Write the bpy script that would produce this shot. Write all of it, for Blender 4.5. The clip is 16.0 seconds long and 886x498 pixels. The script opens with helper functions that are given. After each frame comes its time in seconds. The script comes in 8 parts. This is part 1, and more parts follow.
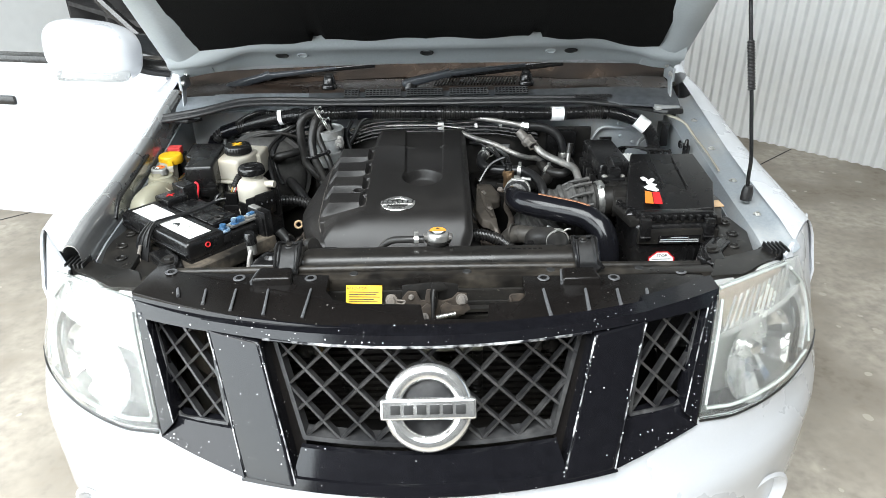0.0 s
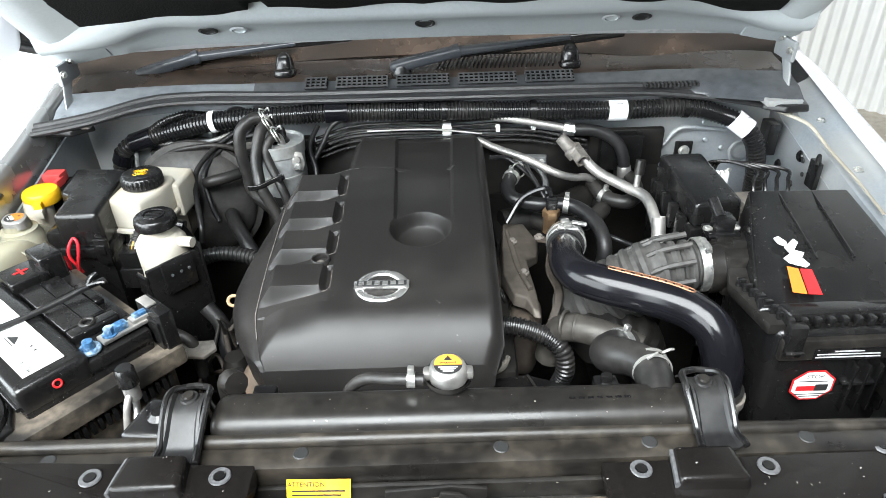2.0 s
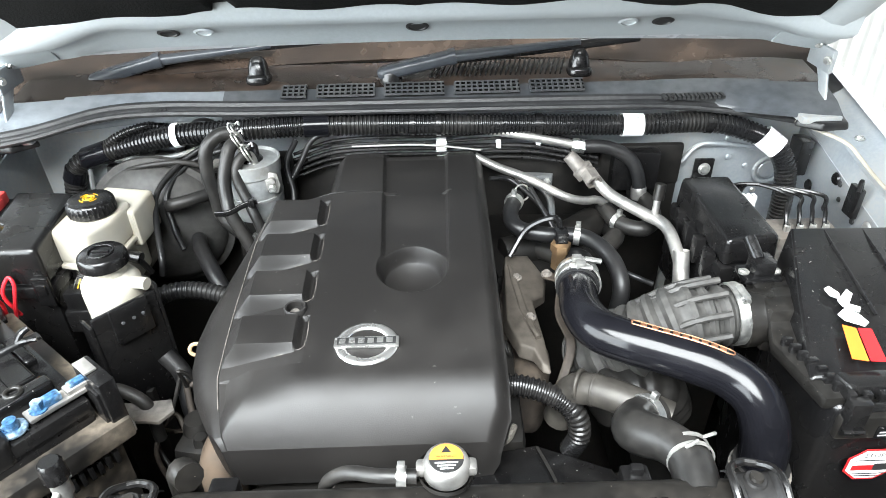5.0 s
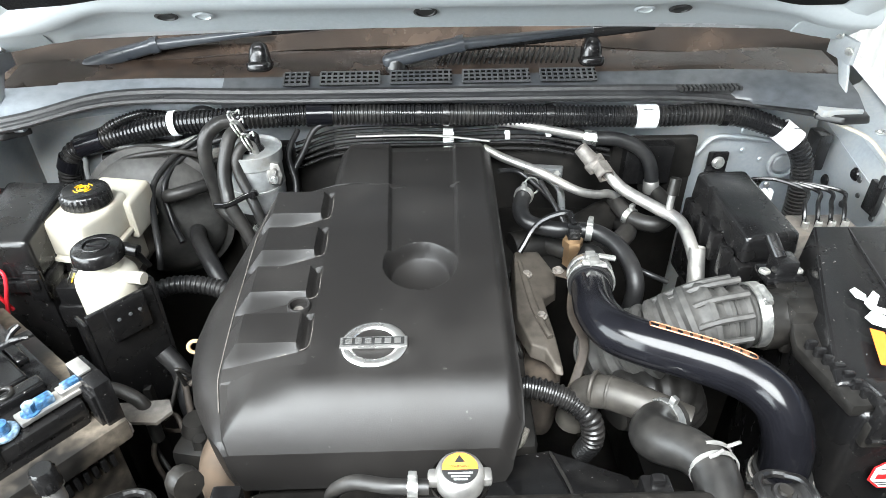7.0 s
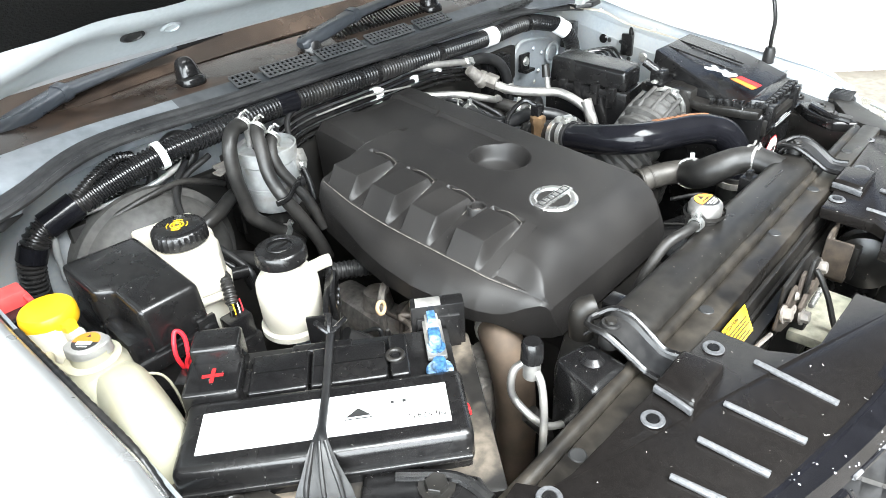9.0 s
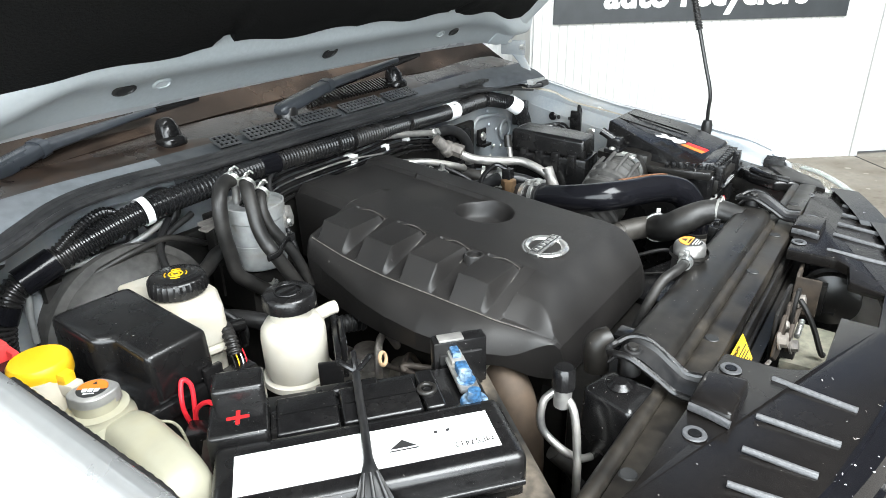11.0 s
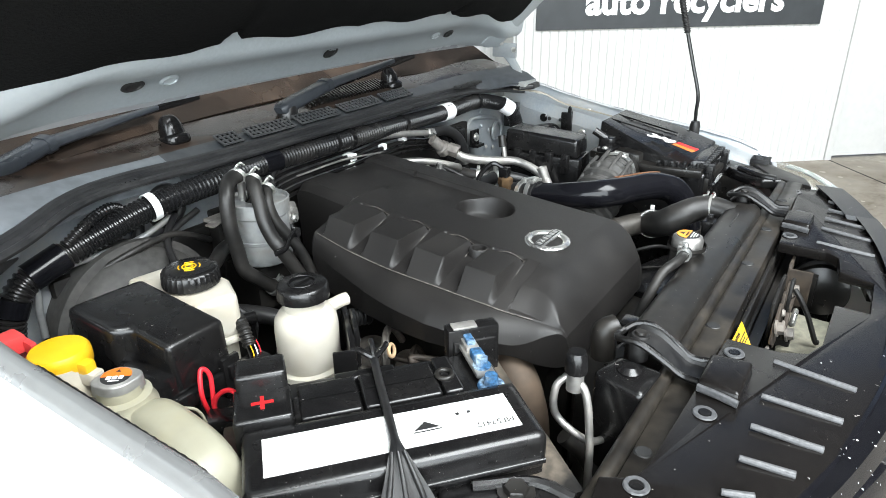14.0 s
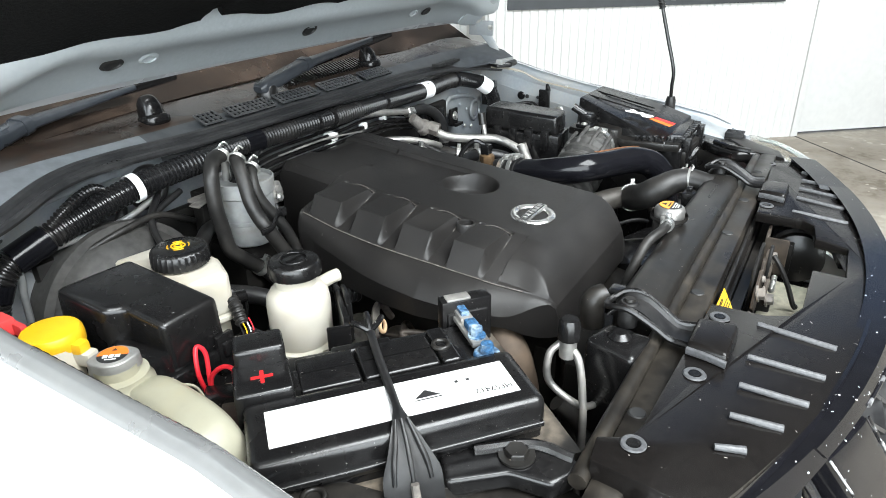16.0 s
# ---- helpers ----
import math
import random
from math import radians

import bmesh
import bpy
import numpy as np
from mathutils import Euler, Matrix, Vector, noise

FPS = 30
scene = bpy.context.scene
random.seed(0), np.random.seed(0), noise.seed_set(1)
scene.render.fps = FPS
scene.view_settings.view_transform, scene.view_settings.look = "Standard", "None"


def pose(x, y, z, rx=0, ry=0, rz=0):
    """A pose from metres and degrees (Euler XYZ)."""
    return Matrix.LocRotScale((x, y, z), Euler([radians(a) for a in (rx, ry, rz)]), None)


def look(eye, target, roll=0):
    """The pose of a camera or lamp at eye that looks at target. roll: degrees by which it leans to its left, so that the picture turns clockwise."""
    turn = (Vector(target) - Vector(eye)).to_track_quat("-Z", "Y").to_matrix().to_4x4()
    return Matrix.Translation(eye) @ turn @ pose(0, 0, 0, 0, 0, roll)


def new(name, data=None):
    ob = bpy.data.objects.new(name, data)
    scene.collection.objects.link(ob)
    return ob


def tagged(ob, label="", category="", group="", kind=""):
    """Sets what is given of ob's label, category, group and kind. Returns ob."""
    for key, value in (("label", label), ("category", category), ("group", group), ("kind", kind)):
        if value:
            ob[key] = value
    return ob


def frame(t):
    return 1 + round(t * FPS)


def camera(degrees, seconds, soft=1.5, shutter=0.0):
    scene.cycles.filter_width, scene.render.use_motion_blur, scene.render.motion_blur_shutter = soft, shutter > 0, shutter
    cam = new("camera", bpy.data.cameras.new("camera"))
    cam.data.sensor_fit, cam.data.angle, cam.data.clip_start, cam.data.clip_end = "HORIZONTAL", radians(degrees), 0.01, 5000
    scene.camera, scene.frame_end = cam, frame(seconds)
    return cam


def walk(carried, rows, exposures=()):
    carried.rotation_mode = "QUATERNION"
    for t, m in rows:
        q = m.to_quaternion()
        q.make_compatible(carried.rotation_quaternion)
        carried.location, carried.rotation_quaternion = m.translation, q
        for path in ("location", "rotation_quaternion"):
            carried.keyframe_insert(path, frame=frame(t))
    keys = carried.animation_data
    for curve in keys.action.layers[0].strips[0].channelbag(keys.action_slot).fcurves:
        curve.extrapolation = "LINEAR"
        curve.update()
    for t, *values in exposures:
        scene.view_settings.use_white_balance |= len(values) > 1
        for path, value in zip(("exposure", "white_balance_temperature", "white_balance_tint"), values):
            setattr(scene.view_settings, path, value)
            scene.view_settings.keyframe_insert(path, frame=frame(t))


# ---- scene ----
cam = camera(68.5, 16.0, soft=0.8)
PATH = [
    (0, (0.024, -0.967, 1.673), (0.036, 0.81, 0.756), -1.0),
    (0.5, (0.042, -0.932, 1.667), (0.047, 0.832, 0.724), -0.3),
    (1, (0.049, -0.804, 1.632), (-0.018, 0.906, 0.597), -0.2),
    (1.5, (-0.004, -0.541, 1.631), (0.025, 1.161, 0.583), -1.7),
    (2, (0.021, -0.321, 1.619), (0.02, 1.367, 0.547), -1.9),
    (2.5, (0.05, -0.18, 1.602), (0.032, 1.504, 0.523), -0.9),
    (3, (0.026, -0.169, 1.609), (0.041, 1.506, 0.516), -1.3),
    (3.5, (0.021, -0.161, 1.613), (0.022, 1.508, 0.51), -1.9),
    (4, (0.018, -0.159, 1.612), (0.039, 1.507, 0.505), -1.5),
    (6.5, (0.014, -0.142, 1.607), (0.047, 1.517, 0.491), -1.0),
    (7, (-0.002, -0.118, 1.6), (0.039, 1.526, 0.461), -0.5),
    (7.5, (-0.161, -0.05, 1.574), (0.201, 1.532, 0.405), -2.4),
    (8, (-0.381, -0.06, 1.54), (0.296, 1.408, 0.362), -4.0),
    (8.5, (-0.616, -0.067, 1.54), (0.305, 1.277, 0.38), -1.4),
    (9, (-0.822, -0.022, 1.539), (0.385, 1.155, 0.463), -3.6),
    (9.5, (-0.856, 0.015, 1.532), (0.439, 1.088, 0.45), -1.0),
    (9.7, (-0.845, 0.021, 1.523), (0.469, 1.128, 0.497), -1.0),
    (11.8, (-0.972, 0.051, 1.476), (0.55, 1.084, 0.691), -1.2),
    (12, (-0.973, 0.05, 1.477), (0.547, 1.087, 0.694), -1.3),
    (12.5, (-0.973, 0.053, 1.475), (0.541, 1.088, 0.677), -1.1),
    (13, (-0.967, 0.06, 1.472), (0.549, 1.083, 0.663), -0.8),
    (13.5, (-0.964, 0.063, 1.472), (0.55, 1.086, 0.66), -1.0),
    (14, (-0.97, 0.065, 1.473), (0.548, 1.087, 0.665), -0.8),
    (14.5, (-0.979, 0.073, 1.473), (0.554, 1.071, 0.665), -0.8),
    (15, (-1.0, 0.096, 1.469), (0.56, 1.042, 0.651), -0.6),
    (15.5, (-1.01, 0.097, 1.465), (0.548, 1.032, 0.629), -1.2),
    (16, (-0.992, 0.078, 1.464), (0.552, 1.02, 0.61), -1.0),
]

EXPOSURES = [(0.0, 0.2), (1.0, 0.35), (2.0, 0.92), (3.0, 1.3), (7.0, 1.36), (8.0, 1.6), (8.5, 1.68), (9.0, 1.42), (9.5, 1.15), (12.0, 0.58), (16.0, 0.5)]
walk(cam, [(t, look(eye, target, roll)) for t, eye, target, roll in PATH], EXPOSURES)

# ---- world and light: an open shed side lets the overcast sky in ----
world = bpy.data.worlds.new("sky")
scene.world = world
world.use_nodes = True
wn = world.node_tree.nodes
sky = wn.new("ShaderNodeTexSky")
sky.sky_type = "NISHITA"
sky.sun_disc = False
sky.sun_elevation, sky.sun_rotation = radians(48), radians(230)
sky.air_density, sky.dust_density = 1.0, 2.5
wn["Background"].inputs["Strength"].default_value = 0.12
world.node_tree.links.new(sky.outputs["Color"], wn["Background"].inputs["Color"])

# directions along and across the shed
ALONG, ACROSS = Vector((0.645, -0.765, 0)).normalized(), Vector((0.765, 0.645, 0)).normalized()


def shed(s, n, z):
    return ALONG * s + ACROSS * n + Vector((0, 0, z))


def opening_light(name, s, n, z, toward, width, height, watts, tint):
    data = bpy.data.lights.new(name, "AREA")
    data.shape, data.size, data.size_y, data.energy, data.color = "RECTANGLE", width, height, watts, tint
    ob = new(name, data)
    ob.matrix_world = look(shed(s, n, z), toward)
    return ob


opening_light("doorway_daylight", -2.1, -4.4, 2.3, shed(-2.1, 0, 1.3), 7.6, 4.4, 620, (0.88, 0.965, 1.0))
# Unseen area lamp under the closed ceiling, added for light from above.
fill_lamp = bpy.data.lights.new("overhead_fill", "AREA")
fill_lamp.shape, fill_lamp.size, fill_lamp.size_y, fill_lamp.energy, fill_lamp.color = "RECTANGLE", 3.6, 4.8, 840, (0.93, 0.98, 1.0)
new("overhead_fill", fill_lamp).location = (-0.8, -3.0, 5.1)

# ---- materials ----


def material(name, colour, rough=0.5, metal=0.0, vary=0.25, scale=30.0, bump=0.1, dust=0.0, dust_colour=(0.33, 0.28, 0.22), dust_scale=9.0,
             coat=0.0, spots=None, island=False, sheen=0.0, transmission=0.0, rough_vary=0.12, spec=0.4, edge=0.0):
    m = bpy.data.materials.new(name)
    m.use_nodes = True
    nt = m.node_tree
    n, link = nt.nodes, nt.links.new
    b = n["Principled BSDF"]
    co = n.new("ShaderNodeTexCoord").outputs["Object"]
    fine = n.new("ShaderNodeTexNoise")
    fine.inputs["Scale"].default_value, fine.inputs["Detail"].default_value = scale, 6
    wide = n.new("ShaderNodeTexNoise")
    wide.inputs["Scale"].default_value, wide.inputs["Detail"].default_value = dust_scale, 5
    link(co, fine.inputs["Vector"]), link(co, wide.inputs["Vector"])

    def mix(fac, a, c, kind="MIX"):
        x = n.new("ShaderNodeMix")
        x.data_type, x.blend_type = "RGBA", kind
        for sock, v in ((x.inputs[0], fac), (x.inputs[6], a), (x.inputs[7], c)):
            if isinstance(v, bpy.types.NodeSocket):
                link(v, sock)
            else:
                sock.default_value = v if isinstance(v, float) else (*v, 1)
        return x.outputs[2]

    def ramp(value, lo, hi, a, c):
        x = n.new("ShaderNodeMapRange")
        link(value, x.inputs["Value"])
        for key, v in (("From Min", lo), ("From Max", hi), ("To Min", a), ("To Max", c)):
            x.inputs[key].default_value = v
        return x.outputs["Result"]

    dark = tuple(c * (1 - vary) for c in colour)
    pale = tuple(min(1, c * (1 + vary)) for c in colour)
    c = mix(ramp(fine.outputs["Fac"], 0.3, 0.7, 0.0, 1.0), dark, pale)
    r = ramp(wide.outputs["Fac"], 0.3, 0.7, max(0.02, rough - rough_vary), min(1, rough + rough_vary))
    if dust:
        d = n.new("ShaderNodeMath")
        d.operation = "MULTIPLY"
        link(ramp(wide.outputs["Fac"], 0.42, 0.72, 0.0, dust), d.inputs[0])
        link(ramp(fine.outputs["Fac"], 0.34, 0.66, 0.5, 1.3), d.inputs[1])
        c = mix(d.outputs[0], c, dust_colour)
        a = n.new("ShaderNodeMath")
        a.operation = "MULTIPLY_ADD"
        link(d.outputs[0], a.inputs[0]), link(r, a.inputs[2])
        a.inputs[1].default_value = 0.5
        r = a.outputs[0]
    if spots:
        size, share, tint = spots
        v = n.new("ShaderNodeTexVoronoi")
        v.inputs["Scale"].default_value = size
        warp = n.new("ShaderNodeMix")
        warp.data_type = "VECTOR"
        warp.inputs[0].default_value = 0.012
        link(co, warp.inputs[4]), link(fine.outputs["Color"], warp.inputs[5])
        link(warp.outputs[1], v.inputs["Vector"])
        sep = n.new("ShaderNodeSeparateColor")
        link(v.outputs["Color"], sep.inputs[0])
        lim = ramp(sep.outputs[0], 1 - share, 1.0, 0.0, 0.33)
        less = n.new("ShaderNodeMath")
        less.operation = "LESS_THAN"
        link(v.outputs["Distance"], less.inputs[0]), link(lim, less.inputs[1])
        c = mix(less.outputs[0], c, tint)
    # Paler grey on convex edges puts bevel highlights into the colour.
    if edge:
        point = n.new("ShaderNodeNewGeometry").outputs["Pointiness"]
        w = n.new("ShaderNodeMath")
        w.operation = "MULTIPLY"
        link(ramp(point, 0.54, 0.68, 0.0, edge), w.inputs[0])
        link(ramp(fine.outputs["Fac"], 0.38, 0.62, 0.1, 1.0), w.inputs[1])
        c = mix(w.outputs[0], c, (0.17, 0.165, 0.16))
    link(c, b.inputs["Base Color"])
    link(r, b.inputs["Roughness"])
    b.inputs["Metallic"].default_value = metal
    b.inputs["Coat Weight"].default_value = coat
    b.inputs["Coat Roughness"].default_value = 0.06
    b.inputs["Transmission Weight"].default_value = transmission
    b.inputs["Specular IOR Level"].default_value = spec
    if bump:
        bp = n.new("ShaderNodeBump")
        bp.inputs["Strength"].default_value, bp.inputs["Distance"].default_value = bump, 0.002
        link(fine.outputs["Fac"], bp.inputs["Height"])
        link(bp.outputs[0], b.inputs["Normal"])
    return m


M_WHITE = material("pale_silver_paint", (0.50, 0.515, 0.54), 0.28, metal=0.12, vary=0.02, scale=200, bump=0.0, coat=0.6, dust=0.12, dust_colour=(0.42, 0.39, 0.34), dust_scale=5)
M_BAY = material("silver_bay_paint", (0.32, 0.35, 0.375), 0.40, metal=0.5, vary=0.06, scale=160, bump=0.03, dust=0.55, dust_colour=(0.40, 0.36, 0.30), dust_scale=6)
M_BONNET = material("silver_bonnet_paint", (0.39, 0.425, 0.445), 0.48, metal=0.2, vary=0.05, scale=160, bump=0.03, dust=0.2, dust_colour=(0.30, 0.285, 0.26), dust_scale=4)
M_PLAST = material("black_plastic", (0.0062, 0.0060, 0.0062), 0.25, vary=0.3, scale=180, bump=0.02, dust=0.015, dust_colour=(0.2, 0.17, 0.14), dust_scale=14, rough_vary=0.07, spots=(420, 0.03, (0.22, 0.21, 0.2)), spec=0.5)
M_COVER = material("grained_black_plastic", (0.0105, 0.0095, 0.0090), 0.45, vary=0.15, scale=1400, bump=0.2, dust=0.04, dust_colour=(0.2, 0.18, 0.16), dust_scale=9, rough_vary=0.05, edge=0.3, spots=(260, 0.012, (0.2, 0.19, 0.18)), spec=0.42)
M_DUSTY = material("dusty_black_plastic", (0.0105, 0.0098, 0.009), 0.34, vary=0.3, scale=90, bump=0.04, dust=0.05, dust_colour=(0.16, 0.13, 0.10), dust_scale=13, rough_vary=0.08, spots=(350, 0.03, (0.25, 0.22, 0.19)), spec=0.42)
M_SHIELD = material("satin_black_plastic", (0.0072, 0.0063, 0.0059), 0.24, vary=0.2, scale=150, bump=0.03, dust=0.006, dust_colour=(0.16, 0.12, 0.09), dust_scale=9, rough_vary=0.05, spots=(300, 0.02, (0.3, 0.28, 0.26)), spec=0.3)
M_PALEGREY = material("pale_grey_rib_plastic", (0.075, 0.076, 0.079), 0.34, vary=0.3, scale=260, bump=0.04)
M_FLAKE = material("bare_primer_flake", (0.55, 0.55, 0.555), 0.5, vary=0.1, scale=200, bump=0.0)
M_CHIPEDGE = material("worn_paint_edge", (0.012, 0.012, 0.014), 0.3, vary=0.1, scale=160, bump=0.1, dust=1.0, dust_colour=(0.78, 0.78, 0.79), dust_scale=34)
M_CROSS = material("brown_dusted_black_paint", (0.009, 0.008, 0.0072), 0.36, vary=0.3, scale=70, bump=0.1, dust=0.14, dust_colour=(0.22, 0.18, 0.13), dust_scale=12, spec=0.4)
M_RAIL = material("dusty_dark_silver_paint", (0.20, 0.21, 0.215), 0.36, metal=0.35, vary=0.12, scale=90, bump=0.06, dust=0.5, dust_colour=(0.26, 0.22, 0.17), dust_scale=9)
M_SILVER = material("polished_silver_rail", (0.42, 0.425, 0.425), 0.24, metal=0.7, vary=0.04, scale=80, bump=0.02, dust=0.08, dust_colour=(0.26, 0.22, 0.17), dust_scale=10)
M_TRAY = material("brown_dusted_tray_plastic", (0.012, 0.011, 0.010), 0.45, vary=0.3, scale=90, bump=0.15, dust=0.75, dust_colour=(0.27, 0.22, 0.165), dust_scale=9)
M_PLATING = material("bright_badge_chrome", (0.80, 0.80, 0.79), 0.18, metal=0.88, vary=0.05, scale=60, bump=0.02, dust=0.1)
M_SEALER = material("cream_seam_sealer", (0.26, 0.24, 0.20), 0.55, vary=0.12, scale=50, bump=0.2, dust=0.5, dust_colour=(0.24, 0.20, 0.14))
M_SCUTTLE = material("brown_dusty_scuttle_plastic", (0.018, 0.013, 0.0105), 0.24, vary=0.3, scale=40, bump=0.1, dust=0.34, dust_colour=(0.10, 0.062, 0.042), dust_scale=5)
M_SHIELDCAST = material("brown_cast_heat_shield", (0.066, 0.057, 0.048), 0.5, metal=0.35, vary=0.3, scale=60, bump=0.15, dust=0.5, dust_colour=(0.12, 0.102, 0.082), dust_scale=9)
M_OUTLET = material("dirty_grey_outlet_metal", (0.046, 0.042, 0.037), 0.5, metal=0.3, vary=0.3, scale=60, bump=0.15, dust=0.4, dust_colour=(0.11, 0.097, 0.08), dust_scale=14)
M_RUBBER = material("black_rubber", (0.009, 0.009, 0.0095), 0.40, vary=0.3, scale=120, bump=0.12, dust=0.06, dust_colour=(0.15, 0.13, 0.11), dust_scale=14)
M_GREYHOSE = material("dusty_grey_rubber", (0.0125, 0.012, 0.0115), 0.42, vary=0.3, scale=90, bump=0.12, dust=0.10, dust_colour=(0.14, 0.12, 0.10), dust_scale=12)
M_CONDUIT = material("shiny_black_conduit", (0.009, 0.009, 0.0095), 0.26, vary=0.2, scale=120, bump=0.05, dust=0.04, spec=0.5)
M_GLOSS = material("chipped_black_paint", (0.006, 0.006, 0.0075), 0.14, vary=0.2, scale=60, bump=0.02, coat=0.15, spots=(240, 0.03, (0.75, 0.75, 0.76)), rough_vary=0.05, spec=0.3)
M_GLOSS_WORN = material("heavily_chipped_black_paint", (0.006, 0.006, 0.0075), 0.16, vary=0.2, scale=60, bump=0.02, coat=0.15, spots=(240, 0.06, (0.78, 0.78, 0.78)), rough_vary=0.05, spec=0.3)
M_PIPE = material("gloss_black_pipe", (0.006, 0.006, 0.0075), 0.16, vary=0.2, scale=30, bump=0.0, coat=0.0, dust=0.0, rough_vary=0.03, spec=0.3)
M_LATTICE = material("grey_black_grille_plastic", (0.021, 0.021, 0.022), 0.38, vary=0.35, scale=60, bump=0.1, dust=0.3, dust_colour=(0.15, 0.145, 0.14), dust_scale=14)
M_CHROME = material("chrome", (0.82, 0.82, 0.83), 0.12, metal=1.0, vary=0.08, scale=60, bump=0.04, dust=0.2, dust_colour=(0.4, 0.38, 0.35), dust_scale=25)
M_ALU = material("bare_aluminium", (0.40, 0.39, 0.375), 0.40, metal=0.85, vary=0.2, scale=80, bump=0.15, dust=0.55, dust_colour=(0.36, 0.33, 0.29), dust_scale=18)
M_BADGE = material("bright_badge_plating", (0.66, 0.65, 0.63), 0.24, metal=0.9, vary=0.06, scale=60, bump=0.03)
M_ZINC = material("zinc_plated_steel", (0.6, 0.6, 0.58), 0.35, metal=0.9, vary=0.3, scale=120, bump=0.1, dust=0.35, dust_colour=(0.3, 0.25, 0.18), dust_scale=30)
M_CAST = material("dull_cast_metal", (0.20, 0.185, 0.17), 0.6, metal=0.5, vary=0.35, scale=90, bump=0.3, dust=0.6, dust_colour=(0.22, 0.18, 0.14), dust_scale=16)
M_RUSTY = material("dirty_brown_metal", (0.042, 0.034, 0.028), 0.7, metal=0.3, vary=0.4, scale=70, bump=0.3, dust=0.5, dust_colour=(0.11, 0.082, 0.058))
M_DARK = material("oily_dark_metal_and_filler", (0.005, 0.0045, 0.004), 0.55, metal=0.1, vary=0.5, scale=50, bump=0.4, dust=0.14, dust_colour=(0.05, 0.04, 0.03))
M_MILKY = material("milky_white_plastic", (0.45, 0.425, 0.365), 0.4, vary=0.05, scale=40, bump=0.04, dust=0.45, dust_colour=(0.36, 0.28, 0.17), dust_scale=14)
M_CREAM = material("yellowed_coolant_plastic", (0.28, 0.268, 0.205), 0.36, vary=0.08, scale=30, bump=0.05, dust=0.6, dust_colour=(0.30, 0.26, 0.155), dust_scale=11)
M_YELLOW = material("yellow_plastic", (0.72, 0.40, 0.01), 0.38, vary=0.06, scale=60, bump=0.03, dust=0.15, dust_colour=(0.5, 0.3, 0.05))
M_RED = material("red_plastic", (0.62, 0.05, 0.05), 0.42, vary=0.1, scale=60, bump=0.03, dust=0.2, dust_colour=(0.5, 0.3, 0.25))
M_REDWIRE = material("red_cable", (0.6, 0.02, 0.03), 0.4, vary=0.1, scale=60, bump=0.0)
M_LABEL = material("white_label", (0.82, 0.82, 0.80), 0.45, vary=0.02, scale=80, bump=0.0, dust=0.1, dust_colour=(0.6, 0.58, 0.52), dust_scale=20)
M_INK = material("black_print", (0.02, 0.02, 0.02), 0.5, vary=0.1, bump=0.0)
M_GREYINK = material("grey_print", (0.4, 0.4, 0.4), 0.5, vary=0.1, bump=0.0)
M_ORANGE = material("orange_print", (0.66, 0.15, 0.018), 0.45, vary=0.06, bump=0.0)
M_REDPRINT = material("red_print", (0.5, 0.014, 0.016), 0.45, vary=0.06, bump=0.0)
M_YLABEL = material("yellow_label", (0.80, 0.46, 0.02), 0.45, vary=0.08, scale=50, bump=0.0, dust=0.2, dust_colour=(0.5, 0.4, 0.2), dust_scale=30)
M_CAPLABEL = material("amber_label", (0.70, 0.27, 0.03), 0.4, vary=0.08, scale=50, bump=0.0, dust=0.2, dust_colour=(0.5, 0.35, 0.2), dust_scale=30)
M_BLUE = material("blue_corrosion", (0.02, 0.075, 0.16), 0.75, vary=0.7, scale=260, bump=0.8, dust=1.0, dust_colour=(0.36, 0.45, 0.50), dust_scale=55)
M_TAPE = material("white_tape", (0.82, 0.82, 0.82), 0.5, vary=0.05, scale=80, bump=0.1)
M_FELT = material("black_insulation_felt", (0.0045, 0.0045, 0.0045), 0.95, vary=0.5, scale=260, bump=0.6, dust=0.25, dust_colour=(0.014, 0.014, 0.013), dust_scale=3, spec=0.1)
M_SEAL = material("rubber_weatherstrip", (0.014, 0.014, 0.015), 0.4, vary=0.25, scale=90, bump=0.1, dust=0.3, dust_colour=(0.1, 0.098, 0.095), dust_scale=5)
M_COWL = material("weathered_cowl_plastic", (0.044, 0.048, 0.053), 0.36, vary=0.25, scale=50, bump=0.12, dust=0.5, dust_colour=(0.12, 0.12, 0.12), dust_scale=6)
M_WIPER = material("satin_grey_black_metal", (0.026, 0.030, 0.036), 0.3, vary=0.15, scale=60, bump=0.03, dust=0.06, dust_colour=(0.15, 0.13, 0.11))
M_CANISTER = material("galvanised_filter_steel", (0.40, 0.415, 0.42), 0.38, metal=0.55, vary=0.25, scale=60, bump=0.1, dust=0.7, dust_colour=(0.20, 0.18, 0.15), dust_scale=20)
M_WINDOWDUST = material("dusty_dark_glass", (0.018, 0.014, 0.012), 0.16, vary=0.3, scale=20, bump=0.0, coat=0.6, dust=0.45, dust_colour=(0.12, 0.075, 0.048), dust_scale=4, rough_vary=0.1)
M_VENTBAR = material("sun_greyed_vent_plastic", (0.045, 0.047, 0.050), 0.4, vary=0.25, scale=60, bump=0.1, dust=0.3, dust_colour=(0.14, 0.13, 0.12))
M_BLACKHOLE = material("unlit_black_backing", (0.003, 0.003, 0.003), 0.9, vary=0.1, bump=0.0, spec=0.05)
M_SLATE = material("slate_grey_scuttle_end", (0.15, 0.165, 0.18), 0.36, vary=0.2, scale=50, bump=0.1, dust=0.4, dust_colour=(0.15, 0.15, 0.15), dust_scale=6)
M_SEALRIM = material("pale_lens_border", (0.42, 0.45, 0.43), 0.2, vary=0.08, scale=40, bump=0.0, dust=0.25, dust_colour=(0.45, 0.46, 0.40))
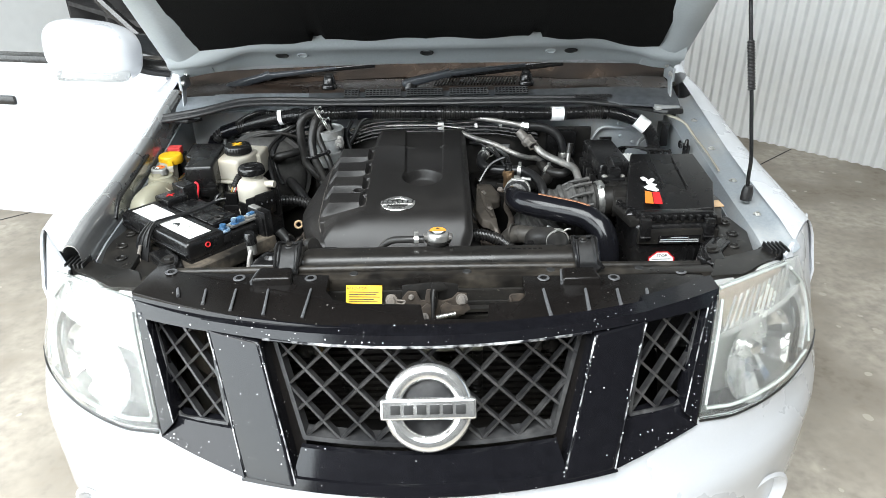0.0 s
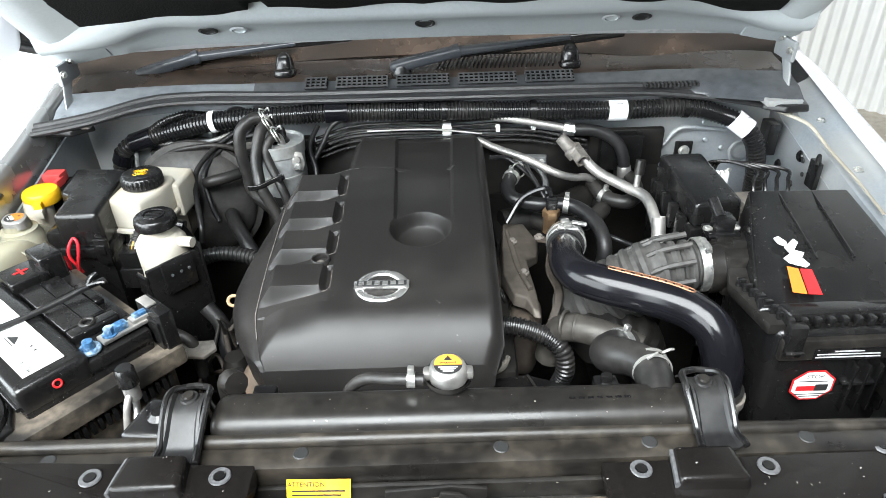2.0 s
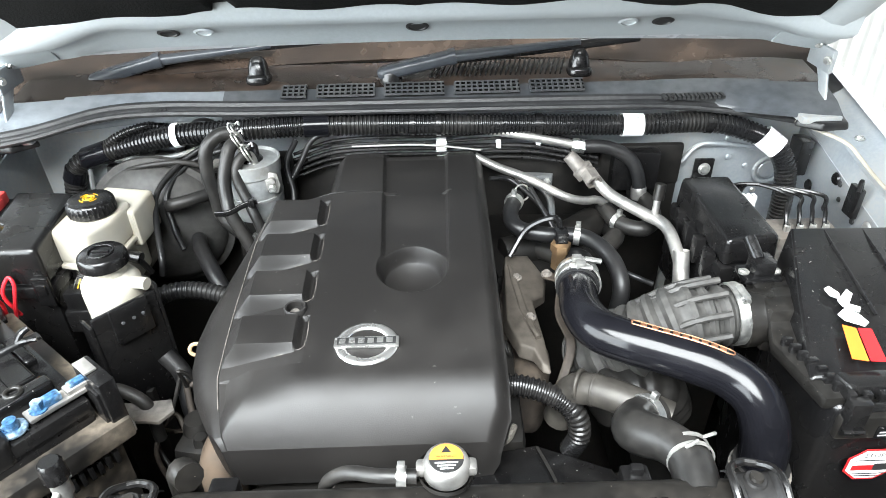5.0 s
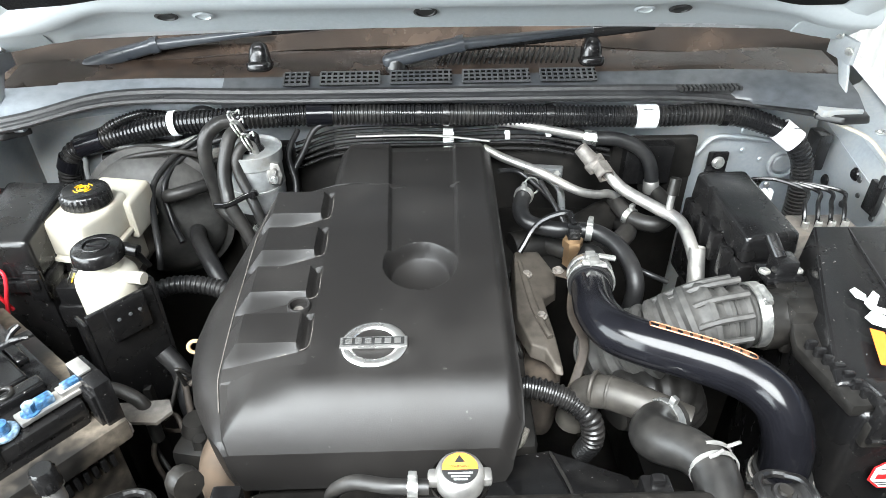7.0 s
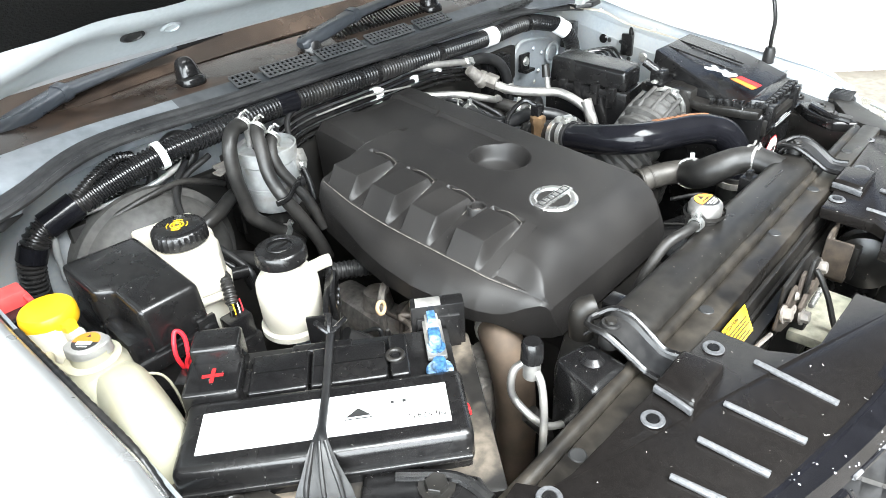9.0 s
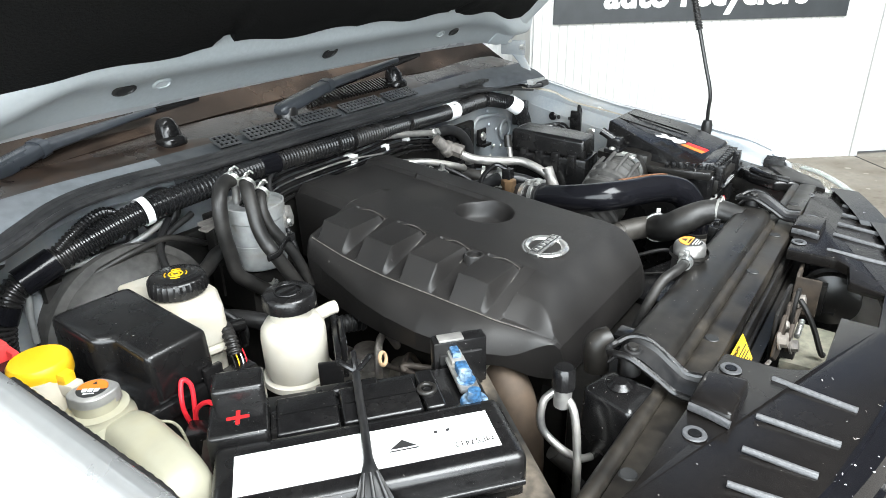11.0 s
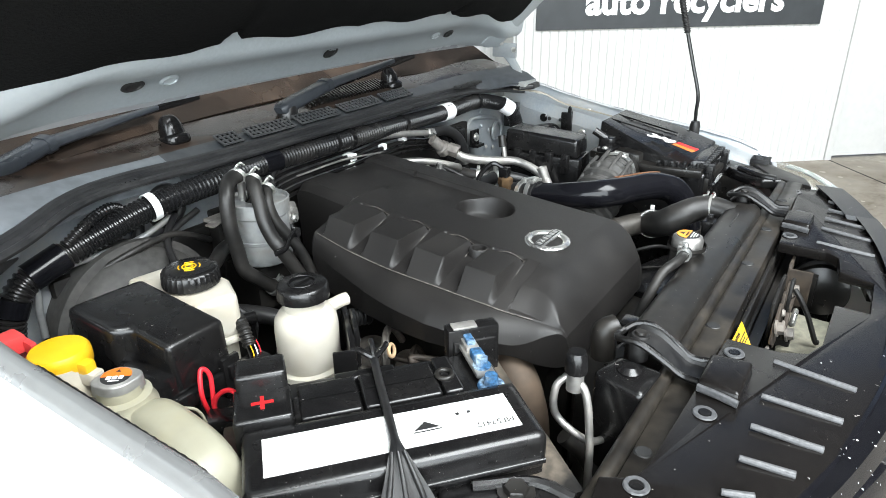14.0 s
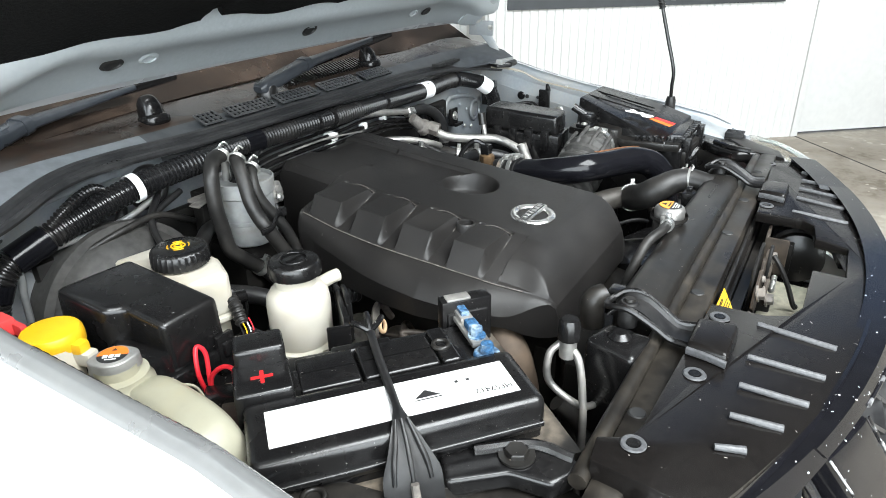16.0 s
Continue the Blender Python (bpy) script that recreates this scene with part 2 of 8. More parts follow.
M_CREASE = material("pale_dust_and_glint_line", (0.11, 0.10, 0.09), 0.8, vary=0.5, scale=160, bump=0.0)
M_FOAM = material("frayed_grey_foam", (0.13, 0.12, 0.105), 0.9, vary=0.5, scale=320, bump=0.9, dust=0.4, dust_colour=(0.2, 0.185, 0.16), dust_scale=60, spec=0.1)
M_BOOT = material("dusty_grey_boot_rubber", (0.040, 0.039, 0.037), 0.6, vary=0.3, scale=90, bump=0.15, dust=0.3, dust_colour=(0.12, 0.11, 0.10), dust_scale=12)
M_CAPZINC = material("dull_pale_zinc", (0.34, 0.335, 0.32), 0.45, metal=0.6, vary=0.15, scale=90, bump=0.05, dust=0.3, dust_colour=(0.3, 0.27, 0.22), dust_scale=30)
M_COPPER = material("copper_outline", (0.30, 0.14, 0.075), 0.4, metal=0.6, vary=0.2, scale=80, bump=0.0)
M_TINT = material("dark_glass", (0.012, 0.013, 0.014), 0.05, vary=0.1, bump=0.0, coat=1.0, rough_vary=0.02)
M_TYRE = material("tyre_rubber", (0.025, 0.024, 0.023), 0.8, vary=0.3, scale=60, bump=0.3, dust=0.4, dust_colour=(0.15, 0.13, 0.11))
M_CARD = material("brown_cardboard", (0.45, 0.31, 0.18), 0.8, vary=0.1, bump=0.1)
M_WINDOWLESS = material("dull_white_fascia", (0.62, 0.62, 0.61), 0.5, vary=0.04, scale=20, bump=0.02, dust=0.15, dust_colour=(0.55, 0.52, 0.47), dust_scale=2.5)
M_SHEETING = material("white_corrugated_steel", (0.66, 0.665, 0.66), 0.42, vary=0.03, scale=10, bump=0.02, dust=0.2, dust_colour=(0.6, 0.57, 0.5), dust_scale=1.8)
M_ROOF = material("aged_grey_roof_sheeting", (0.24, 0.24, 0.235), 0.6, vary=0.1, scale=8, bump=0.03, dust=0.3, dust_colour=(0.20, 0.18, 0.15), dust_scale=1.5)
M_SIGN = material("dark_grey_sign_board", (0.055, 0.06, 0.065), 0.5, vary=0.1, scale=10, bump=0.02)
M_SIGNINK = material("white_sign_paint", (0.85, 0.85, 0.85), 0.5, vary=0.02, bump=0.0)
M_SHADOWY = material("near_black_shed_parts", (0.03, 0.028, 0.028), 0.8, vary=0.4, scale=6, bump=0.1)
M_INTERIOR = material("dark_grey_cabin_trim", (0.035, 0.035, 0.037), 0.7, vary=0.2, scale=60, bump=0.1)


def concrete():
    m = material("stained_concrete", (0.35, 0.315, 0.265), 0.6, vary=0.22, scale=22, bump=0.25, dust=0.95, dust_colour=(0.16, 0.135, 0.105), dust_scale=1.3, spots=(14, 0.2, (0.42, 0.38, 0.32)))
    return m


M_CONCRETE = concrete()


def clear_lens():
    m = bpy.data.materials.new("clear_headlight_plastic")
    m.use_nodes = True
    n, link = m.node_tree.nodes, m.node_tree.links.new
    b = n["Principled BSDF"]
    b.inputs["Base Color"].default_value = (0.93, 0.94, 0.92, 1)
    b.inputs["Roughness"].default_value, b.inputs["IOR"].default_value = 0.06, 1.25
    b.inputs["Transmission Weight"].default_value = 0.94
    noise_a = n.new("ShaderNodeTexNoise")
    noise_a.inputs["Scale"].default_value = 14
    co = n.new("ShaderNodeTexCoord")
    link(co.outputs["Object"], noise_a.inputs["Vector"])
    x = n.new("ShaderNodeMapRange")
    link(noise_a.outputs["Fac"], x.inputs["Value"])
    x.inputs["To Min"].default_value, x.inputs["To Max"].default_value = 0.02, 0.2
    link(x.outputs["Result"], b.inputs["Roughness"])
    return m


M_LENS = clear_lens()
M_AMBER = material("amber_lens", (0.86, 0.74, 0.62), 0.2, vary=0.15, scale=60, bump=0.05, transmission=0.5)
M_REFLECTOR = material("bright_reflector", (0.86, 0.87, 0.86), 0.24, metal=0.6, vary=0.08, scale=20, bump=0.1)

# ---- mesh helpers ----
ORIGIN = {}


def thing(name, at, label, category, group="", kind=""):
    ob = new(name)
    ob.empty_display_size = 0.05
    ob.location = at
    ORIGIN[ob.name] = Vector(at)
    return tagged(ob, label, category, group, kind)


def part(name, bm, mat, parent, label="", smooth=True, angle=40, kind=""):
    """Links bm, given in world metres, as one mesh object under parent."""
    base = ORIGIN[parent.name] if parent else Vector((0, 0, 0))
    me = bpy.data.meshes.new(name)
    bmesh.ops.translate(bm, verts=bm.verts, vec=-base)
    if smooth:
        for f in bm.faces:
            f.smooth = True
        lim = radians(angle)
        for e in bm.edges:
            if len(e.link_faces) == 2 and e.calc_face_angle(0) > lim:
                e.smooth = False
    bm.to_mesh(me)
    bm.free()
    for m in mat if isinstance(mat, (list, tuple)) else [mat]:
        me.materials.append(m)
    ob = new(name, me)
    if parent:
        ob.parent = parent
        ORIGIN[ob.name] = base
    else:
        ORIGIN[ob.name] = Vector((0, 0, 0))
    if label:
        ob["label"] = label
    if kind:
        ob["kind"] = kind
    return ob


def single(name, bm, mat, label, category, group="", kind="", **k):
    """A top-level thing that is one mesh, its origin at the middle of its base."""
    lo = Vector([min(v.co[i] for v in bm.verts) for i in range(3)])
    hi = Vector([max(v.co[i] for v in bm.verts) for i in range(3)])
    base = Vector(((lo.x + hi.x) / 2, (lo.y + hi.y) / 2, lo.z))
    bmesh.ops.translate(bm, verts=bm.verts, vec=-base)
    ob = part(name, bm, mat, None, **k)
    ob.location = base
    ORIGIN[ob.name] = base
    return tagged(ob, label, category, group, kind)


def join(*bms):
    out = bmesh.new()
    for b in bms:
        me = bpy.data.meshes.new("tmp")
        b.to_mesh(me)
        b.free()
        out.from_mesh(me)
        bpy.data.meshes.remove(me)
    return out


def turn(bm, m):
    bmesh.ops.transform(bm, matrix=m, verts=bm.verts)
    return bm


def bevel(bm, width, segments=2, angle=30):
    edges = [e for e in bm.edges if len(e.link_faces) == 2 and e.calc_face_angle(0) > radians(angle)]
    if width and edges:
        bmesh.ops.bevel(bm, geom=edges, offset=width, segments=segments, profile=0.6, affect="EDGES", clamp_overlap=True)
    return bm


def box(x0, x1, y0, y1, z0, z1, r=0.004, seg=2):
    bm = bmesh.new()
    bmesh.ops.create_cube(bm, size=1)
    turn(bm, Matrix.Translation(((x0 + x1) / 2, (y0 + y1) / 2, (z0 + z1) / 2)) @ Matrix.Diagonal((x1 - x0, y1 - y0, z1 - z0, 1)))
    return bevel(bm, min(r, 0.45 * min(abs(x1 - x0), abs(y1 - y0), abs(z1 - z0))), seg)


def prism(poly, z0, z1, r=0.004, taper=0.0, seg=2, slope=None):
    """A polygon in x, y raised from z0 to z1; taper draws the top in by that share; slope(x, y) adds to the top's height."""
    bm = bmesh.new()
    cx, cy = sum(p[0] for p in poly) / len(poly), sum(p[1] for p in poly) / len(poly)
    low = [bm.verts.new((x, y, z0)) for x, y in poly]
    top = [bm.verts.new((x + (cx - x) * taper, y + (cy - y) * taper, z1 + (slope(x, y) if slope else 0))) for x, y in poly]
    bm.faces.new(top), bm.faces.new(low[::-1])
    for i in range(len(poly)):
        j = (i + 1) % len(poly)
        bm.faces.new((low[i], low[j], top[j], top[i]))
    bmesh.ops.recalc_face_normals(bm, faces=bm.faces)
    return bevel(bm, r, seg)


def spline(pts, n=8):
    pts = [Vector(p) for p in pts]
    if len(pts) < 3:
        return [pts[0].lerp(pts[-1], i / n) for i in range(n + 1)]
    out = []
    ext = [pts[0] * 2 - pts[1], *pts, pts[-1] * 2 - pts[-2]]
    for a, b, c, d in zip(ext, ext[1:], ext[2:], ext[3:]):
        for i in range(n):
            t = i / n
            out.append(0.5 * ((2 * b) + (c - a) * t + (2 * a - 5 * b + 4 * c - d) * t * t + (3 * b - a - 3 * c + d) * t ** 3))
    return out + [pts[-1]]


def tube(pts, r, seg=12, n=8, ribs=0.0, depth=0.0, caps=True, flat=1.0):
    """A tube along a smooth line. ribs: their pitch in metres; depth: how deep the grooves are; r may be a function of 0..1."""
    line = spline(pts, n)
    if ribs:
        length = sum((b - a).length for a, b in zip(line, line[1:]))
        count = max(2, int(length / ribs)) * 4
        cum = [0.0]
        for a, b in zip(line, line[1:]):
            cum.append(cum[-1] + (b - a).length)
        fresh, k = [], 0
        for i in range(count + 1):
            s = length * i / count
            while k < len(cum) - 2 and cum[k + 1] < s:
                k += 1
            t = (s - cum[k]) / max(1e-9, cum[k + 1] - cum[k])
            fresh.append(line[k].lerp(line[k + 1], min(1, t)))
        line = fresh
    bm = bmesh.new()
    tangent = (line[1] - line[0]).normalized()
    side = tangent.orthogonal().normalized()
    rings = []
    for i, p in enumerate(line):
        t = ((line[min(i + 1, len(line) - 1)] - line[max(i - 1, 0)])).normalized()
        side = (side - t * side.dot(t)).normalized()
        up = t.cross(side)
        rr = r(i / (len(line) - 1)) if callable(r) else r
        if ribs and i % 4 in (0, 3):
            rr -= depth
        rings.append([bm.verts.new(p + (side * math.cos(a) + up * math.sin(a) * flat) * rr) for a in [2 * math.pi * k / seg for k in range(seg)]])
    for a, b in zip(rings, rings[1:]):
        for k in range(seg):
            bm.faces.new((a[k], a[(k + 1) % seg], b[(k + 1) % seg], b[k]))
    if caps:
        bm.faces.new(rings[0][::-1]), bm.faces.new(rings[-1])
    bmesh.ops.recalc_face_normals(bm, faces=bm.faces)
    return bm


def lathe(profile, at=(0, 0, 0), seg=32, turned=None, lobes=0, lobe=0.0):
    """A body of revolution about z from (radius, height) pairs, then turned and set at a place."""
    bm = bmesh.new()
    rings = []
    for r, z in profile:
        if r < 1e-6:
            rings.append([bm.verts.new((0, 0, z))])
        else:
            rings.append([bm.verts.new(((r + (lobe * (1 if (k % 2) else -1) if lobes else 0)) * math.cos(2 * math.pi * k / seg),
                                        (r + (lobe * (1 if (k % 2) else -1) if lobes else 0)) * math.sin(2 * math.pi * k / seg), z)) for k in range(seg)])
    for a, b in zip(rings, rings[1:]):
        for k in range(seg):
            j = (k + 1) % seg
            if len(a) == 1 and len(b) > 1:
                bm.faces.new((a[0], b[k], b[j]))
            elif len(b) == 1 and len(a) > 1:
                bm.faces.new((a[k], a[j], b[0]))
            elif len(a) > 1:
                bm.faces.new((a[k], a[j], b[j], b[k]))
    bmesh.ops.recalc_face_normals(bm, faces=bm.faces)
    return turn(bm, Matrix.Translation(at) @ (turned.to_4x4() if turned else Matrix()))


def ring(at, r, thick, turned=None, seg=28, tube_seg=10, stretch=1.0):
    bm = bmesh.new()
    rows = []
    for k in range(seg):
        a = 2 * math.pi * k / seg
        rows.append([bm.verts.new(((r + thick * math.cos(b)) * math.cos(a) * stretch, (r + thick * math.cos(b)) * math.sin(a), thick * math.sin(b)))
                     for b in [2 * math.pi * q / tube_seg for q in range(tube_seg)]])
    for k in range(seg):
        for q in range(tube_seg):
            bm.faces.new((rows[k][q], rows[(k + 1) % seg][q], rows[(k + 1) % seg][(q + 1) % tube_seg], rows[k][(q + 1) % tube_seg]))
    bmesh.ops.recalc_face_normals(bm, faces=bm.faces)
    return turn(bm, Matrix.Translation(at) @ (turned.to_4x4() if turned else Matrix()))


def sheet(fn, us, vs, thick=0.0, way=None):
    """A surface fn(u, v) over rows of u and v; with thick it gets a back, moved along way or the normal."""
    bm = bmesh.new()
    g = [[bm.verts.new(fn(u, v)) for v in vs] for u in us]
    for i in range(len(us) - 1):
        for j in range(len(vs) - 1):
            bm.faces.new((g[i][j], g[i + 1][j], g[i + 1][j + 1], g[i][j + 1]))
    bmesh.ops.recalc_face_normals(bm, faces=bm.faces)
    if thick:
        if way:
            old = list(bm.faces)
            res = bmesh.ops.extrude_face_region(bm, geom=old, use_keep_orig=True)
            bmesh.ops.translate(bm, verts=[v for v in res["geom"] if isinstance(v, bmesh.types.BMVert)], vec=Vector(way) * thick)
        else:
            bmesh.ops.solidify(bm, geom=list(bm.faces), thickness=thick)
        bmesh.ops.recalc_face_normals(bm, faces=bm.faces)
    return bm


def beam(pts, ws, hs, p=3.5, seg=16, n=6, up=(0, 0, 1)):
    """A bar with a rounded oblong section along a smooth line; ws and hs are its half width and half height at each point."""
    line = spline(pts, n)
    k = len(pts) - 1
    bm = bmesh.new()
    rings = []
    for i, c in enumerate(line):
        d = (line[min(i + 1, len(line) - 1)] - line[max(i - 1, 0)]).normalized()
        side = d.cross(Vector(up)).normalized()
        top = side.cross(d)
        at = i / (len(line) - 1) * k
        w, h = table(list(enumerate(ws)), at), table(list(enumerate(hs)), at)
        row = []
        for q in range(seg):
            a = 2 * math.pi * (q + 0.5) / seg
            ca, sa = math.cos(a), math.sin(a)
            row.append(bm.verts.new(c + side * (w * math.copysign(abs(ca) ** (2 / p), ca)) + top * (h * math.copysign(abs(sa) ** (2 / p), sa))))
        rings.append(row)
    for a, b in zip(rings, rings[1:]):
        for q in range(seg):
            bm.faces.new((a[q], a[(q + 1) % seg], b[(q + 1) % seg], b[q]))
    bm.faces.new(rings[0][::-1]), bm.faces.new(rings[-1])
    bmesh.ops.recalc_face_normals(bm, faces=bm.faces)
    return bm


def chips(pts, count, small=0.0008, large=0.0035, spread=0.002, way=(0, -1, 0.53)):
    """Flakes of bare primer scattered along a line, each a thin uneven lens."""
    line = spline(pts, 12)
    out = []
    flat = axis(way).to_4x4()
    for _ in range(count):
        u = random.random() * (len(line) - 1.001)
        c = line[int(u)].lerp(line[int(u) + 1], u % 1)
        r = small + (large - small) * random.random() ** 3
        b = bmesh.new()
        bmesh.ops.create_circle(b, cap_ends=True, segments=7, radius=r)
        for v in b.verts:
            v.co *= random.uniform(0.6, 1.3)
        res = bmesh.ops.extrude_face_region(b, geom=list(b.faces))
        bmesh.ops.translate(b, verts=[v for v in res["geom"] if isinstance(v, bmesh.types.BMVert)], vec=(0, 0, 0.0006))
        aside, rise = random.gauss(0, spread), random.gauss(0, spread)
        out.append(turn(b, Matrix.Translation(c + Vector((aside, 0.53 * rise, rise))) @ flat))
    return join(*out)


def pillow(a, b, c, p=3.0):
    """A rounded shell, a superellipsoid with half sizes a, b, c."""
    def pw(v):
        return math.copysign(abs(v) ** (2 / p), v)
    bm = sheet(lambda u, v: (a * pw(math.cos(v)) * pw(math.cos(u)), b * pw(math.cos(v)) * pw(math.sin(u)), c * pw(math.sin(v))), steps(0, 2 * math.pi, 48), steps(-math.pi / 2, math.pi / 2, 30))
    bmesh.ops.remove_doubles(bm, verts=bm.verts, dist=0.00002)
    bmesh.ops.recalc_face_normals(bm, faces=bm.faces)
    return bm


def steps(a, b, n):
    return [a + (b - a) * i / n for i in range(n + 1)]


def table(points, x):
    """Piecewise linear value from pairs."""
    if x <= points[0][0]:
        return points[0][1]
    for (a, p), (b, q) in zip(points, points[1:]):
        if x <= b:
            return p + (q - p) * (x - a) / (b - a)
    return points[-1][1]


def smooth(a, b, x):
    t = max(0.0, min(1.0, (x - a) / (b - a)))
    return t * t * (3 - 2 * t)


def words(text, size, m, depth=0.0005, bold=0.0):
    cu = bpy.data.curves.new("tmp", "FONT")
    cu.body, cu.size, cu.extrude, cu.offset, cu.resolution_u = text, size, depth, bold, 3
    cu.align_x, cu.align_y = "CENTER", "CENTER"
    ob = bpy.data.objects.new("tmp", cu)
    scene.collection.objects.link(ob)
    bpy.context.view_layer.update()
    me = bpy.data.meshes.new_from_object(ob.evaluated_get(bpy.context.evaluated_depsgraph_get()))
    bpy.data.objects.remove(ob), bpy.data.curves.remove(cu)
    bm = bmesh.new()
    bm.from_mesh(me)
    bpy.data.meshes.remove(me)
    return turn(bm, m)


def plate(m, w, h, t=0.0006, r=0.0):
    """A thin flat label, w by h, in the plane of m."""
    bm = box(-w / 2, w / 2, -h / 2, h / 2, 0, t, r)
    return turn(bm, m)


def bolt(at, r=0.008, h=0.006, turned=None, washer=1.5):
    a = lathe([(0, h), (r * 0.9, h), (r, h * 0.8), (r, 0)], (0, 0, 0), 6)
    b = lathe([(0, 0.0015), (r * washer, 0.0015), (r * washer, -0.001)], (0, 0, 0), 16)
    return turn(join(a, b), Matrix.Translation(at) @ (turned.to_4x4() if turned else Matrix()))


def axis(to):
    """The turn that takes z to a direction."""
    return Vector(to).to_track_quat("Z", "Y").to_matrix()

# ---- the shed ----
WALL_A, WALL_B, HEIGHT = 4.62, 3.93, 5.2


def slab(poly, z0, z1):
    return prism(poly, z0, z1, 0)


floor = single("floor", slab([shed(s, n, 0)[:2] for s, n in ((-8, -14), (9, -14), (9, 6), (-8, 6))], -0.2, 0.0), M_CONCRETE,
               "stained grey concrete floor with saw-cut joints", "floor", kind="structure", smooth=False)
for s0, n0, s1, n1 in ((-8, 0.9, 9, 0.9), (-8, -2.3, 9, -2.3), (-1.15, -6, -1.15, 4.6), (-3.9, -6, -3.9, 4.6), (2.9, -6, 2.9, 4.6)):
    a, b = shed(s0, n0, 0), shed(s1, n1, 0)
    k = (b - a).normalized().cross(Vector((0, 0, 1))) * 0.004
    part("joint", prism([(a + k)[:2], (b + k)[:2], (b - k)[:2], (a - k)[:2]], -0.01, 0.0025, 0), M_SHADOWY, floor, smooth=False)


def corrugated(s0, s1, n, z0, z1, pitch=0.076, deep=0.024):
    count = int((s1 - s0) / pitch * 8)

    def fn(u, v):
        return shed(u, n + deep * 0.5 * math.cos(2 * math.pi * u / pitch), v)
    return sheet(fn, steps(s0, s1, count), [z0, z1], 0.02, ACROSS)


single("wall_east", corrugated(-8, 0.36, WALL_A, 0.0, HEIGHT), M_SHEETING, "white corrugated steel shed wall", "wall", kind="structure")
single("wall_end", turn(box(-0.05, 0.05, -5, 5.2, 0, HEIGHT, 0), Matrix.Translation(shed(-8, -0.5, 0)) @ Matrix.Rotation(math.atan2(ACROSS.y, ACROSS.x) - math.pi / 2, 4, "Z")),
       M_SHEETING, "plain pale shed end wall", "wall", kind="structure", smooth=False)
# Far end wall lies out of view, dark to keep reflections black.
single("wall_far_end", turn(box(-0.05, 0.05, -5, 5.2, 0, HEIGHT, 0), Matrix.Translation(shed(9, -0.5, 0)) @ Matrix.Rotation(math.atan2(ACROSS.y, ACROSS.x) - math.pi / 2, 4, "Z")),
       M_SHADOWY, "unseen shed end wall, darkened for the reflections", "wall", kind="structure", smooth=False)
single("ceiling", turn(box(-8, 9, -5, 5.2, HEIGHT, HEIGHT + 0.1, 0), Matrix.Rotation(math.atan2(ALONG.y, ALONG.x), 4, "Z")), M_ROOF, "pale shed roof lining", "ceiling", kind="structure", smooth=False)


# Unseen wall added here to hide bright sky from the grille's reflections.
single("wall_front_blocker", prism([shed(a, b, 0)[:2] for a, b in ((1.72, -4.6), (9, -4.6), (9, -4.45), (1.72, -4.45))], 0, HEIGHT, 0), M_SHADOWY, "unseen dark wall added beside the doorway to block sky reflections", "wall", kind="structure", smooth=False)


def ribbed(s0, s1, n, z0, z1, pitch=0.06):
    """Fine-ribbed wall cladding."""
    us = []
    s = s0
    while s < s1:
        us += [s, min(s1, s + pitch * 0.8), min(s1, s + pitch * 0.88)]
        s += pitch
    us = sorted(set(us + [s1]))

    def fn(u, v):
        k = ((u - s0) / pitch) % 1
        return shed(u, n - (0.0 if 0.82 < k < 0.95 else 0.009), v)
    return sheet(fn, us, [z0, z1], 0.05, ACROSS)


office = thing("wall_office", shed(1.5, WALL_B, 0), "white ribbed cladding of a boxed-out office wall", "wall", kind="structure")
part("cladding", ribbed(0.36, 2.855, WALL_B, 0.0, 3.0), M_WINDOWLESS, office, smooth=False)
part("return_wall", prism([shed(a, b, 0)[:2] for a, b in ((0.34, WALL_B + 0.003), (0.42, WALL_B + 0.06), (0.42, WALL_A), (0.34, WALL_A))], 0, 3.0, 0), M_WINDOWLESS, office, smooth=False)
part("seam", prism([shed(a, b, 0)[:2] for a, b in ((2.0, WALL_B - 0.012), (2.012, WALL_B - 0.012), (2.012, WALL_B), (2.0, WALL_B))], 0, 3.0, 0), M_WINDOWLESS, office)
door1 = thing("door_1", shed(3.6, WALL_B, 0), "closed white sheet-clad sliding door", "door", kind="structure")
part("door_leaf", prism([shed(a, b, 0)[:2] for a, b in ((2.945, WALL_B + 0.03), (5.4, WALL_B + 0.03), (5.4, WALL_B + 0.08), (2.945, WALL_B + 0.08))], 0.02, 3.0, 0.002), M_WINDOWLESS, door1)
part("door_post", prism([shed(a, b, 0)[:2] for a, b in ((2.86, WALL_B - 0.02), (2.915, WALL_B - 0.02), (2.915, WALL_B + 0.1), (2.86, WALL_B + 0.1))], 0.0, 3.0, 0.002), M_WINDOWLESS, door1)
part("gap", prism([shed(a, b, 0)[:2] for a, b in ((2.905, WALL_B + 0.1), (2.975, WALL_B + 0.1), (2.975, WALL_B + 0.12), (2.905, WALL_B + 0.12))], 0.0, 3.0, 0), M_SHADOWY, door1)
sign = thing("sign_board", shed(1.53, WALL_B - 0.02, 0.98), "dark grey sign board with white lettering on the wall", "sign")
part("board", prism([shed(a, b, 0)[:2] for a, b in ((0.49, WALL_B - 0.03), (2.574, WALL_B - 0.03), (2.574, WALL_B - 0.005), (0.49, WALL_B - 0.005))], 1.03, 1.75, 0.002), M_SIGN, sign)
face = Matrix((( *(-ALONG * -1),), (0, 0, 1), (*(-ACROSS),))).transposed().to_4x4()
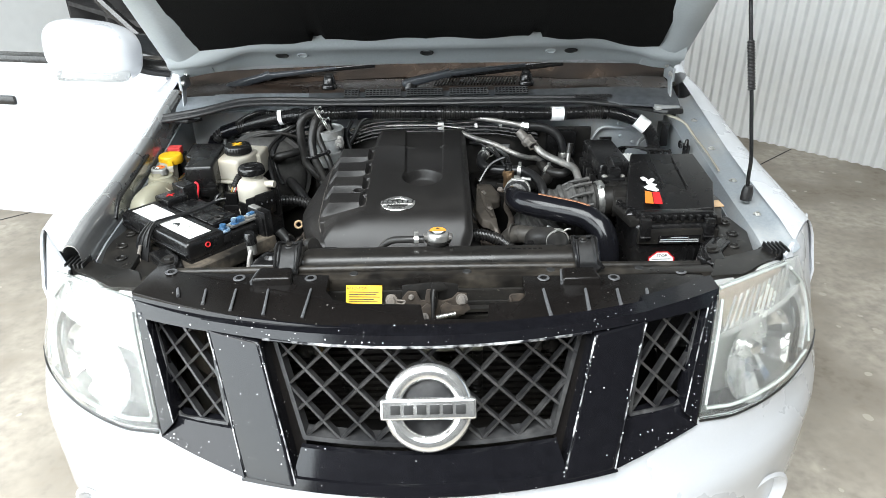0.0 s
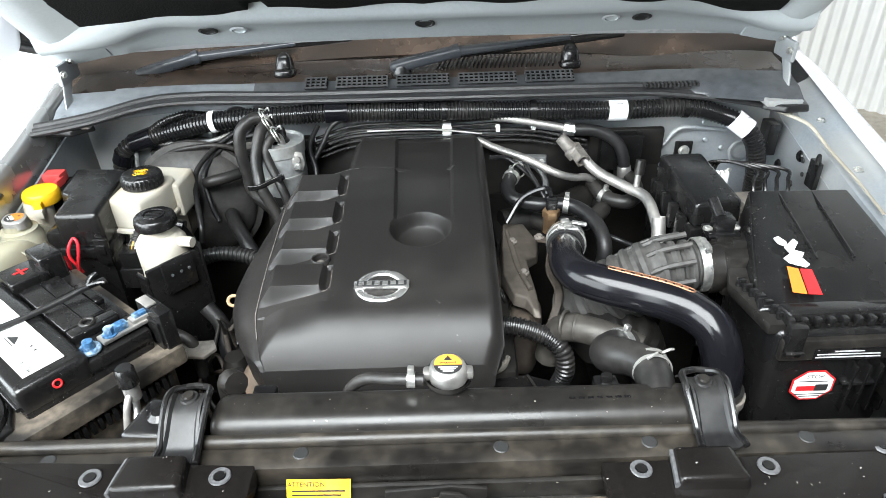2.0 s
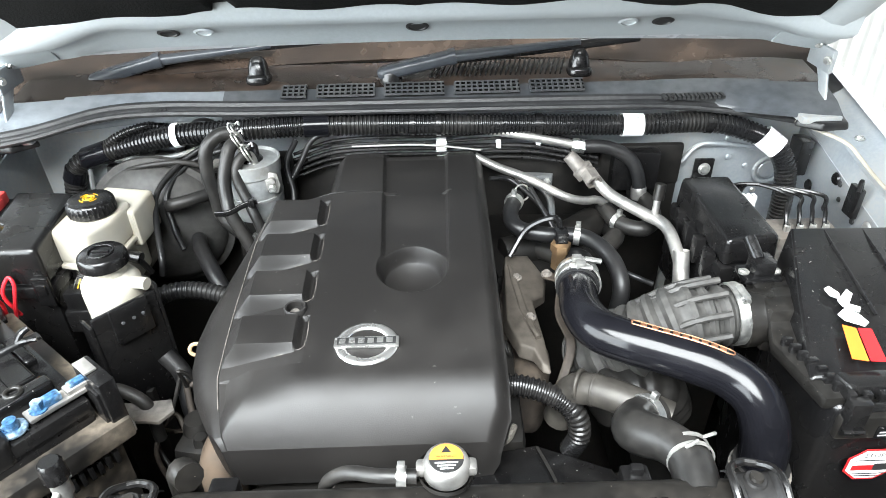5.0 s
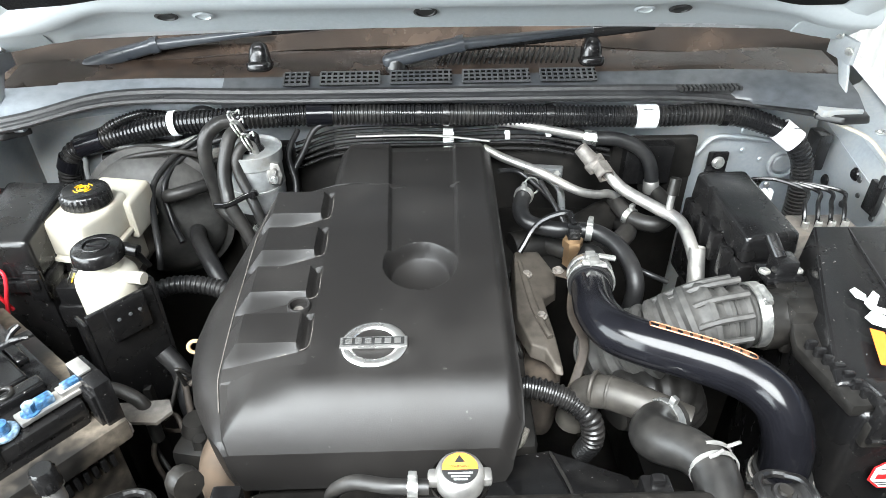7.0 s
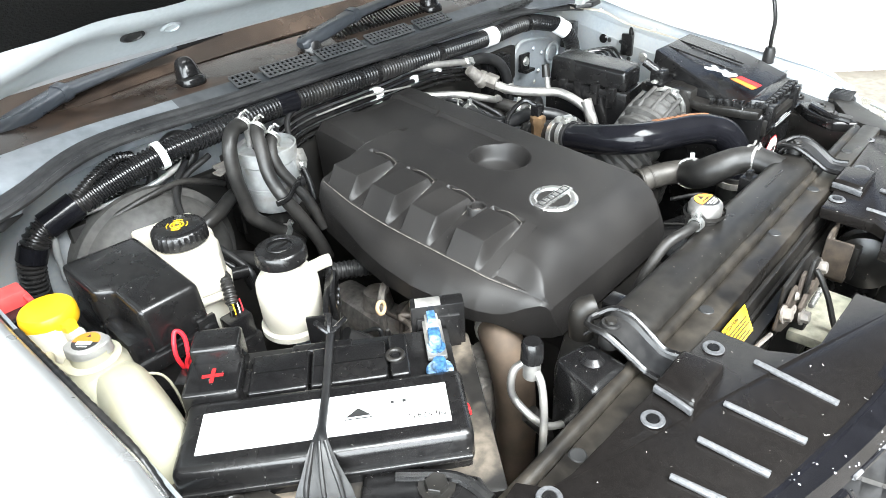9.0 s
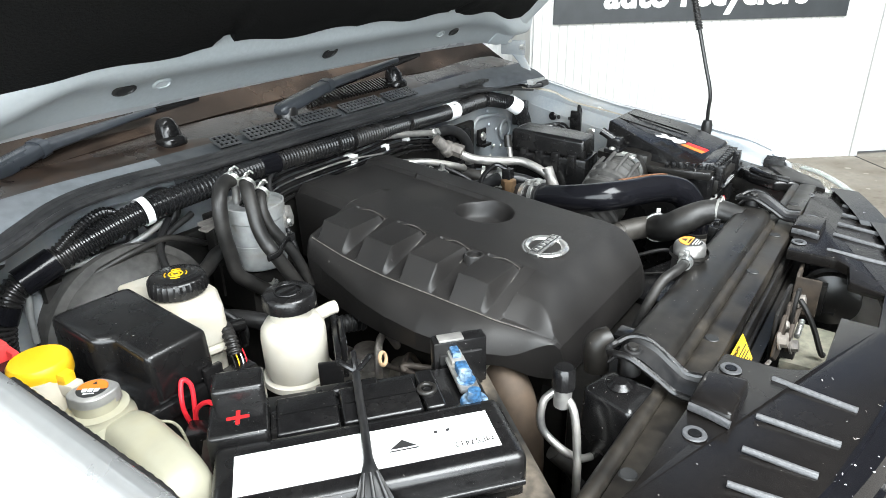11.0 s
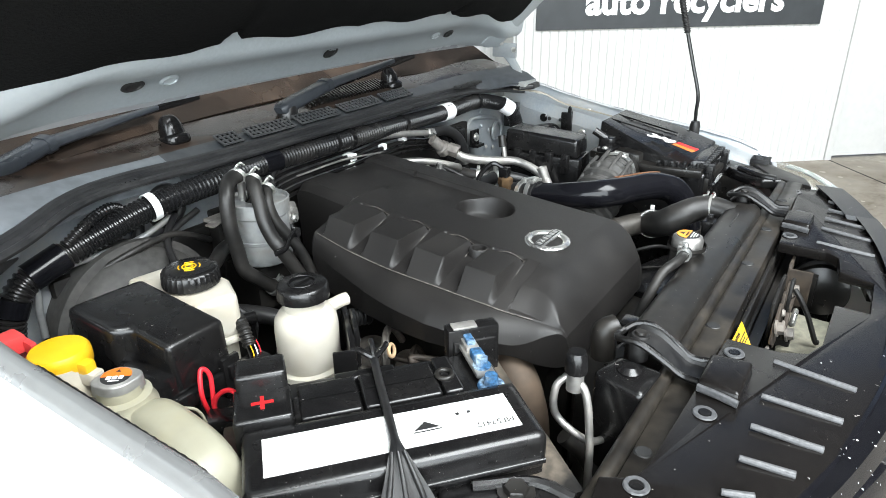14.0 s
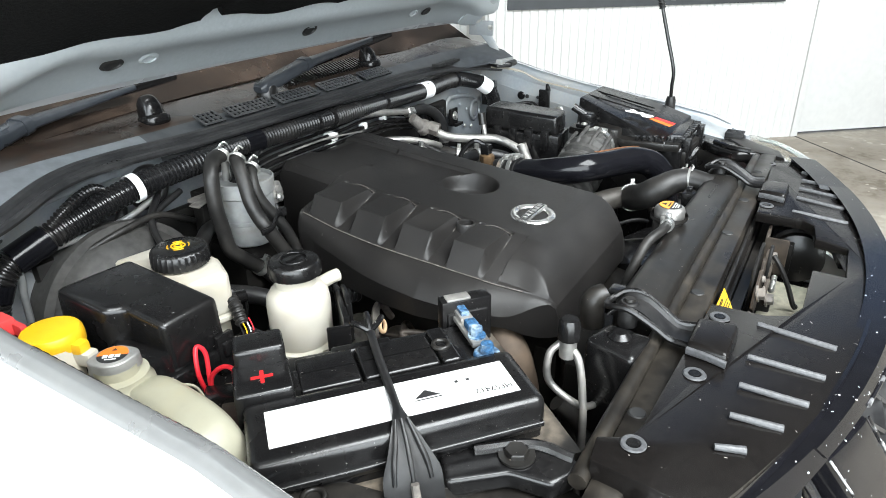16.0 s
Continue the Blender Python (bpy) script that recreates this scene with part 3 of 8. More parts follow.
for word, at in (("auto", 1.055), ("recyclers", 1.812)):
    part("lettering", words(word, 0.25, Matrix.Translation(shed(at, WALL_B - 0.034, 1.205)) @ face, 0.002, 0.009), M_SIGNINK, sign, "white rounded letters")
# far corner behind the open door: pale sheeting beside a dark bay with shelving
bay = thing("storage_rack", shed(-5.3, 1.2, 0), "dark storage rack with empty shelves at the back", "rack")
for k, s in enumerate((-6.6, -5.4, -4.2)):
    part("upright", prism([shed(s + a, 1.0 + b, 0)[:2] for a, b in ((0, 0), (0.06, 0), (0.06, 0.7), (0, 0.7))], 0, 2.6, 0.002), M_SHADOWY, bay)
for z in (0.3, 0.95, 1.6, 2.25):
    part("shelf", prism([shed(a, b, 0)[:2] for a, b in ((-6.6, 1.0), (-4.15, 1.0), (-4.15, 1.7), (-6.6, 1.7))], z, z + 0.04, 0.002), M_SHADOWY, bay)
part("backing", prism([shed(a, b, 0)[:2] for a, b in ((-6.6, 1.7), (-4.15, 1.7), (-4.15, 1.73), (-6.6, 1.73))], 0, 2.6, 0.002), M_SHADOWY, bay)

# ---- the truck ----
truck = thing("pickup_truck", (0, 1.6, 0), "white pickup truck with an open bonnet and chipped black grille", "truck")


def front(x, z):
    """How far back the nose lies at x, z."""
    a = abs(x)
    y = -0.03 + 0.42 * a * a + 0.2 * (a / 0.97) ** 8 - 0.53 * (1.03 - max(z, 0.785))
    if z < 0.785:
        y += -0.05 * smooth(0.785, 0.68, z) + 0.35 * max(0, 0.52 - z)
    return y


def patch(low, top, n=16, m=6, off=0.0, thick=0.012, off_top=None):
    """A panel on the nose between two lines of x, z."""
    lo, hi = spline([(a, 0, b) for a, b in low], max(2, n // max(1, len(low) - 1))), spline([(a, 0, b) for a, b in top], max(2, n // max(1, len(top) - 1)))
    k = len(lo)
    hi = [hi[min(len(hi) - 1, round(i * (len(hi) - 1) / (k - 1)))] for i in range(k)]
    off_top = off if off_top is None else off_top

    def fn(i, v):
        p = lo[i].lerp(hi[i], v)
        return (p.x, front(p.x, p.z) + off + (off_top - off) * v, p.z)
    return sheet(fn, list(range(k)), steps(0, 1, m), thick, (0, 1, 0))


def flip(pts, s):
    return [(x * s, z) for x, z in pts]


# bumper
def bumper_top(x):
    return table([(0, 0.783), (0.33, 0.785), (0.34, 0.795), (0.5, 0.818), (0.6, 0.80), (0.9, 0.775), (0.98, 0.77)], abs(x))


bumper = part("bumper", sheet(lambda x, v: (x, front(x, bumper_top(x) + (0.36 - bumper_top(x)) * v), bumper_top(x) + (0.36 - bumper_top(x)) * v),
                              steps(-0.98, 0.98, 76), steps(0, 1, 18), 0.01, (0, 1, 0)), M_WHITE, truck, "white painted front bumper")
for s in (-1, 1):
    part("fog_lamp_recess", turn(lathe([(0, -0.03), (0.04, -0.03), (0.055, 0.0), (0.062, 0.004), (0.07, 0.0)], (0, 0, 0), 28), Matrix.Translation((s * 0.70, front(0.70, 0.56) - 0.004, 0.56)) @ axis((s * 0.45, -1, 0)).to_4x4()),
         M_WHITE, bumper, "body-coloured fog lamp bezel")

# grille
grille = part("grille", patch([(-0.40, 1.013), (0, 1.012), (0.40, 1.013)], [(-0.41, 1.028), (0, 1.030), (0.41, 1.028)], 40, 4, -0.014, 0.035), M_GLOSS_WORN, truck, "black grille surround with chipped paint")
part("lower_rim", patch([(-0.335, 0.785), (0, 0.783), (0.335, 0.785)], [(-0.31, 0.803), (0, 0.801), (0.31, 0.803)], 40, 3, -0.012, 0.03), M_GLOSS, grille)
part("chin", patch([(-0.24, 0.80), (0, 0.797), (0.24, 0.80)], [(-0.225, 0.845), (0, 0.842), (0.225, 0.845)], 40, 5, -0.006, 0.01, -0.002), M_GLOSS, grille)
for s in (-1, 1):
    part("pillar", bevel(patch(flip([(0.232, 0.787), (0.328, 0.79)], s), flip([(0.298, 1.006), (0.398, 1.014)], s), 8, 10, -0.013, 0.06), 0.006, 3, 60), M_GLOSS_WORN if s < 0 else M_GLOSS, grille)
    part("inner_reveal", patch(flip([(0.222, 0.83), (0.236, 0.80)], s), flip([(0.281, 1.006), (0.305, 1.012)], s), 4, 8, 0.035, 0.01), M_SHIELD, grille)
    part("side_rim", bevel(patch(flip([(0.468, 0.85), (0.497, 0.819)], s), flip([(0.529, 1.010), (0.556, 1.030)], s), 6, 10, -0.012, 0.05), 0.004, 2, 60), M_GLOSS, grille)
    part("side_top_rim", patch(flip([(0.395, 1.010), (0.53, 1.006)], s), flip([(0.40, 1.028), (0.556, 1.032)], s), 12, 3, -0.012, 0.05), M_GLOSS, grille)
    part("side_chin", patch(flip([(0.330, 0.789), (0.499, 0.819)], s), flip([(0.352, 0.850), (0.478, 0.846)], s), 10, 4, -0.01, 0.03, 0.008), M_GLOSS, grille)


def clip_line(a, d, poly):
    """The part of the line a + t d that lies inside a convex polygon of x, z."""
    t0, t1 = -9.0, 9.0
    cx, cz = sum(p[0] for p in poly) / len(poly), sum(p[1] for p in poly) / len(poly)
    for (x0, z0), (x1, z1) in zip(poly, poly[1:] + poly[:1]):
        nx, nz = z1 - z0, x0 - x1
        if nx * (cx - x0) + nz * (cz - z0) < 0:
            nx, nz = -nx, -nz
        num, den = nx * (x0 - a[0]) + nz * (z0 - a[1]), nx * d[0] + nz * d[1]
        if abs(den) < 1e-9:
            if num > 0:
                return None
        elif den > 0:
            t0 = max(t0, num / den)
        else:
            t1 = min(t1, num / den)
    return (t0, t1) if t1 - t0 > 0.012 else None


def lattice(poly, cx, cz, px, pz, off, deep, parent):
    for sgn in (-1, 1):
        d = Vector((px, sgn * pz)).normalized()
        for k in range(-14, 15):
            a = (cx + k * px, cz)
            c = clip_line(a, d, poly)
            if not c:
                continue
            us = steps(c[0], c[1], max(1, int((c[1] - c[0]) / 0.03)))
            nrm = Vector((-d.y, d.x))
            bm = bmesh.new()
            rows = []
            for u in us:
                x, z = a[0] + d.x * u, a[1] + d.y * u
                y = front(x, z) + off + (0.0008 if sgn > 0 else 0)
                row = []
                for w, dy in ((-0.0025, 0.0), (0.0025, 0.0), (0.0017, deep), (-0.0017, deep)):
                    row.append(bm.verts.new((x + nrm.x * w, y + dy, z + nrm.y * w - (0.006 if dy else 0))))
                rows.append(row)
            for r0, r1 in zip(rows, rows[1:]):
                for q in range(4):
                    bm.faces.new((r0[q], r0[(q + 1) % 4], r1[(q + 1) % 4], r1[q]))
            bm.faces.new(rows[0]), bm.faces.new(rows[-1][::-1])
            bmesh.ops.recalc_face_normals(bm, faces=bm.faces)
            part("slat", bm, M_LATTICE, parent, smooth=False)


lattice([(-0.287, 1.018), (0.287, 1.018), (0.222, 0.842), (-0.222, 0.842)], 0.0, 0.922, 0.063, 0.053, 0.028, 0.02, grille)
for s in (-1, 1):
    lattice(flip([(0.404, 1.004), (0.525, 1.004), (0.478, 0.846), (0.362, 0.846)], s), s * 0.45, 0.93, 0.056, 0.054, 0.018, 0.02, grille)
    part("edge_wear", tube([(s * x, front(x, z) - 0.0135, z) for x, z in ((0.329, 0.792), (0.348, 0.86), (0.372, 0.94), (0.396, 1.008))], 0.0013, 6), M_CHIPEDGE, grille)
    part("edge_wear", tube([(s * x, front(x, z) - 0.0135, z) for x, z in ((0.234, 0.795), (0.256, 0.87), (0.278, 0.94), (0.297, 1.004))], 0.0015, 6), M_CHIPEDGE, grille)
    part("edge_wear", tube([(s * x, front(x, z) - 0.0135, z) for x, z in ((0.47, 0.85), (0.488, 0.90), (0.51, 0.96), (0.528, 1.006))], 0.0013, 6), M_CHIPEDGE, grille)
    part("lattice_border", tube([(s * x, front(x, z) + 0.018, z) for x, z in ((0.366, 0.85), (0.42, 0.847), (0.474, 0.85), (0.50, 0.93), (0.522, 0.998), (0.46, 1.004), (0.408, 1.0), (0.386, 0.93), (0.366, 0.853))], 0.005, 6, 4), M_LATTICE, grille)
    part("flaked_paint", chips([(s * x, front(x, z) - 0.0142, z) for x, z in ((0.234, 0.80), (0.256, 0.87), (0.278, 0.94), (0.297, 1.0))], 45 if s > 0 else 8, 0.0005, 0.0024), M_FLAKE, grille, kind="stuff")
    part("flaked_paint", chips([(s * x, front(x, z) - 0.0142, z) for x, z in ((0.326, 0.80), (0.346, 0.86), (0.370, 0.94), (0.394, 1.0))], 12 if s > 0 else 14, 0.0005, 0.0016), M_FLAKE, grille, kind="stuff")
    part("flaked_paint", chips([(s * x, front(x, z) - 0.0142, z) for x, z in ((0.485, 0.832), (0.50, 0.89), (0.52, 0.96), (0.54, 1.016))], 30 if s > 0 else 10, 0.0005, 0.0015), M_FLAKE, grille, kind="stuff")
    part("flaked_paint", chips([(s * x, front(x, z) - 0.0122, z) for x, z in ((0.34, 0.80), (0.42, 0.815), (0.49, 0.83))], 18, 0.0005, 0.0015, 0.004), M_FLAKE, grille, kind="stuff")
part("lattice_rim", patch([(-0.225, 0.839), (0, 0.836), (0.225, 0.839)], [(-0.227, 0.846), (0, 0.843), (0.227, 0.846)], 30, 1, 0.026, 0.03), M_LATTICE, grille)
for s in (-1, 1):
    part("lattice_edge", patch(flip([(0.219, 0.84), (0.227, 0.84)], s), flip([(0.279, 1.008), (0.287, 1.008)], s), 2, 8, 0.026, 0.03), M_LATTICE, grille)
part("flaked_paint", chips([(x, front(x, 1.020) - 0.0152, 1.020) for x in (-0.38, -0.2, 0.0, 0.2, 0.38)], 50, 0.0005, 0.0018, 0.004), M_FLAKE, grille, kind="stuff")
part("edge_wear", tube([(x, front(x, 1.0125) - 0.0140, 1.0125) for x in steps(-0.29, 0.29, 10)], 0.0026, 8, 6), M_CHIPEDGE, grille, "chipped lower edge of the bar")
# badge
badge_at = Vector((0.0, front(0, 0.92) - 0.012, 0.92))
spin = Matrix(((1, 0, 0), (0, 0.48, -0.877), (0, 0.877, 0.48)))


def badge_part(name, bm, mat, parent, label=""):
    return part(name, turn(bm, Matrix.Translation(badge_at) @ spin.to_4x4()), mat, parent, label)


emblem = badge_part("badge", turn(ring((0, 0, 0), 0.062, 0.0145, None, 48, 12), Matrix.Diagonal((1, 1, 0.6, 1))), M_PLATING, grille, "round chrome badge ring")
badge_part("backing", lathe([(0, -0.012), (0.055, -0.012), (0.072, -0.02), (0.075, -0.05), (0.06, -0.055)], (0, 0, 0), 40), M_LATTICE, grille)
badge_part("crossbar", box(-0.082, 0.082, -0.018, 0.018, -0.004, 0.014, 0.005, 3), M_PLATING, grille)
for k in range(6):
    badge_part("dark_block", box(-0.064 + k * 0.0222, -0.064 + k * 0.0222 + 0.0165, -0.008, 0.008, 0.0135, 0.0152, 0.0005), M_INK, grille)
# behind the grille
cond = part("condenser", box(-0.31, 0.31, 0.152, 0.157, 0.55, 0.975, 0.001), M_DUSTY, truck, "finned condenser behind the grille", smooth=False)
for k in range(26):
    part("fin", box(-0.30, 0.30, 0.135, 0.15, 0.56 + k * 0.016, 0.568 + k * 0.016, 0.0), M_DUSTY, cond, smooth=False)
part("crash_beam", box(-0.62, 0.62, 0.02, 0.10, 0.60, 0.72, 0.01), M_DARK, truck)
part("hood_spring", tube([(0.095, 0.075, 0.93), (0.095, 0.072, 0.80)], 0.011, 10, 8, 0.009, 0.004), M_DUSTY, truck)
for s in (-1, 1):
    part("duct_panel", box(s * 0.33 - 0.02, s * 0.33 + 0.02, 0.06, 0.2, 0.5, 1.0, 0.004), M_PLAST, truck)
    part("horn", join(lathe([(0, 0), (0.042, 0), (0.046, 0.006), (0.046, 0.016), (0.040, 0.02), (0.040, 0.03), (0.044, 0.034), (0.044, 0.046), (0.024, 0.056), (0, 0.058)], (s * 0.245, 0.085, 0.952), 28, axis((-s, -0.1, 0))), box(s * 0.2 - 0.012, s * 0.2 + 0.012, 0.07, 0.16, 0.93, 0.936, 0.002), box(s * 0.185 - 0.008, s * 0.185 + 0.008, 0.088, 0.1, 0.93, 0.985, 0.002)), M_DUSTY, truck, "round black horn")

# headlights
for s in (-1, 1):
    low = flip([(0.506, 0.822), (0.60, 0.806), (0.72, 0.80), (0.84, 0.795), (0.905, 0.79)], s)
    top = flip([(0.560, 1.030), (0.62, 1.030), (0.69, 1.026), (0.75, 1.018), (0.80, 1.004)], s)
    light = part("headlight", patch([(x * 1.005, z - 0.004) for x, z in low], [(x, z - 0.016) for x, z in top], 24, 10, 0.07, 0.012, 0.035), M_REFLECTOR, truck, "clear multi-reflector headlight")
    part("lens", patch(low, top, 28, 12, -0.004, 0.004), M_LENS, light, "hazed clear plastic lens")
    def facet(i, k, s=s):
        a, r = 2 * math.pi * i / 28, 0.012 + 0.078 * k / 6
        x, z = 0.672 + r * 1.05 * math.cos(a), 0.868 + r * 0.86 * math.sin(a)
        z = min(z, 0.938)
        return (s * x, front(x, z) + 0.012 + 0.055 * (1 - (k / 6) ** 2) + (0.003 if i % 2 and 0 < k < 6 else 0.0), z)
    part("reflector_bowl", sheet(facet, list(range(29)), list(range(7))), M_CHROME, light, "faceted bright reflector", smooth=False)
    part("bulb_shield", turn(lathe([(0, 0.0), (0.014, -0.004), (0.016, -0.03)], (0, 0, 0), 20), Matrix.Translation((s * 0.672, front(0.672, 0.87) + 0.03, 0.868)) @ axis((s * 0.3, -1, 0.2)).to_4x4()), M_CHROME, light)
    part("indicator", patch(flip([(0.575, 0.945), (0.67, 0.945), (0.76, 0.945)], s), flip([(0.575, 1.006), (0.67, 1.0), (0.75, 0.992)], s), 14, 6, 0.018, 0.01, 0.03), M_AMBER if s > 0 else M_REFLECTOR, light, "pale amber indicator behind the lens" if s > 0 else "")
    part("divider", patch(flip([(0.54, 0.935), (0.66, 0.937), (0.80, 0.937)], s), flip([(0.545, 0.945), (0.66, 0.947), (0.80, 0.947)], s), 14, 1, 0.004, 0.02), M_REFLECTOR, light)
    part("outer_arc", tube([(s * x, front(x, z) + 0.01, z) for x, z in ((0.775, 0.93), (0.795, 0.89), (0.79, 0.85), (0.765, 0.815))], 0.006, 8), M_SHIELD, light)
    part("outer_bar", tube([(s * x, front(x, z) + 0.008, z) for x, z in ((0.80, 0.95), (0.825, 0.90), (0.825, 0.86), (0.80, 0.82))], 0.009, 8), M_REFLECTOR, light)
    part("lens_rim", tube([(s * x, front(x, z) - 0.004, z) for x, z in ((0.507, 0.819), (0.60, 0.803), (0.72, 0.797), (0.84, 0.792), (0.905, 0.787))], 0.0025, 6), M_DUSTY, light)
    part("lens_border", join(*[beam([(s * x, front(x, z) - 0.001, z) for x, z in q], [0.003] * len(q), [0.006] * len(q), up=(0, -1, 0.4)) for q in (((0.560, 1.025), (0.62, 1.025), (0.69, 1.021), (0.745, 1.012)), ((0.520, 0.835), (0.60, 0.820), (0.72, 0.812), (0.82, 0.810)), ((0.520, 0.84), (0.538, 0.90), (0.556, 0.96), (0.566, 1.005)), ((0.84, 0.815), (0.838, 0.87), (0.815, 0.94), (0.765, 0.995)))]), M_SEALRIM, light, "pale hazed border of the lens")
    part("outer_filler", patch(flip([(0.80, 0.80), (0.86, 0.79), (0.96, 0.785)], s), flip([(0.76, 1.014), (0.83, 1.028), (0.905, 1.022)], s), 14, 8, 0.012, 0.01), M_WHITE, light)
    for k in range(11):
        x = 0.575 + 0.016 * k
        part("prism_rib", tube([(s * (x + d), front(x + d, z) + 0.008, z) for d, z in ((-0.004, 0.938), (0.014, 0.970), (0.03, 0.996))], 0.0028, 6), M_REFLECTOR, light)

# front wings
TOPZ = [(0.23, 1.024), (0.35, 1.066), (0.45, 1.083), (0.6, 1.10), (0.7, 1.112), (0.83, 1.135), (1.0, 1.175), (1.1, 1.195), (1.4, 1.215)]
TOPX = [(0.23, 0.776), (0.35, 0.768), (0.45, 0.766), (0.6, 0.775), (0.7, 0.781), (0.83, 0.787), (1.0, 0.787), (1.1, 0.79), (1.4, 0.82)]
SIDEX = [(0.23, 0.872), (0.27, 0.888), (0.33, 0.912), (0.42, 0.928), (0.6, 0.933), (1.4, 0.93)]


def top_x(y, s):
    """Where the wing's painted top meets the channel, from the middle outward."""
    return table(TOPX, y) + (0.030 if s > 0 else 0.004)


def wing(y, v, s):
    start = 0.26
    for _ in range(6):
        a = min(v, 0.5) * math.pi
        x0, x1, zt = top_x(start, s), table(SIDEX, start), table(TOPZ, start)
        x, z = x0 + (x1 - x0) * math.sin(a) ** 0.9, 0.9 + (zt - 0.9) * max(0.0, math.cos(a)) ** 0.75
        start = 0.5 * start + 0.5 * max(0.22, min(0.42, front(x, z) + 0.002))
    y = start + (y - 0.25) * (1.4 - start) / 1.15
    x0, z0, x1 = top_x(y, s), table(TOPZ, y) - 0.016 * s, table(SIDEX, y)
    arch = 0.37 + math.sqrt(max(0.0, 0.44 ** 2 - (y - 0.83) ** 2)) if abs(y - 0.83) < 0.44 else 0.42
    zb = max(0.42, arch)
    zs = min(z0 - 0.03, 0.90)
    if v < 0.5:
        a = v / 0.5 * math.pi / 2
        return (s * (x0 + (x1 - x0) * math.sin(a) ** 0.9), y, zs + (z0 - zs) * math.cos(a) ** 0.75 if a < math.pi / 2 - 1e-6 else zs)
    k = (v - 0.5) / 0.5
    return (s * (x1 - 0.012 * k), y, zs + (min(zs - 0.01, zb) - zs) * k)


for s in (-1, 1):
    w = part("front_wing", sheet(lambda y, v: wing(y, v, s), steps(0.25, 1.40, 50), steps(0, 1, 22), 0.006, (-s, 0, 0)), M_WHITE, truck, "white front wing panel")
    # channel along the wing's inner edge, with the flange that the bonnet closes on
    def gutter(y, v, s=s):
        x0, z0 = top_x(y, s), table(TOPZ, y) - 0.016 * s
        prof = [(0.0, 0.0), (-0.006, -0.010), (-0.020, -0.018), (-0.050, -0.018), (-0.064, -0.024), (-0.070, -0.045), (-0.076, -0.06)] if s > 0 else [(0.0, -0.004), (-0.0015, -0.008), (-0.003, -0.001), (-0.008, 0.0045), (-0.016, 0.007), (-0.024, 0.0065), (-0.030, 0.003), (-0.034, -0.006), (-0.036, -0.020), (-0.039, -0.06)]
        i = min(len(prof) - 2, int(v))
        a, b = prof[i], prof[i + 1]
        return (s * (x0 + a[0] + (b[0] - a[0]) * (v - i)), y, z0 + a[1] + (b[1] - a[1]) * (v - i))
    part("wing_channel", sheet(gutter, steps(0.27, 1.04, 40), list(range(7)) if s > 0 else steps(0, 9, 27), 0.003, (0, 0, -1)), M_BAY if s > 0 else M_SILVER, w, "dusty silver channel inside the wing")
    if s < 0:
        part("panel_gap", tube([(-(top_x(y, s) - 0.0015), y, table(TOPZ, y) + 0.0135) for y in steps(0.29, 1.02, 12)], 0.0017, 6, 3), M_DARK, w, "dark gap beside the wing top")
    for y in (0.40, 0.56, 0.74, 0.9) if s > 0 else ():
        part("wing_bolt", bolt((top_x(y, s) - 0.034, y, table(TOPZ, y) - 0.016 * s - 0.017), 0.006, 0.005), M_ZINC, w)
    part("inner_wing", sheet(lambda y, v, s=s: (s * (table(TOPX, y) - 0.046 - 0.05 * v * v), y, table(TOPZ, y) - 0.056 - 0.016 * s - (table(TOPZ, y) - 0.058 - 0.55) * v), steps(0.27, 1.06, 20), steps(0, 1, 8), 0.004, (s, 0, 0)), M_BAY, w, "dusty silver inner wing")
    for y, z in ((0.62, 1.03), (0.66, 0.99), (0.74, 1.05), (0.86, 1.08), (0.93, 1.03)) if s > 0 else ():
        part("hole_plug", lathe([(0, 0.003), (0.009, 0.003), (0.012, 0)], (s * (table(TOPX, y) - 0.05), y, z - 0.02), 14, axis((-s, 0, 0))), M_PLAST if y != 0.74 else M_ZINC, w)
    wheel = part("wheel", lathe([(0.23, -0.10), (0.33, -0.12), (0.375, -0.10), (0.38, -0.04), (0.38, 0.04), (0.375, 0.10), (0.33, 0.12), (0.23, 0.10)], (s * 0.80, 0.83, 0.38), 40, axis((1, 0, 0))), M_TYRE, truck)
    part("rim", lathe([(0, 0.05), (0.06, 0.05), (0.1, 0.02), (0.2, 0.04), (0.235, 0.10), (0.225, -0.1)], (s * 0.80, 0.83, 0.38), 32, axis((s, 0, 0))), M_ALU, wheel)
    part("wheel_liner", sheet(lambda a, x, s=s: (s * x, 0.83 + 0.46 * math.cos(a), 0.37 + 0.46 * math.sin(a)), steps(0.1, math.pi - 0.1, 16), [0.60, 0.90], 0.006, (0, 0, 1)), M_DARK, truck)

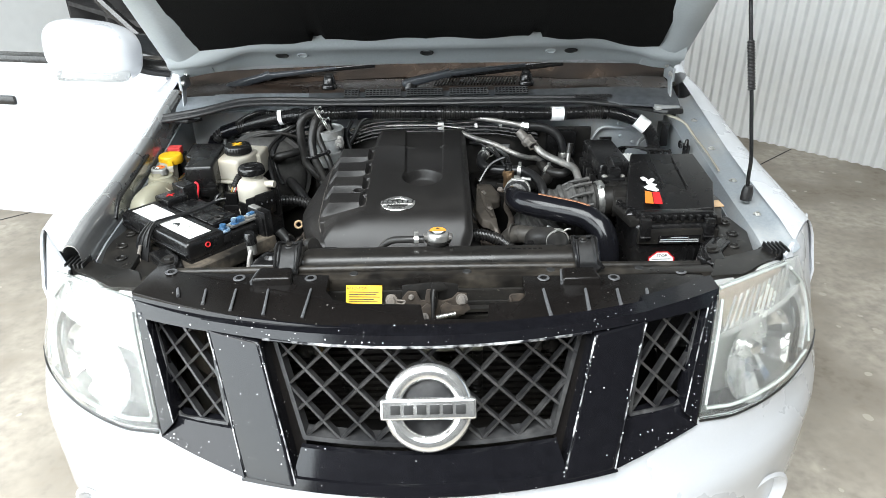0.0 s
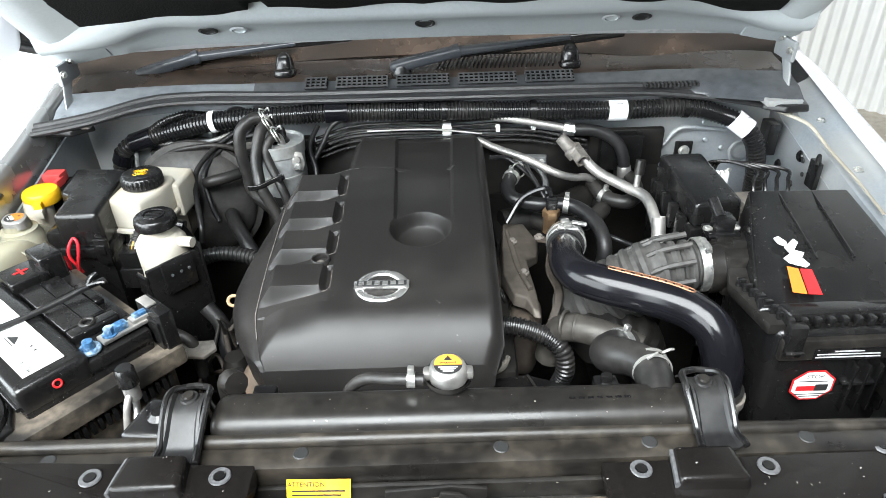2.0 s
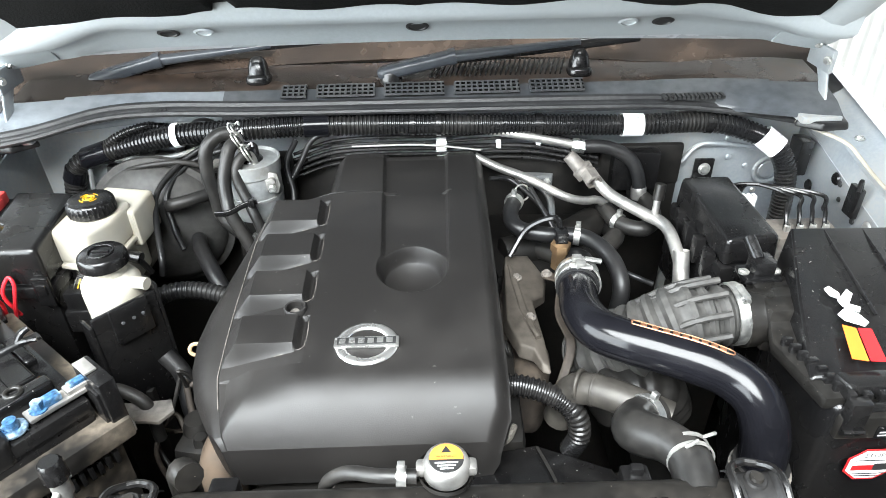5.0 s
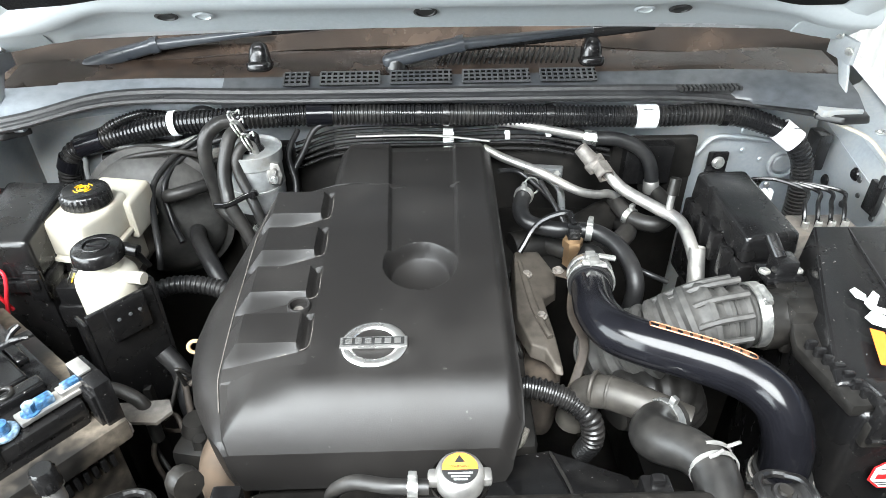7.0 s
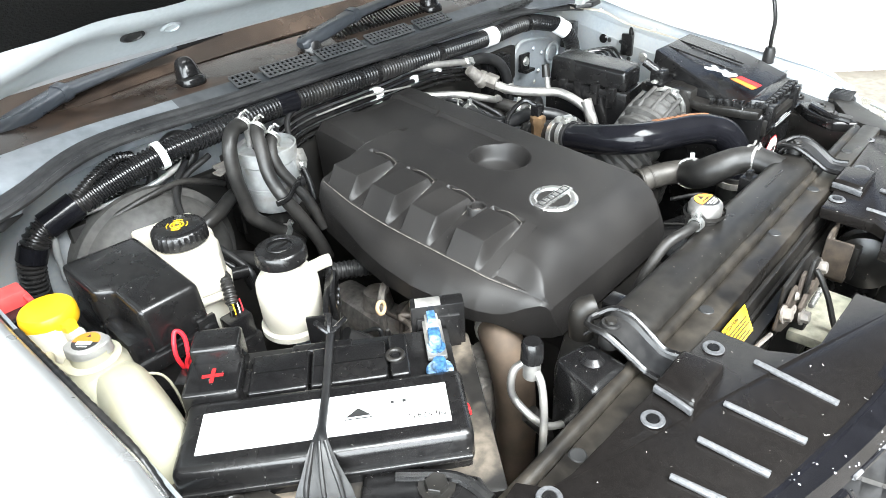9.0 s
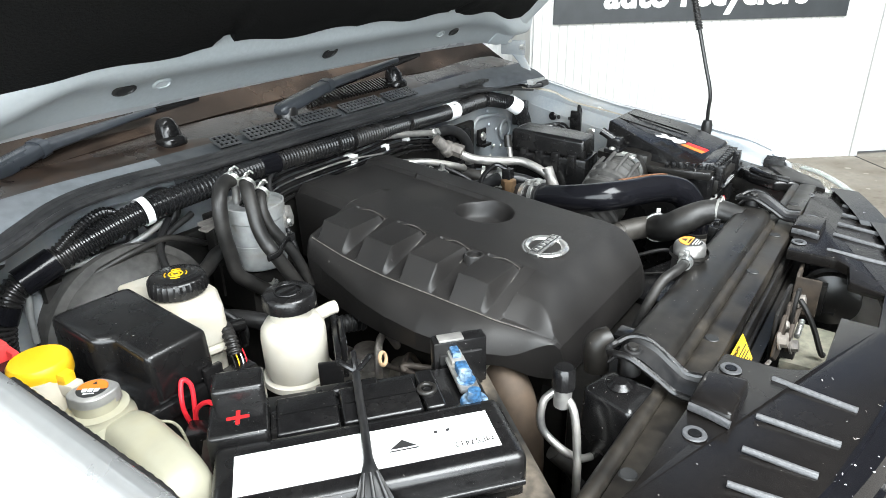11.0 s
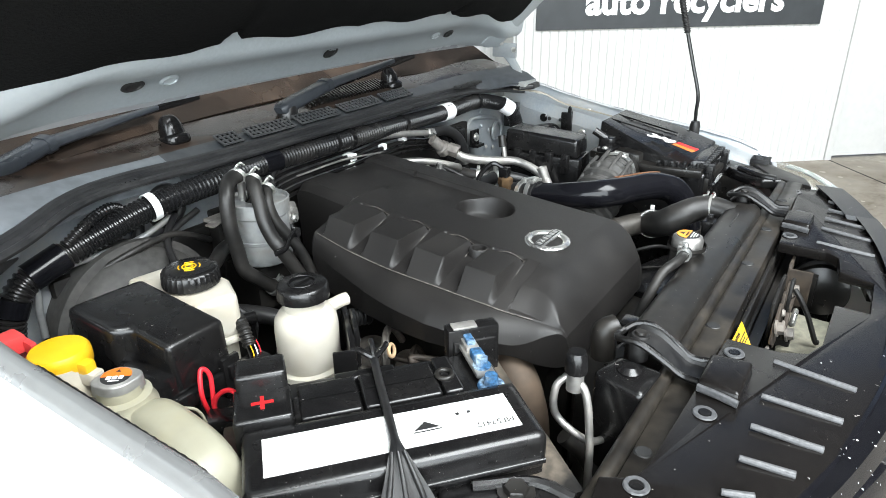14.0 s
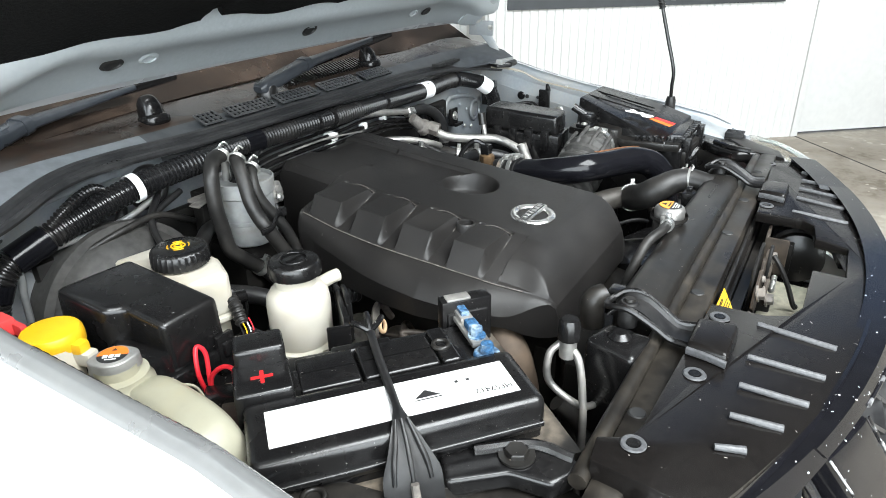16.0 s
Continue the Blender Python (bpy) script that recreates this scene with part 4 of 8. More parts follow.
# black trim and brackets beside the headlights
for s in (-1, 1):
    part("corner_bracket", join(prism([(s * x, y) for x, y in ((0.56, 0.147), (0.60, 0.225), (0.70, 0.275), (0.77, 0.31), (0.78, 0.272), (0.70, 0.217), (0.64, 0.166))], 0.985, 1.026, 0.005, slope=lambda x, y: -0.08 * (abs(x) - 0.56)),
                                box(min(s * 0.725, s * 0.775), max(s * 0.725, s * 0.775), 0.262, 0.298, 0.98, 1.012, 0.006)), M_DUSTY, truck, "dusty black headlight bracket")
    for k in range(5):
        part("rubber_fin", box(min(s * (0.735 + 0.009 * k), s * (0.739 + 0.009 * k)), max(s * (0.735 + 0.009 * k), s * (0.739 + 0.009 * k)), 0.258, 0.30, 0.965, 1.022, 0.001), M_RUBBER, truck)
    part("corner_plate", prism([(s * x, y) for x, y in ((0.635, 0.255), (0.64, 0.33), (0.665, 0.42), (0.71, 0.43), (0.728, 0.36), (0.71, 0.28))], 0.99, 1.012, 0.006, slope=lambda x, y: 0.1 * (y - 0.3)), M_DUSTY, truck, "dusty corner plate")
    for x, y in ((0.672, 0.30), (0.69, 0.35), (0.69, 0.40)):
        part("plate_clip", ring((s * x, y, 1.013 + 0.1 * (y - 0.3)), 0.010, 0.003), M_DUSTY, truck)

# cab, bed and screen behind
part("cab", join(prism([(-0.80, 1.35), (-0.80, 3.0), (0.80, 3.0), (0.80, 1.35)], 0.55, 1.18, 0.03), prism([(-0.64, 1.9), (-0.64, 2.85), (0.64, 2.85), (0.64, 1.9)], 1.70, 1.78, 0.03)), M_WHITE, truck, "white cab")
part("cargo_bed", prism([(-0.92, 3.03), (-0.92, 4.35), (0.92, 4.35), (0.92, 3.03)], 0.55, 1.15, 0.03), M_WHITE, truck)
for s in (-1, 1):
    part("windscreen_pillar", tube([(s * 0.79, 1.12, 1.19), (s * 0.73, 1.5, 1.5), (s * 0.64, 1.95, 1.74)], 0.035, 10), M_WHITE, truck)
    part("rear_pillar", tube([(s * 0.78, 2.95, 1.15), (s * 0.66, 2.8, 1.72)], 0.05, 10), M_WHITE, truck)
    part("rear_wheel", lathe([(0.0, -0.1), (0.23, -0.10), (0.33, -0.12), (0.375, -0.10), (0.38, 0.0), (0.375, 0.10), (0.33, 0.12), (0.23, 0.10), (0, 0.1)], (s * 0.80, 3.9, 0.38), 32, axis((1, 0, 0))), M_TYRE, truck)
part("windscreen", sheet(lambda u, v: (u * (0.76 - 0.14 * v), 1.075 + 0.05 * u * u * -1 + 0.88 * v + 0.06 * (1 - u * u), 1.195 + 0.56 * v + 0.015 * (1 - u * u)), steps(-1, 1, 20), steps(0, 1, 10), 0.006, (0, 0.5, -0.8)), M_WINDOWDUST, truck, "dusty dark windscreen")
part("closed_door", prism([(0.80, 1.40), (0.925, 1.40), (0.925, 2.4), (0.80, 2.4)], 0.55, 1.2, 0.02), M_WHITE, truck)
part("dashboard", box(-0.70, 0.70, 1.40, 1.75, 1.0, 1.2, 0.03), M_INTERIOR, truck)


# open driver's door with its mirror
DOOR = Matrix.Translation((-0.925, 1.36, 0)) @ Matrix.Rotation(radians(180 - 14), 4, "Z")


def on_door(bm):
    return turn(bm, DOOR)


odoor = part("open_door", on_door(sheet(lambda u, v: (u * 1.08, 0.0 + 0.02 * math.sin(math.pi * v) + 0.015 * smooth(0.12, 0.16, v) - 0.02, 0.62 + 0.60 * v), steps(0, 1, 10), steps(0, 1, 30), 0.06, (0, -1, 0))), M_WHITE, truck, "open white driver's door")
part("sill_trim", on_door(box(0.02, 1.05, -0.03, 0.035, 0.60, 0.68, 0.02)), M_WHITE, odoor)
part("belt_seal", on_door(box(0.0, 1.06, -0.06, 0.012, 1.21, 1.235, 0.004)), M_PLAST, odoor)
part("window_frame", on_door(join(tube([(0.0, -0.03, 1.22), (0.28, -0.03, 1.48), (0.48, -0.03, 1.66), (0.9, -0.03, 1.68), (1.05, -0.03, 1.22)], 0.018, 8))), M_PLAST, odoor)
part("door_handle", on_door(join(box(0.84, 1.02, 0.02, 0.055, 1.02, 1.05, 0.01))), M_WHITE, odoor)
part("handle_recess", on_door(box(0.66, 0.80, 0.0, 0.022, 1.05, 1.085, 0.01)), M_PLAST, odoor)
mirror = part("door_mirror", turn(pillow(0.155, 0.075, 0.092), Matrix.Translation((-1.07, 1.19, 1.30)) @ Matrix.Rotation(radians(7), 4, "Y") @ Matrix.Rotation(radians(-12), 4, "Z")), M_WHITE, odoor, "white door mirror shell")
part("indicator_strip", turn(box(-0.10, 0.13, -0.07, -0.02, -0.018, 0.012, 0.008, 3), Matrix.Translation((-1.06, 1.17, 1.238)) @ Matrix.Rotation(radians(-10), 4, "Z")), M_LENS, mirror)
part("mirror_arm", tube([(-0.99, 1.25, 1.25), (-0.93, 1.28, 1.225), (-0.88, 1.30, 1.215)], 0.03, 10, flat=0.7), M_PLAST, mirror)
part("quarter_panel", on_door(prism([(0.0, -0.02), (0.24, -0.02), (0.24, 0.005), (0.0, 0.005)], 1.20, 1.32, 0.003)), M_TINT, odoor)

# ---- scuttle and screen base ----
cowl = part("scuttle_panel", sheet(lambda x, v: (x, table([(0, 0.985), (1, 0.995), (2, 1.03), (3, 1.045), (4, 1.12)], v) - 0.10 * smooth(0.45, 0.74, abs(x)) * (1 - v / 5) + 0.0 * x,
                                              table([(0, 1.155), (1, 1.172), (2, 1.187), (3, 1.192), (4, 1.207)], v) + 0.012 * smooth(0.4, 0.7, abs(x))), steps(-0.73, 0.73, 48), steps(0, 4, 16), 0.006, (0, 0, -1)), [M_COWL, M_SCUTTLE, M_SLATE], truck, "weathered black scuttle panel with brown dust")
# Left end of the front strip gets a paler slate grey.
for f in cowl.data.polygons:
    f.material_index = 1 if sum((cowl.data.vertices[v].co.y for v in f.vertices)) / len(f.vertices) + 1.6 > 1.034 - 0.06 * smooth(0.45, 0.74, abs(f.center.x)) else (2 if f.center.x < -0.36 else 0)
for x0, x1 in ((-0.255, -0.21), (-0.19, -0.085), (-0.065, 0.045), (0.065, 0.185), (0.205, 0.305)):
    # Flat black plate stands in for the dark behind the vent bars.
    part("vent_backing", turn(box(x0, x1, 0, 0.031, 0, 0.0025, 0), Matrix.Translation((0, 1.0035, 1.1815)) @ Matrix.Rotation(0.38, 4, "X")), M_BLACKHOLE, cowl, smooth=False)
    bars = [turn(box(x0, x1, -0.0014, 0.0014, 0, 0.0035, 0), Matrix.Translation((0, 1.004 + 0.0095 * k, 1.183 + 0.0036 * k))) for k in range(4)]
    k = 0
    while x0 + k * 0.0105 < x1 + 0.001:
        bars.append(turn(box(-0.0016, 0.0016, 0, 0.03, 0, 0.0035, 0), Matrix.Translation((x0 + k * 0.0105, 1.003, 1.183)) @ Matrix.Rotation(0.38, 4, "X")))
        k += 1
    part("vent_grid", join(*bars), M_VENTBAR, cowl, smooth=False)
part("slotted_vent", join(*[turn(box(-0.0015, 0.0015, 0, 0.05, 0, 0.006, 0), Matrix.Translation((0.02 + 0.0095 * k, 1.055, 1.198)) @ Matrix.Rotation(0.25, 4, "X") @ Matrix.Rotation(-0.3, 4, "Z")) for k in range(27)]), M_PLAST, cowl, smooth=False)
for s in (-1, 1):
    part("side_vent", join(*[box(s * 0.50 - 0.06 + 0.008 * k, s * 0.50 - 0.06 + 0.008 * k + 0.005, 0.955, 0.975, 1.178, 1.184, 0) for k in range(14)]), M_INK, cowl, smooth=False)
    part("washer_jet", turn(join(pillow(0.020, 0.020, 0.048, 2.7), turn(pillow(0.024, 0.026, 0.012, 3.0), Matrix.Translation((0, 0, 0.004)))), Matrix.Translation((s * 0.306, 1.070, 1.192)) @ Matrix.Rotation(radians(-14), 4, "X")), M_PLAST, cowl, "moulded black washer jet")
seal = [(-0.76, 0.88, 1.165), (-0.66, 0.905, 1.175), (-0.56, 0.95, 1.188), (-0.46, 0.975, 1.186), (-0.3, 0.985, 1.178), (0, 0.99, 1.174), (0.3, 0.985, 1.174), (0.45, 0.982, 1.172), (0.55, 0.975, 1.164), (0.63, 0.965, 1.155), (0.69, 0.955, 1.146), (0.735, 0.945, 1.138)]
part("bonnet_seal", tube(seal, 0.008, 8, 6), M_SEAL, cowl, "rubber bonnet seal")
part("seal_lip", tube([(x, y - 0.02, z - 0.008) for x, y, z in seal], 0.006, 8, 6), M_SEAL, cowl)
part("seal_base", tube([(x, y - 0.011, z - 0.006) for x, y, z in seal], 0.009, 8, 6, flat=0.5), M_SEAL, cowl)


def wiper(base, elbow, tip, label):
    w = thing("wiper", base, label, "wiper", "windscreen wipers")
    b, e, t = Vector(base), Vector(elbow), Vector(tip)
    d = (e - b).normalized()
    part("pivot_cap", lathe([(0, 0.004), (0.016, 0.004), (0.021, -0.002), (0.021, -0.03)], base, 20), M_PLAST, w)
    part("arm_head", beam([b - d * 0.024, b - d * 0.012, b + d * 0.03, e], [0.011, 0.018, 0.0185, 0.0165], [0.006, 0.0115, 0.0125, 0.011]), M_WIPER, w)
    part("elbow_collar", beam([e - d * 0.006, e + d * 0.008], [0.0185, 0.0185], [0.0135, 0.013], n=2), M_WIPER, w)
    f = (t - e).normalized()
    part("arm", beam([e, e.lerp(t, 0.4), t], [0.0155, 0.0125, 0.0075], [0.009, 0.007, 0.0045]), M_WIPER, w)
    low = Vector((0, 0.024, -0.012))
    part("blade", beam([e + low, t + low, t + f * 0.12 + low], [0.004, 0.004, 0.004], [0.010, 0.010, 0.008]), M_PLAST, w)
    return w


wiper((-0.606, 1.078, 1.206), (-0.503, 1.103, 1.228), (-0.290, 1.132, 1.243), "grey-black windscreen wiper parked on the scuttle")
wiper((-0.055, 1.054, 1.212), (0.061, 1.055, 1.236), (0.30, 1.058, 1.257), "grey-black windscreen wiper parked on the scuttle")

# firewall, and dark filler sheets added to black out the bay's depths
part("firewall", sheet(lambda x, v: (x, 1.02 - 0.02 * v - 0.02 * smooth(0.4, 0.7, abs(x)), 0.45 + 0.715 * v), steps(-0.72, 0.72, 30), steps(0, 1, 10), 0.01, (0, 1, 0)), M_BAY, truck, "silver painted firewall")
part("bay_dark_filler", box(-0.72, 0.72, 0.1, 1.05, 0.36, 0.40, 0.0), M_DARK, truck, smooth=False)
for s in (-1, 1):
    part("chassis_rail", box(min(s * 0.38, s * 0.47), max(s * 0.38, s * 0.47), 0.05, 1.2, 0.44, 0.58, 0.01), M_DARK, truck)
# Dark sheet added over the silver paint to blacken the lower firewall.
part("firewall_dark_sheet", box(-0.60, 0.50, 0.972, 0.992, 0.45, 1.07, 0.012), M_DARK, truck, "added dark sheet over the lower firewall")
part("sheet_ear", box(0.34, 0.50, 0.968, 0.985, 1.0, 1.085, 0.010), M_DARK, truck)
part("stamped_ring", ring((0.676, 0.978, 1.02), 0.026, 0.004, axis((0, -1, 0)), 32, 8), M_BAY, truck)
part("stamped_disc", lathe([(0, 0.004), (0.016, 0.004), (0.020, 0)], (0.676, 0.982, 1.02), 24, axis((0, -1, 0))), M_BAY, truck)
fw_bracket = part("firewall_bracket", join(box(0.528, 0.566, 0.955, 0.982, 1.004, 1.012, 0.002), box(0.528, 0.566, 0.972, 0.980, 1.004, 1.05, 0.003)), M_PLAST, truck, "small black bracket on the firewall")
part("bracket_bolt", bolt((0.547, 0.971, 1.03), 0.008, 0.006, axis((0, -1, 0.2))), M_ZINC, fw_bracket)
part("pressed_arch", tube([(0.505, 0.984, 1.04), (0.53, 0.982, 1.075), (0.57, 0.982, 1.078), (0.66, 0.982, 1.062), (0.71, 0.978, 1.03)], 0.005, 8), M_BAY, truck)
for x, z in ((0.594, 1.05), (0.632, 1.03), (0.62, 0.985), (0.60, 0.96), (0.648, 1.066), (0.66, 0.975), (0.585, 1.09), (0.63, 1.095)):
    part("spot_weld", lathe([(0, 0.003), (0.004, 0.0025), (0.006, 0)], (x, 0.981, z), 12, axis((0, -1, 0))), M_ZINC if z < 1.0 else M_BAY, truck)
for y, z, r in ((0.84, 1.06, 0.006), (0.83, 1.035, 0.005), (0.807, 1.06, 0.005), (0.86, 1.0, 0.007), (0.78, 1.02, 0.006)):
    part("panel_hole", lathe([(0, 0.003), (r * 0.8, 0.003), (r, 0.001)], (0.735, y, z), 14, axis((-1, 0, 0))), M_INK, truck)
part("rail_bracket", join(box(0.722, 0.732, 0.768, 0.80, 1.03, 1.085, 0.003), tube([(0.727, 0.778, 1.085), (0.722, 0.775, 1.10), (0.715, 0.765, 1.085)], 0.004, 8)), M_PLAST, truck)
sealer = [(0.672, 0.925, 1.146), (0.70, 0.89, 1.14), (0.735, 0.86, 1.128), (0.748, 0.83, 1.112), (0.752, 0.79, 1.10), (0.752, 0.70, 1.088), (0.748, 0.60, 1.073)]
part("seam_sealer", tube(sealer, lambda t: 0.0045 - 0.002 * t, 10, 8, flat=0.5), M_SEALER, truck, "cream seam sealer bead")
part("seal_end_block", box(0.70, 0.725, 0.93, 0.97, 1.03, 1.10, 0.004), M_PLAST, truck)
for x, y in ((-0.48, 1.10), (-0.40, 1.12)):
    part("grommet", ring((x, 0.985, y), 0.028, 0.009, axis((0, -1, 0))), M_RUBBER, truck)

# ---- bonnet ----
HA = radians(43)


def bon(x, h, n):
    """A place on the open bonnet: h up from the hinge line, n out of its underside."""
    return Vector((x, 1.0 - h * math.cos(HA) - n * math.sin(HA), 1.25 + h * math.sin(HA) - n * math.cos(HA)))


bonnet = thing("bonnet", (0, 1.0, 1.23), "white bonnet propped open, silver inside with black felt insulation", "bonnet")
HW = 0.765


def edge_h(x):
    return 0.002 - 0.03 * smooth(0.45, 0.75, abs(x))


part("outer_skin", sheet(lambda u, v: bon(u * (HW - 0.03 * v), -0.02 + 1.2 * v, -0.045 + 0.02 * u * u), steps(-1, 1, 24), steps(0, 1, 12), 0.004, (0, 0.7, 0.7)), M_WHITE, bonnet, "white outer skin")
PROF = [(0.0, -0.046), (0.004, -0.032), (0.02, -0.033), (0.045, -0.034), (0.070, -0.030), (0.090, -0.020), (0.108, -0.012), (0.130, -0.012), (0.150, -0.022), (0.17, -0.034), (0.22, -0.036)]


def inner(x, i):
    h, n = PROF[i]
    k = smooth(0.46, 0.72, abs(x))
    wave = 0.006 * math.sin(x * 34) * smooth(0.3, 0.5, abs(x)) * (1 if 2 <= i <= 6 else 0)
    return bon(x, edge_h(x) + h * (1 - 0.25 * k) + wave, n + 0.02 * k * (1 if i > 1 else 0.3))


part("rear_beam", sheet(inner, steps(-0.745, 0.745, 90), list(range(len(PROF))), 0.003, (0, 0.7, 0.7)), M_BONNET, bonnet, "pressed silver rear beam")
for s in (-1, 1):
    part("side_beam", sheet(lambda h, v, s=s: bon(s * table([(0, HW - 0.004), (1, HW - 0.01), (2, HW - 0.05), (3, HW - 0.075), (4, HW - 0.13)], v) - s * 0.02 * h, h, table([(0, -0.036), (1, -0.014), (2, 0.0), (3, -0.004), (4, -0.016)], v) + 0.004 * math.sin(h * 30) * (v == 3)), steps(0.0, 1.15, 40), [0, 1, 2, 3, 4], 0.003, (0, 0.7, 0.7)), M_BONNET, bonnet, "pressed silver side beam")
    for x, h, n, r in ((0.42, 0.060, -0.031, 0.012), (0.36, 0.062, -0.030, 0.011)):
        part("beam_hole", turn(lathe([(0, 0.0), (r * 0.8, 0.002), (r * 0.9, 0.004), (r * 1.25, 0.002)], (0, 0, 0), 20), Matrix.Translation(bon(s * x, h, n)) @ axis((0, -0.74, -0.67)).to_4x4() @ Matrix.Diagonal((1.3, 0.8, 1, 1))), M_INK if x > 0.4 else M_BONNET, bonnet)
    hg = part("hinge", join(box(min(s * 0.715, s * 0.724), max(s * 0.715, s * 0.724), 0.945, 1.02, 1.222, 1.262, 0.003), beam([(s * 0.722, 1.0, 1.25), (s * 0.718, 0.965, 1.222), (s * 0.712, 0.935, 1.19), (s * 0.708, 0.922, 1.165)], [0.0025] * 4, [0.013, 0.012, 0.010, 0.010], up=(0, 1, 0.2)), box(min(s * 0.66, s * 0.73), max(s * 0.66, s * 0.73), 0.885, 0.95, 1.155, 1.168, 0.003)), M_BAY, bonnet, "painted bonnet hinge")
    part("hinge_pad", prism([(s * x, y) for x, y in ((0.655, 0.90), (0.68, 0.94), (0.735, 0.945), (0.75, 0.91), (0.74, 0.875), (0.69, 0.87))], 1.146, 1.160, 0.005, 0.08, 3), M_RUBBER, bonnet, "black rubber hinge pad")
    for p in ((0.712, 0.99, 1.262), (0.712, 0.95, 1.245)):
        part("hinge_bolt", bolt((s * p[0], p[1], p[2]), 0.006, 0.006, axis((-s, -0.4, -0.3)), 1.3), M_ZINC, hg)
part("centre_hole", turn(lathe([(0, 0.0), (0.013, 0.0), (0.014, 0.002), (0.018, 0.001)], (0, 0, 0), 24), Matrix.Translation(bon(0, 0.062, -0.0305)) @ axis((0, -0.74, -0.67)).to_4x4() @ Matrix.Diagonal((1.1, 0.8, 1, 1))), M_INK, bonnet)


def felt_edge(x):
    a = abs(x)
    return edge_h(x) + 0.150 + 0.006 * math.sin(a * 30) - 0.02 * smooth(0.33, 0.42, a) - 0.034 * smooth(0.44, 0.62, a) + (0.02 if 0.285 < a < 0.315 else 0)


part("insulation", sheet(lambda x, v: bon(x, felt_edge(x) + (1.05 - felt_edge(x)) * v, -0.016 + (0.012 - 0.004 * math.cos(x * 9) + 0.007 * math.sin(v * 9 + x * 3)) * smooth(0, 0.05, v)), [k * 0.0075 - 0.66 for k in range(177)], [0, 0.01, 0.03, 0.06, *steps(0.1, 1, 20)], 0.012, (0, 0.7, 0.7)), M_FELT, bonnet, "black quilted felt insulation")
prop = thing("bonnet_stay", (0.752, 0.445, 1.085), "thin black bonnet stay rod with a ribbed rubber grip", "stay rod")
ROD = [(0.752, 0.445, 1.07), (0.7475, 0.446, 1.12), (0.745, 0.447, 1.163), (0.740, 0.468, 1.236), (0.735, 0.489, 1.308), (0.722, 0.530, 1.453), (0.714, 0.556, 1.55)]
part("rod", tube(ROD, 0.0045, 8), M_PLAST, prop)
part("grip", tube([(0.735, 0.489, 1.308), (0.7257, 0.518, 1.412)], 0.0085, 10, 4, 0.006, 0.002), M_RUBBER, prop)
part("foot", lathe([(0, 0.014), (0.010, 0.012), (0.013, 0.0), (0.013, -0.022)], (0.752, 0.445, 1.082), 16), M_RUBBER, prop)

# ---- front panel, shield and radiator ----


def shield_z(x, y):
    return 1.026 - 0.022 * x + 0.008 * smooth(0.0, 0.1, y)


fr = [(x, -0.022 + 0.38 * x * x) for x in steps(-0.56, 0.56, 28)]
outline = fr + [(0.548, 0.19), (0.515, 0.198), (0.497, 0.17), (0.475, 0.166), (0.205, 0.157), (0.188, 0.157), (0.186, 0.085), (0.172, 0.066), (0.115, 0.06), (0.108, 0.014), (-0.005, 0.014),
                (-0.012, 0.057), (-0.14, 0.06), (-0.175, 0.072), (-0.193, 0.10), (-0.195, 0.161), (-0.475, 0.172), (-0.50, 0.178), (-0.515, 0.205), (-0.548, 0.20)]
shield = thing("radiator_shield", (0, 0.1, 1.02), "satin black plastic radiator shield with pressed ribs and clips", "shield")
part("panel", prism(outline, 1.012, 1.022, 0.0025, slope=lambda x, y: shield_z(x, y) - 1.022), M_SHIELD, shield)
# Ribs and pad edges are a paler grey than the panel.
for s in (-1, 1):
    for xa, ya, xb, yb in ((0.222, 0.104, 0.224, 0.018), (0.303, 0.104, 0.296, 0.026), (0.364, 0.104, 0.358, 0.038), (0.421, 0.104, 0.413, 0.056), (0.476, 0.108, 0.466, 0.082)):
        a, b = Vector((s * xa, ya, shield_z(s * xa, ya) + 0.001)), Vector((s * xb, yb, shield_z(s * xb, yb) + 0.001))
        part("rib", tube([a, a.lerp(b, 0.04), a.lerp(b, 0.3), a.lerp(b, 0.7), a.lerp(b, 0.96), b], lambda t: (0.0028 + 0.0016 * t) * min(1.0, 0.25 + 14 * min(t, 1 - t)), 10, 4, flat=0.7), M_PALEGREY, shield, "pale grey rib")
    px = s * 0.30
    part("raised_pad", prism([(px - 0.042, 0.118), (px + 0.042, 0.118), (px + 0.036, 0.168), (px - 0.036, 0.168)], 1.02, shield_z(px, 0.14) + 0.016, 0.006, 0.12, 3), M_SHIELD, shield)
    part("pad_edge", beam([(px - 0.0395, 0.121, shield_z(px, 0.12) + 0.005), (px - 0.0365, 0.143, shield_z(px, 0.14) + 0.007), (px - 0.0335, 0.164, shield_z(px, 0.16) + 0.007)], [0.0025] * 3, [0.0045] * 3), M_PALEGREY, shield, "pale grey edge")
    for x, y in ((0.229, 0.146), (0.369, 0.147), (0.510, 0.172)):
        z = shield_z(s * x, y) + 0.001
        c = part("clip", lathe([(0.0065, 0.0), (0.0072, 0.0016), (0.0112, 0.0016), (0.0122, 0.0)], (s * x, y, z), 28), M_PALEGREY, shield, "grey push clip")
        part("clip_pin", lathe([(0, 0.002), (0.006, 0.002), (0.007, -0.004)], (s * x, y, z), 14), M_PLAST, c)
part("front_lip", sheet(lambda x, v: (x, -0.022 + 0.38 * x * x - 0.004 * v, shield_z(x, 0) + 0.001 - 0.012 * v), steps(-0.56, 0.56, 40), [0, 0.5, 1], 0.004, (0, 1, 0)), M_GLOSS, shield, "chipped front lip")

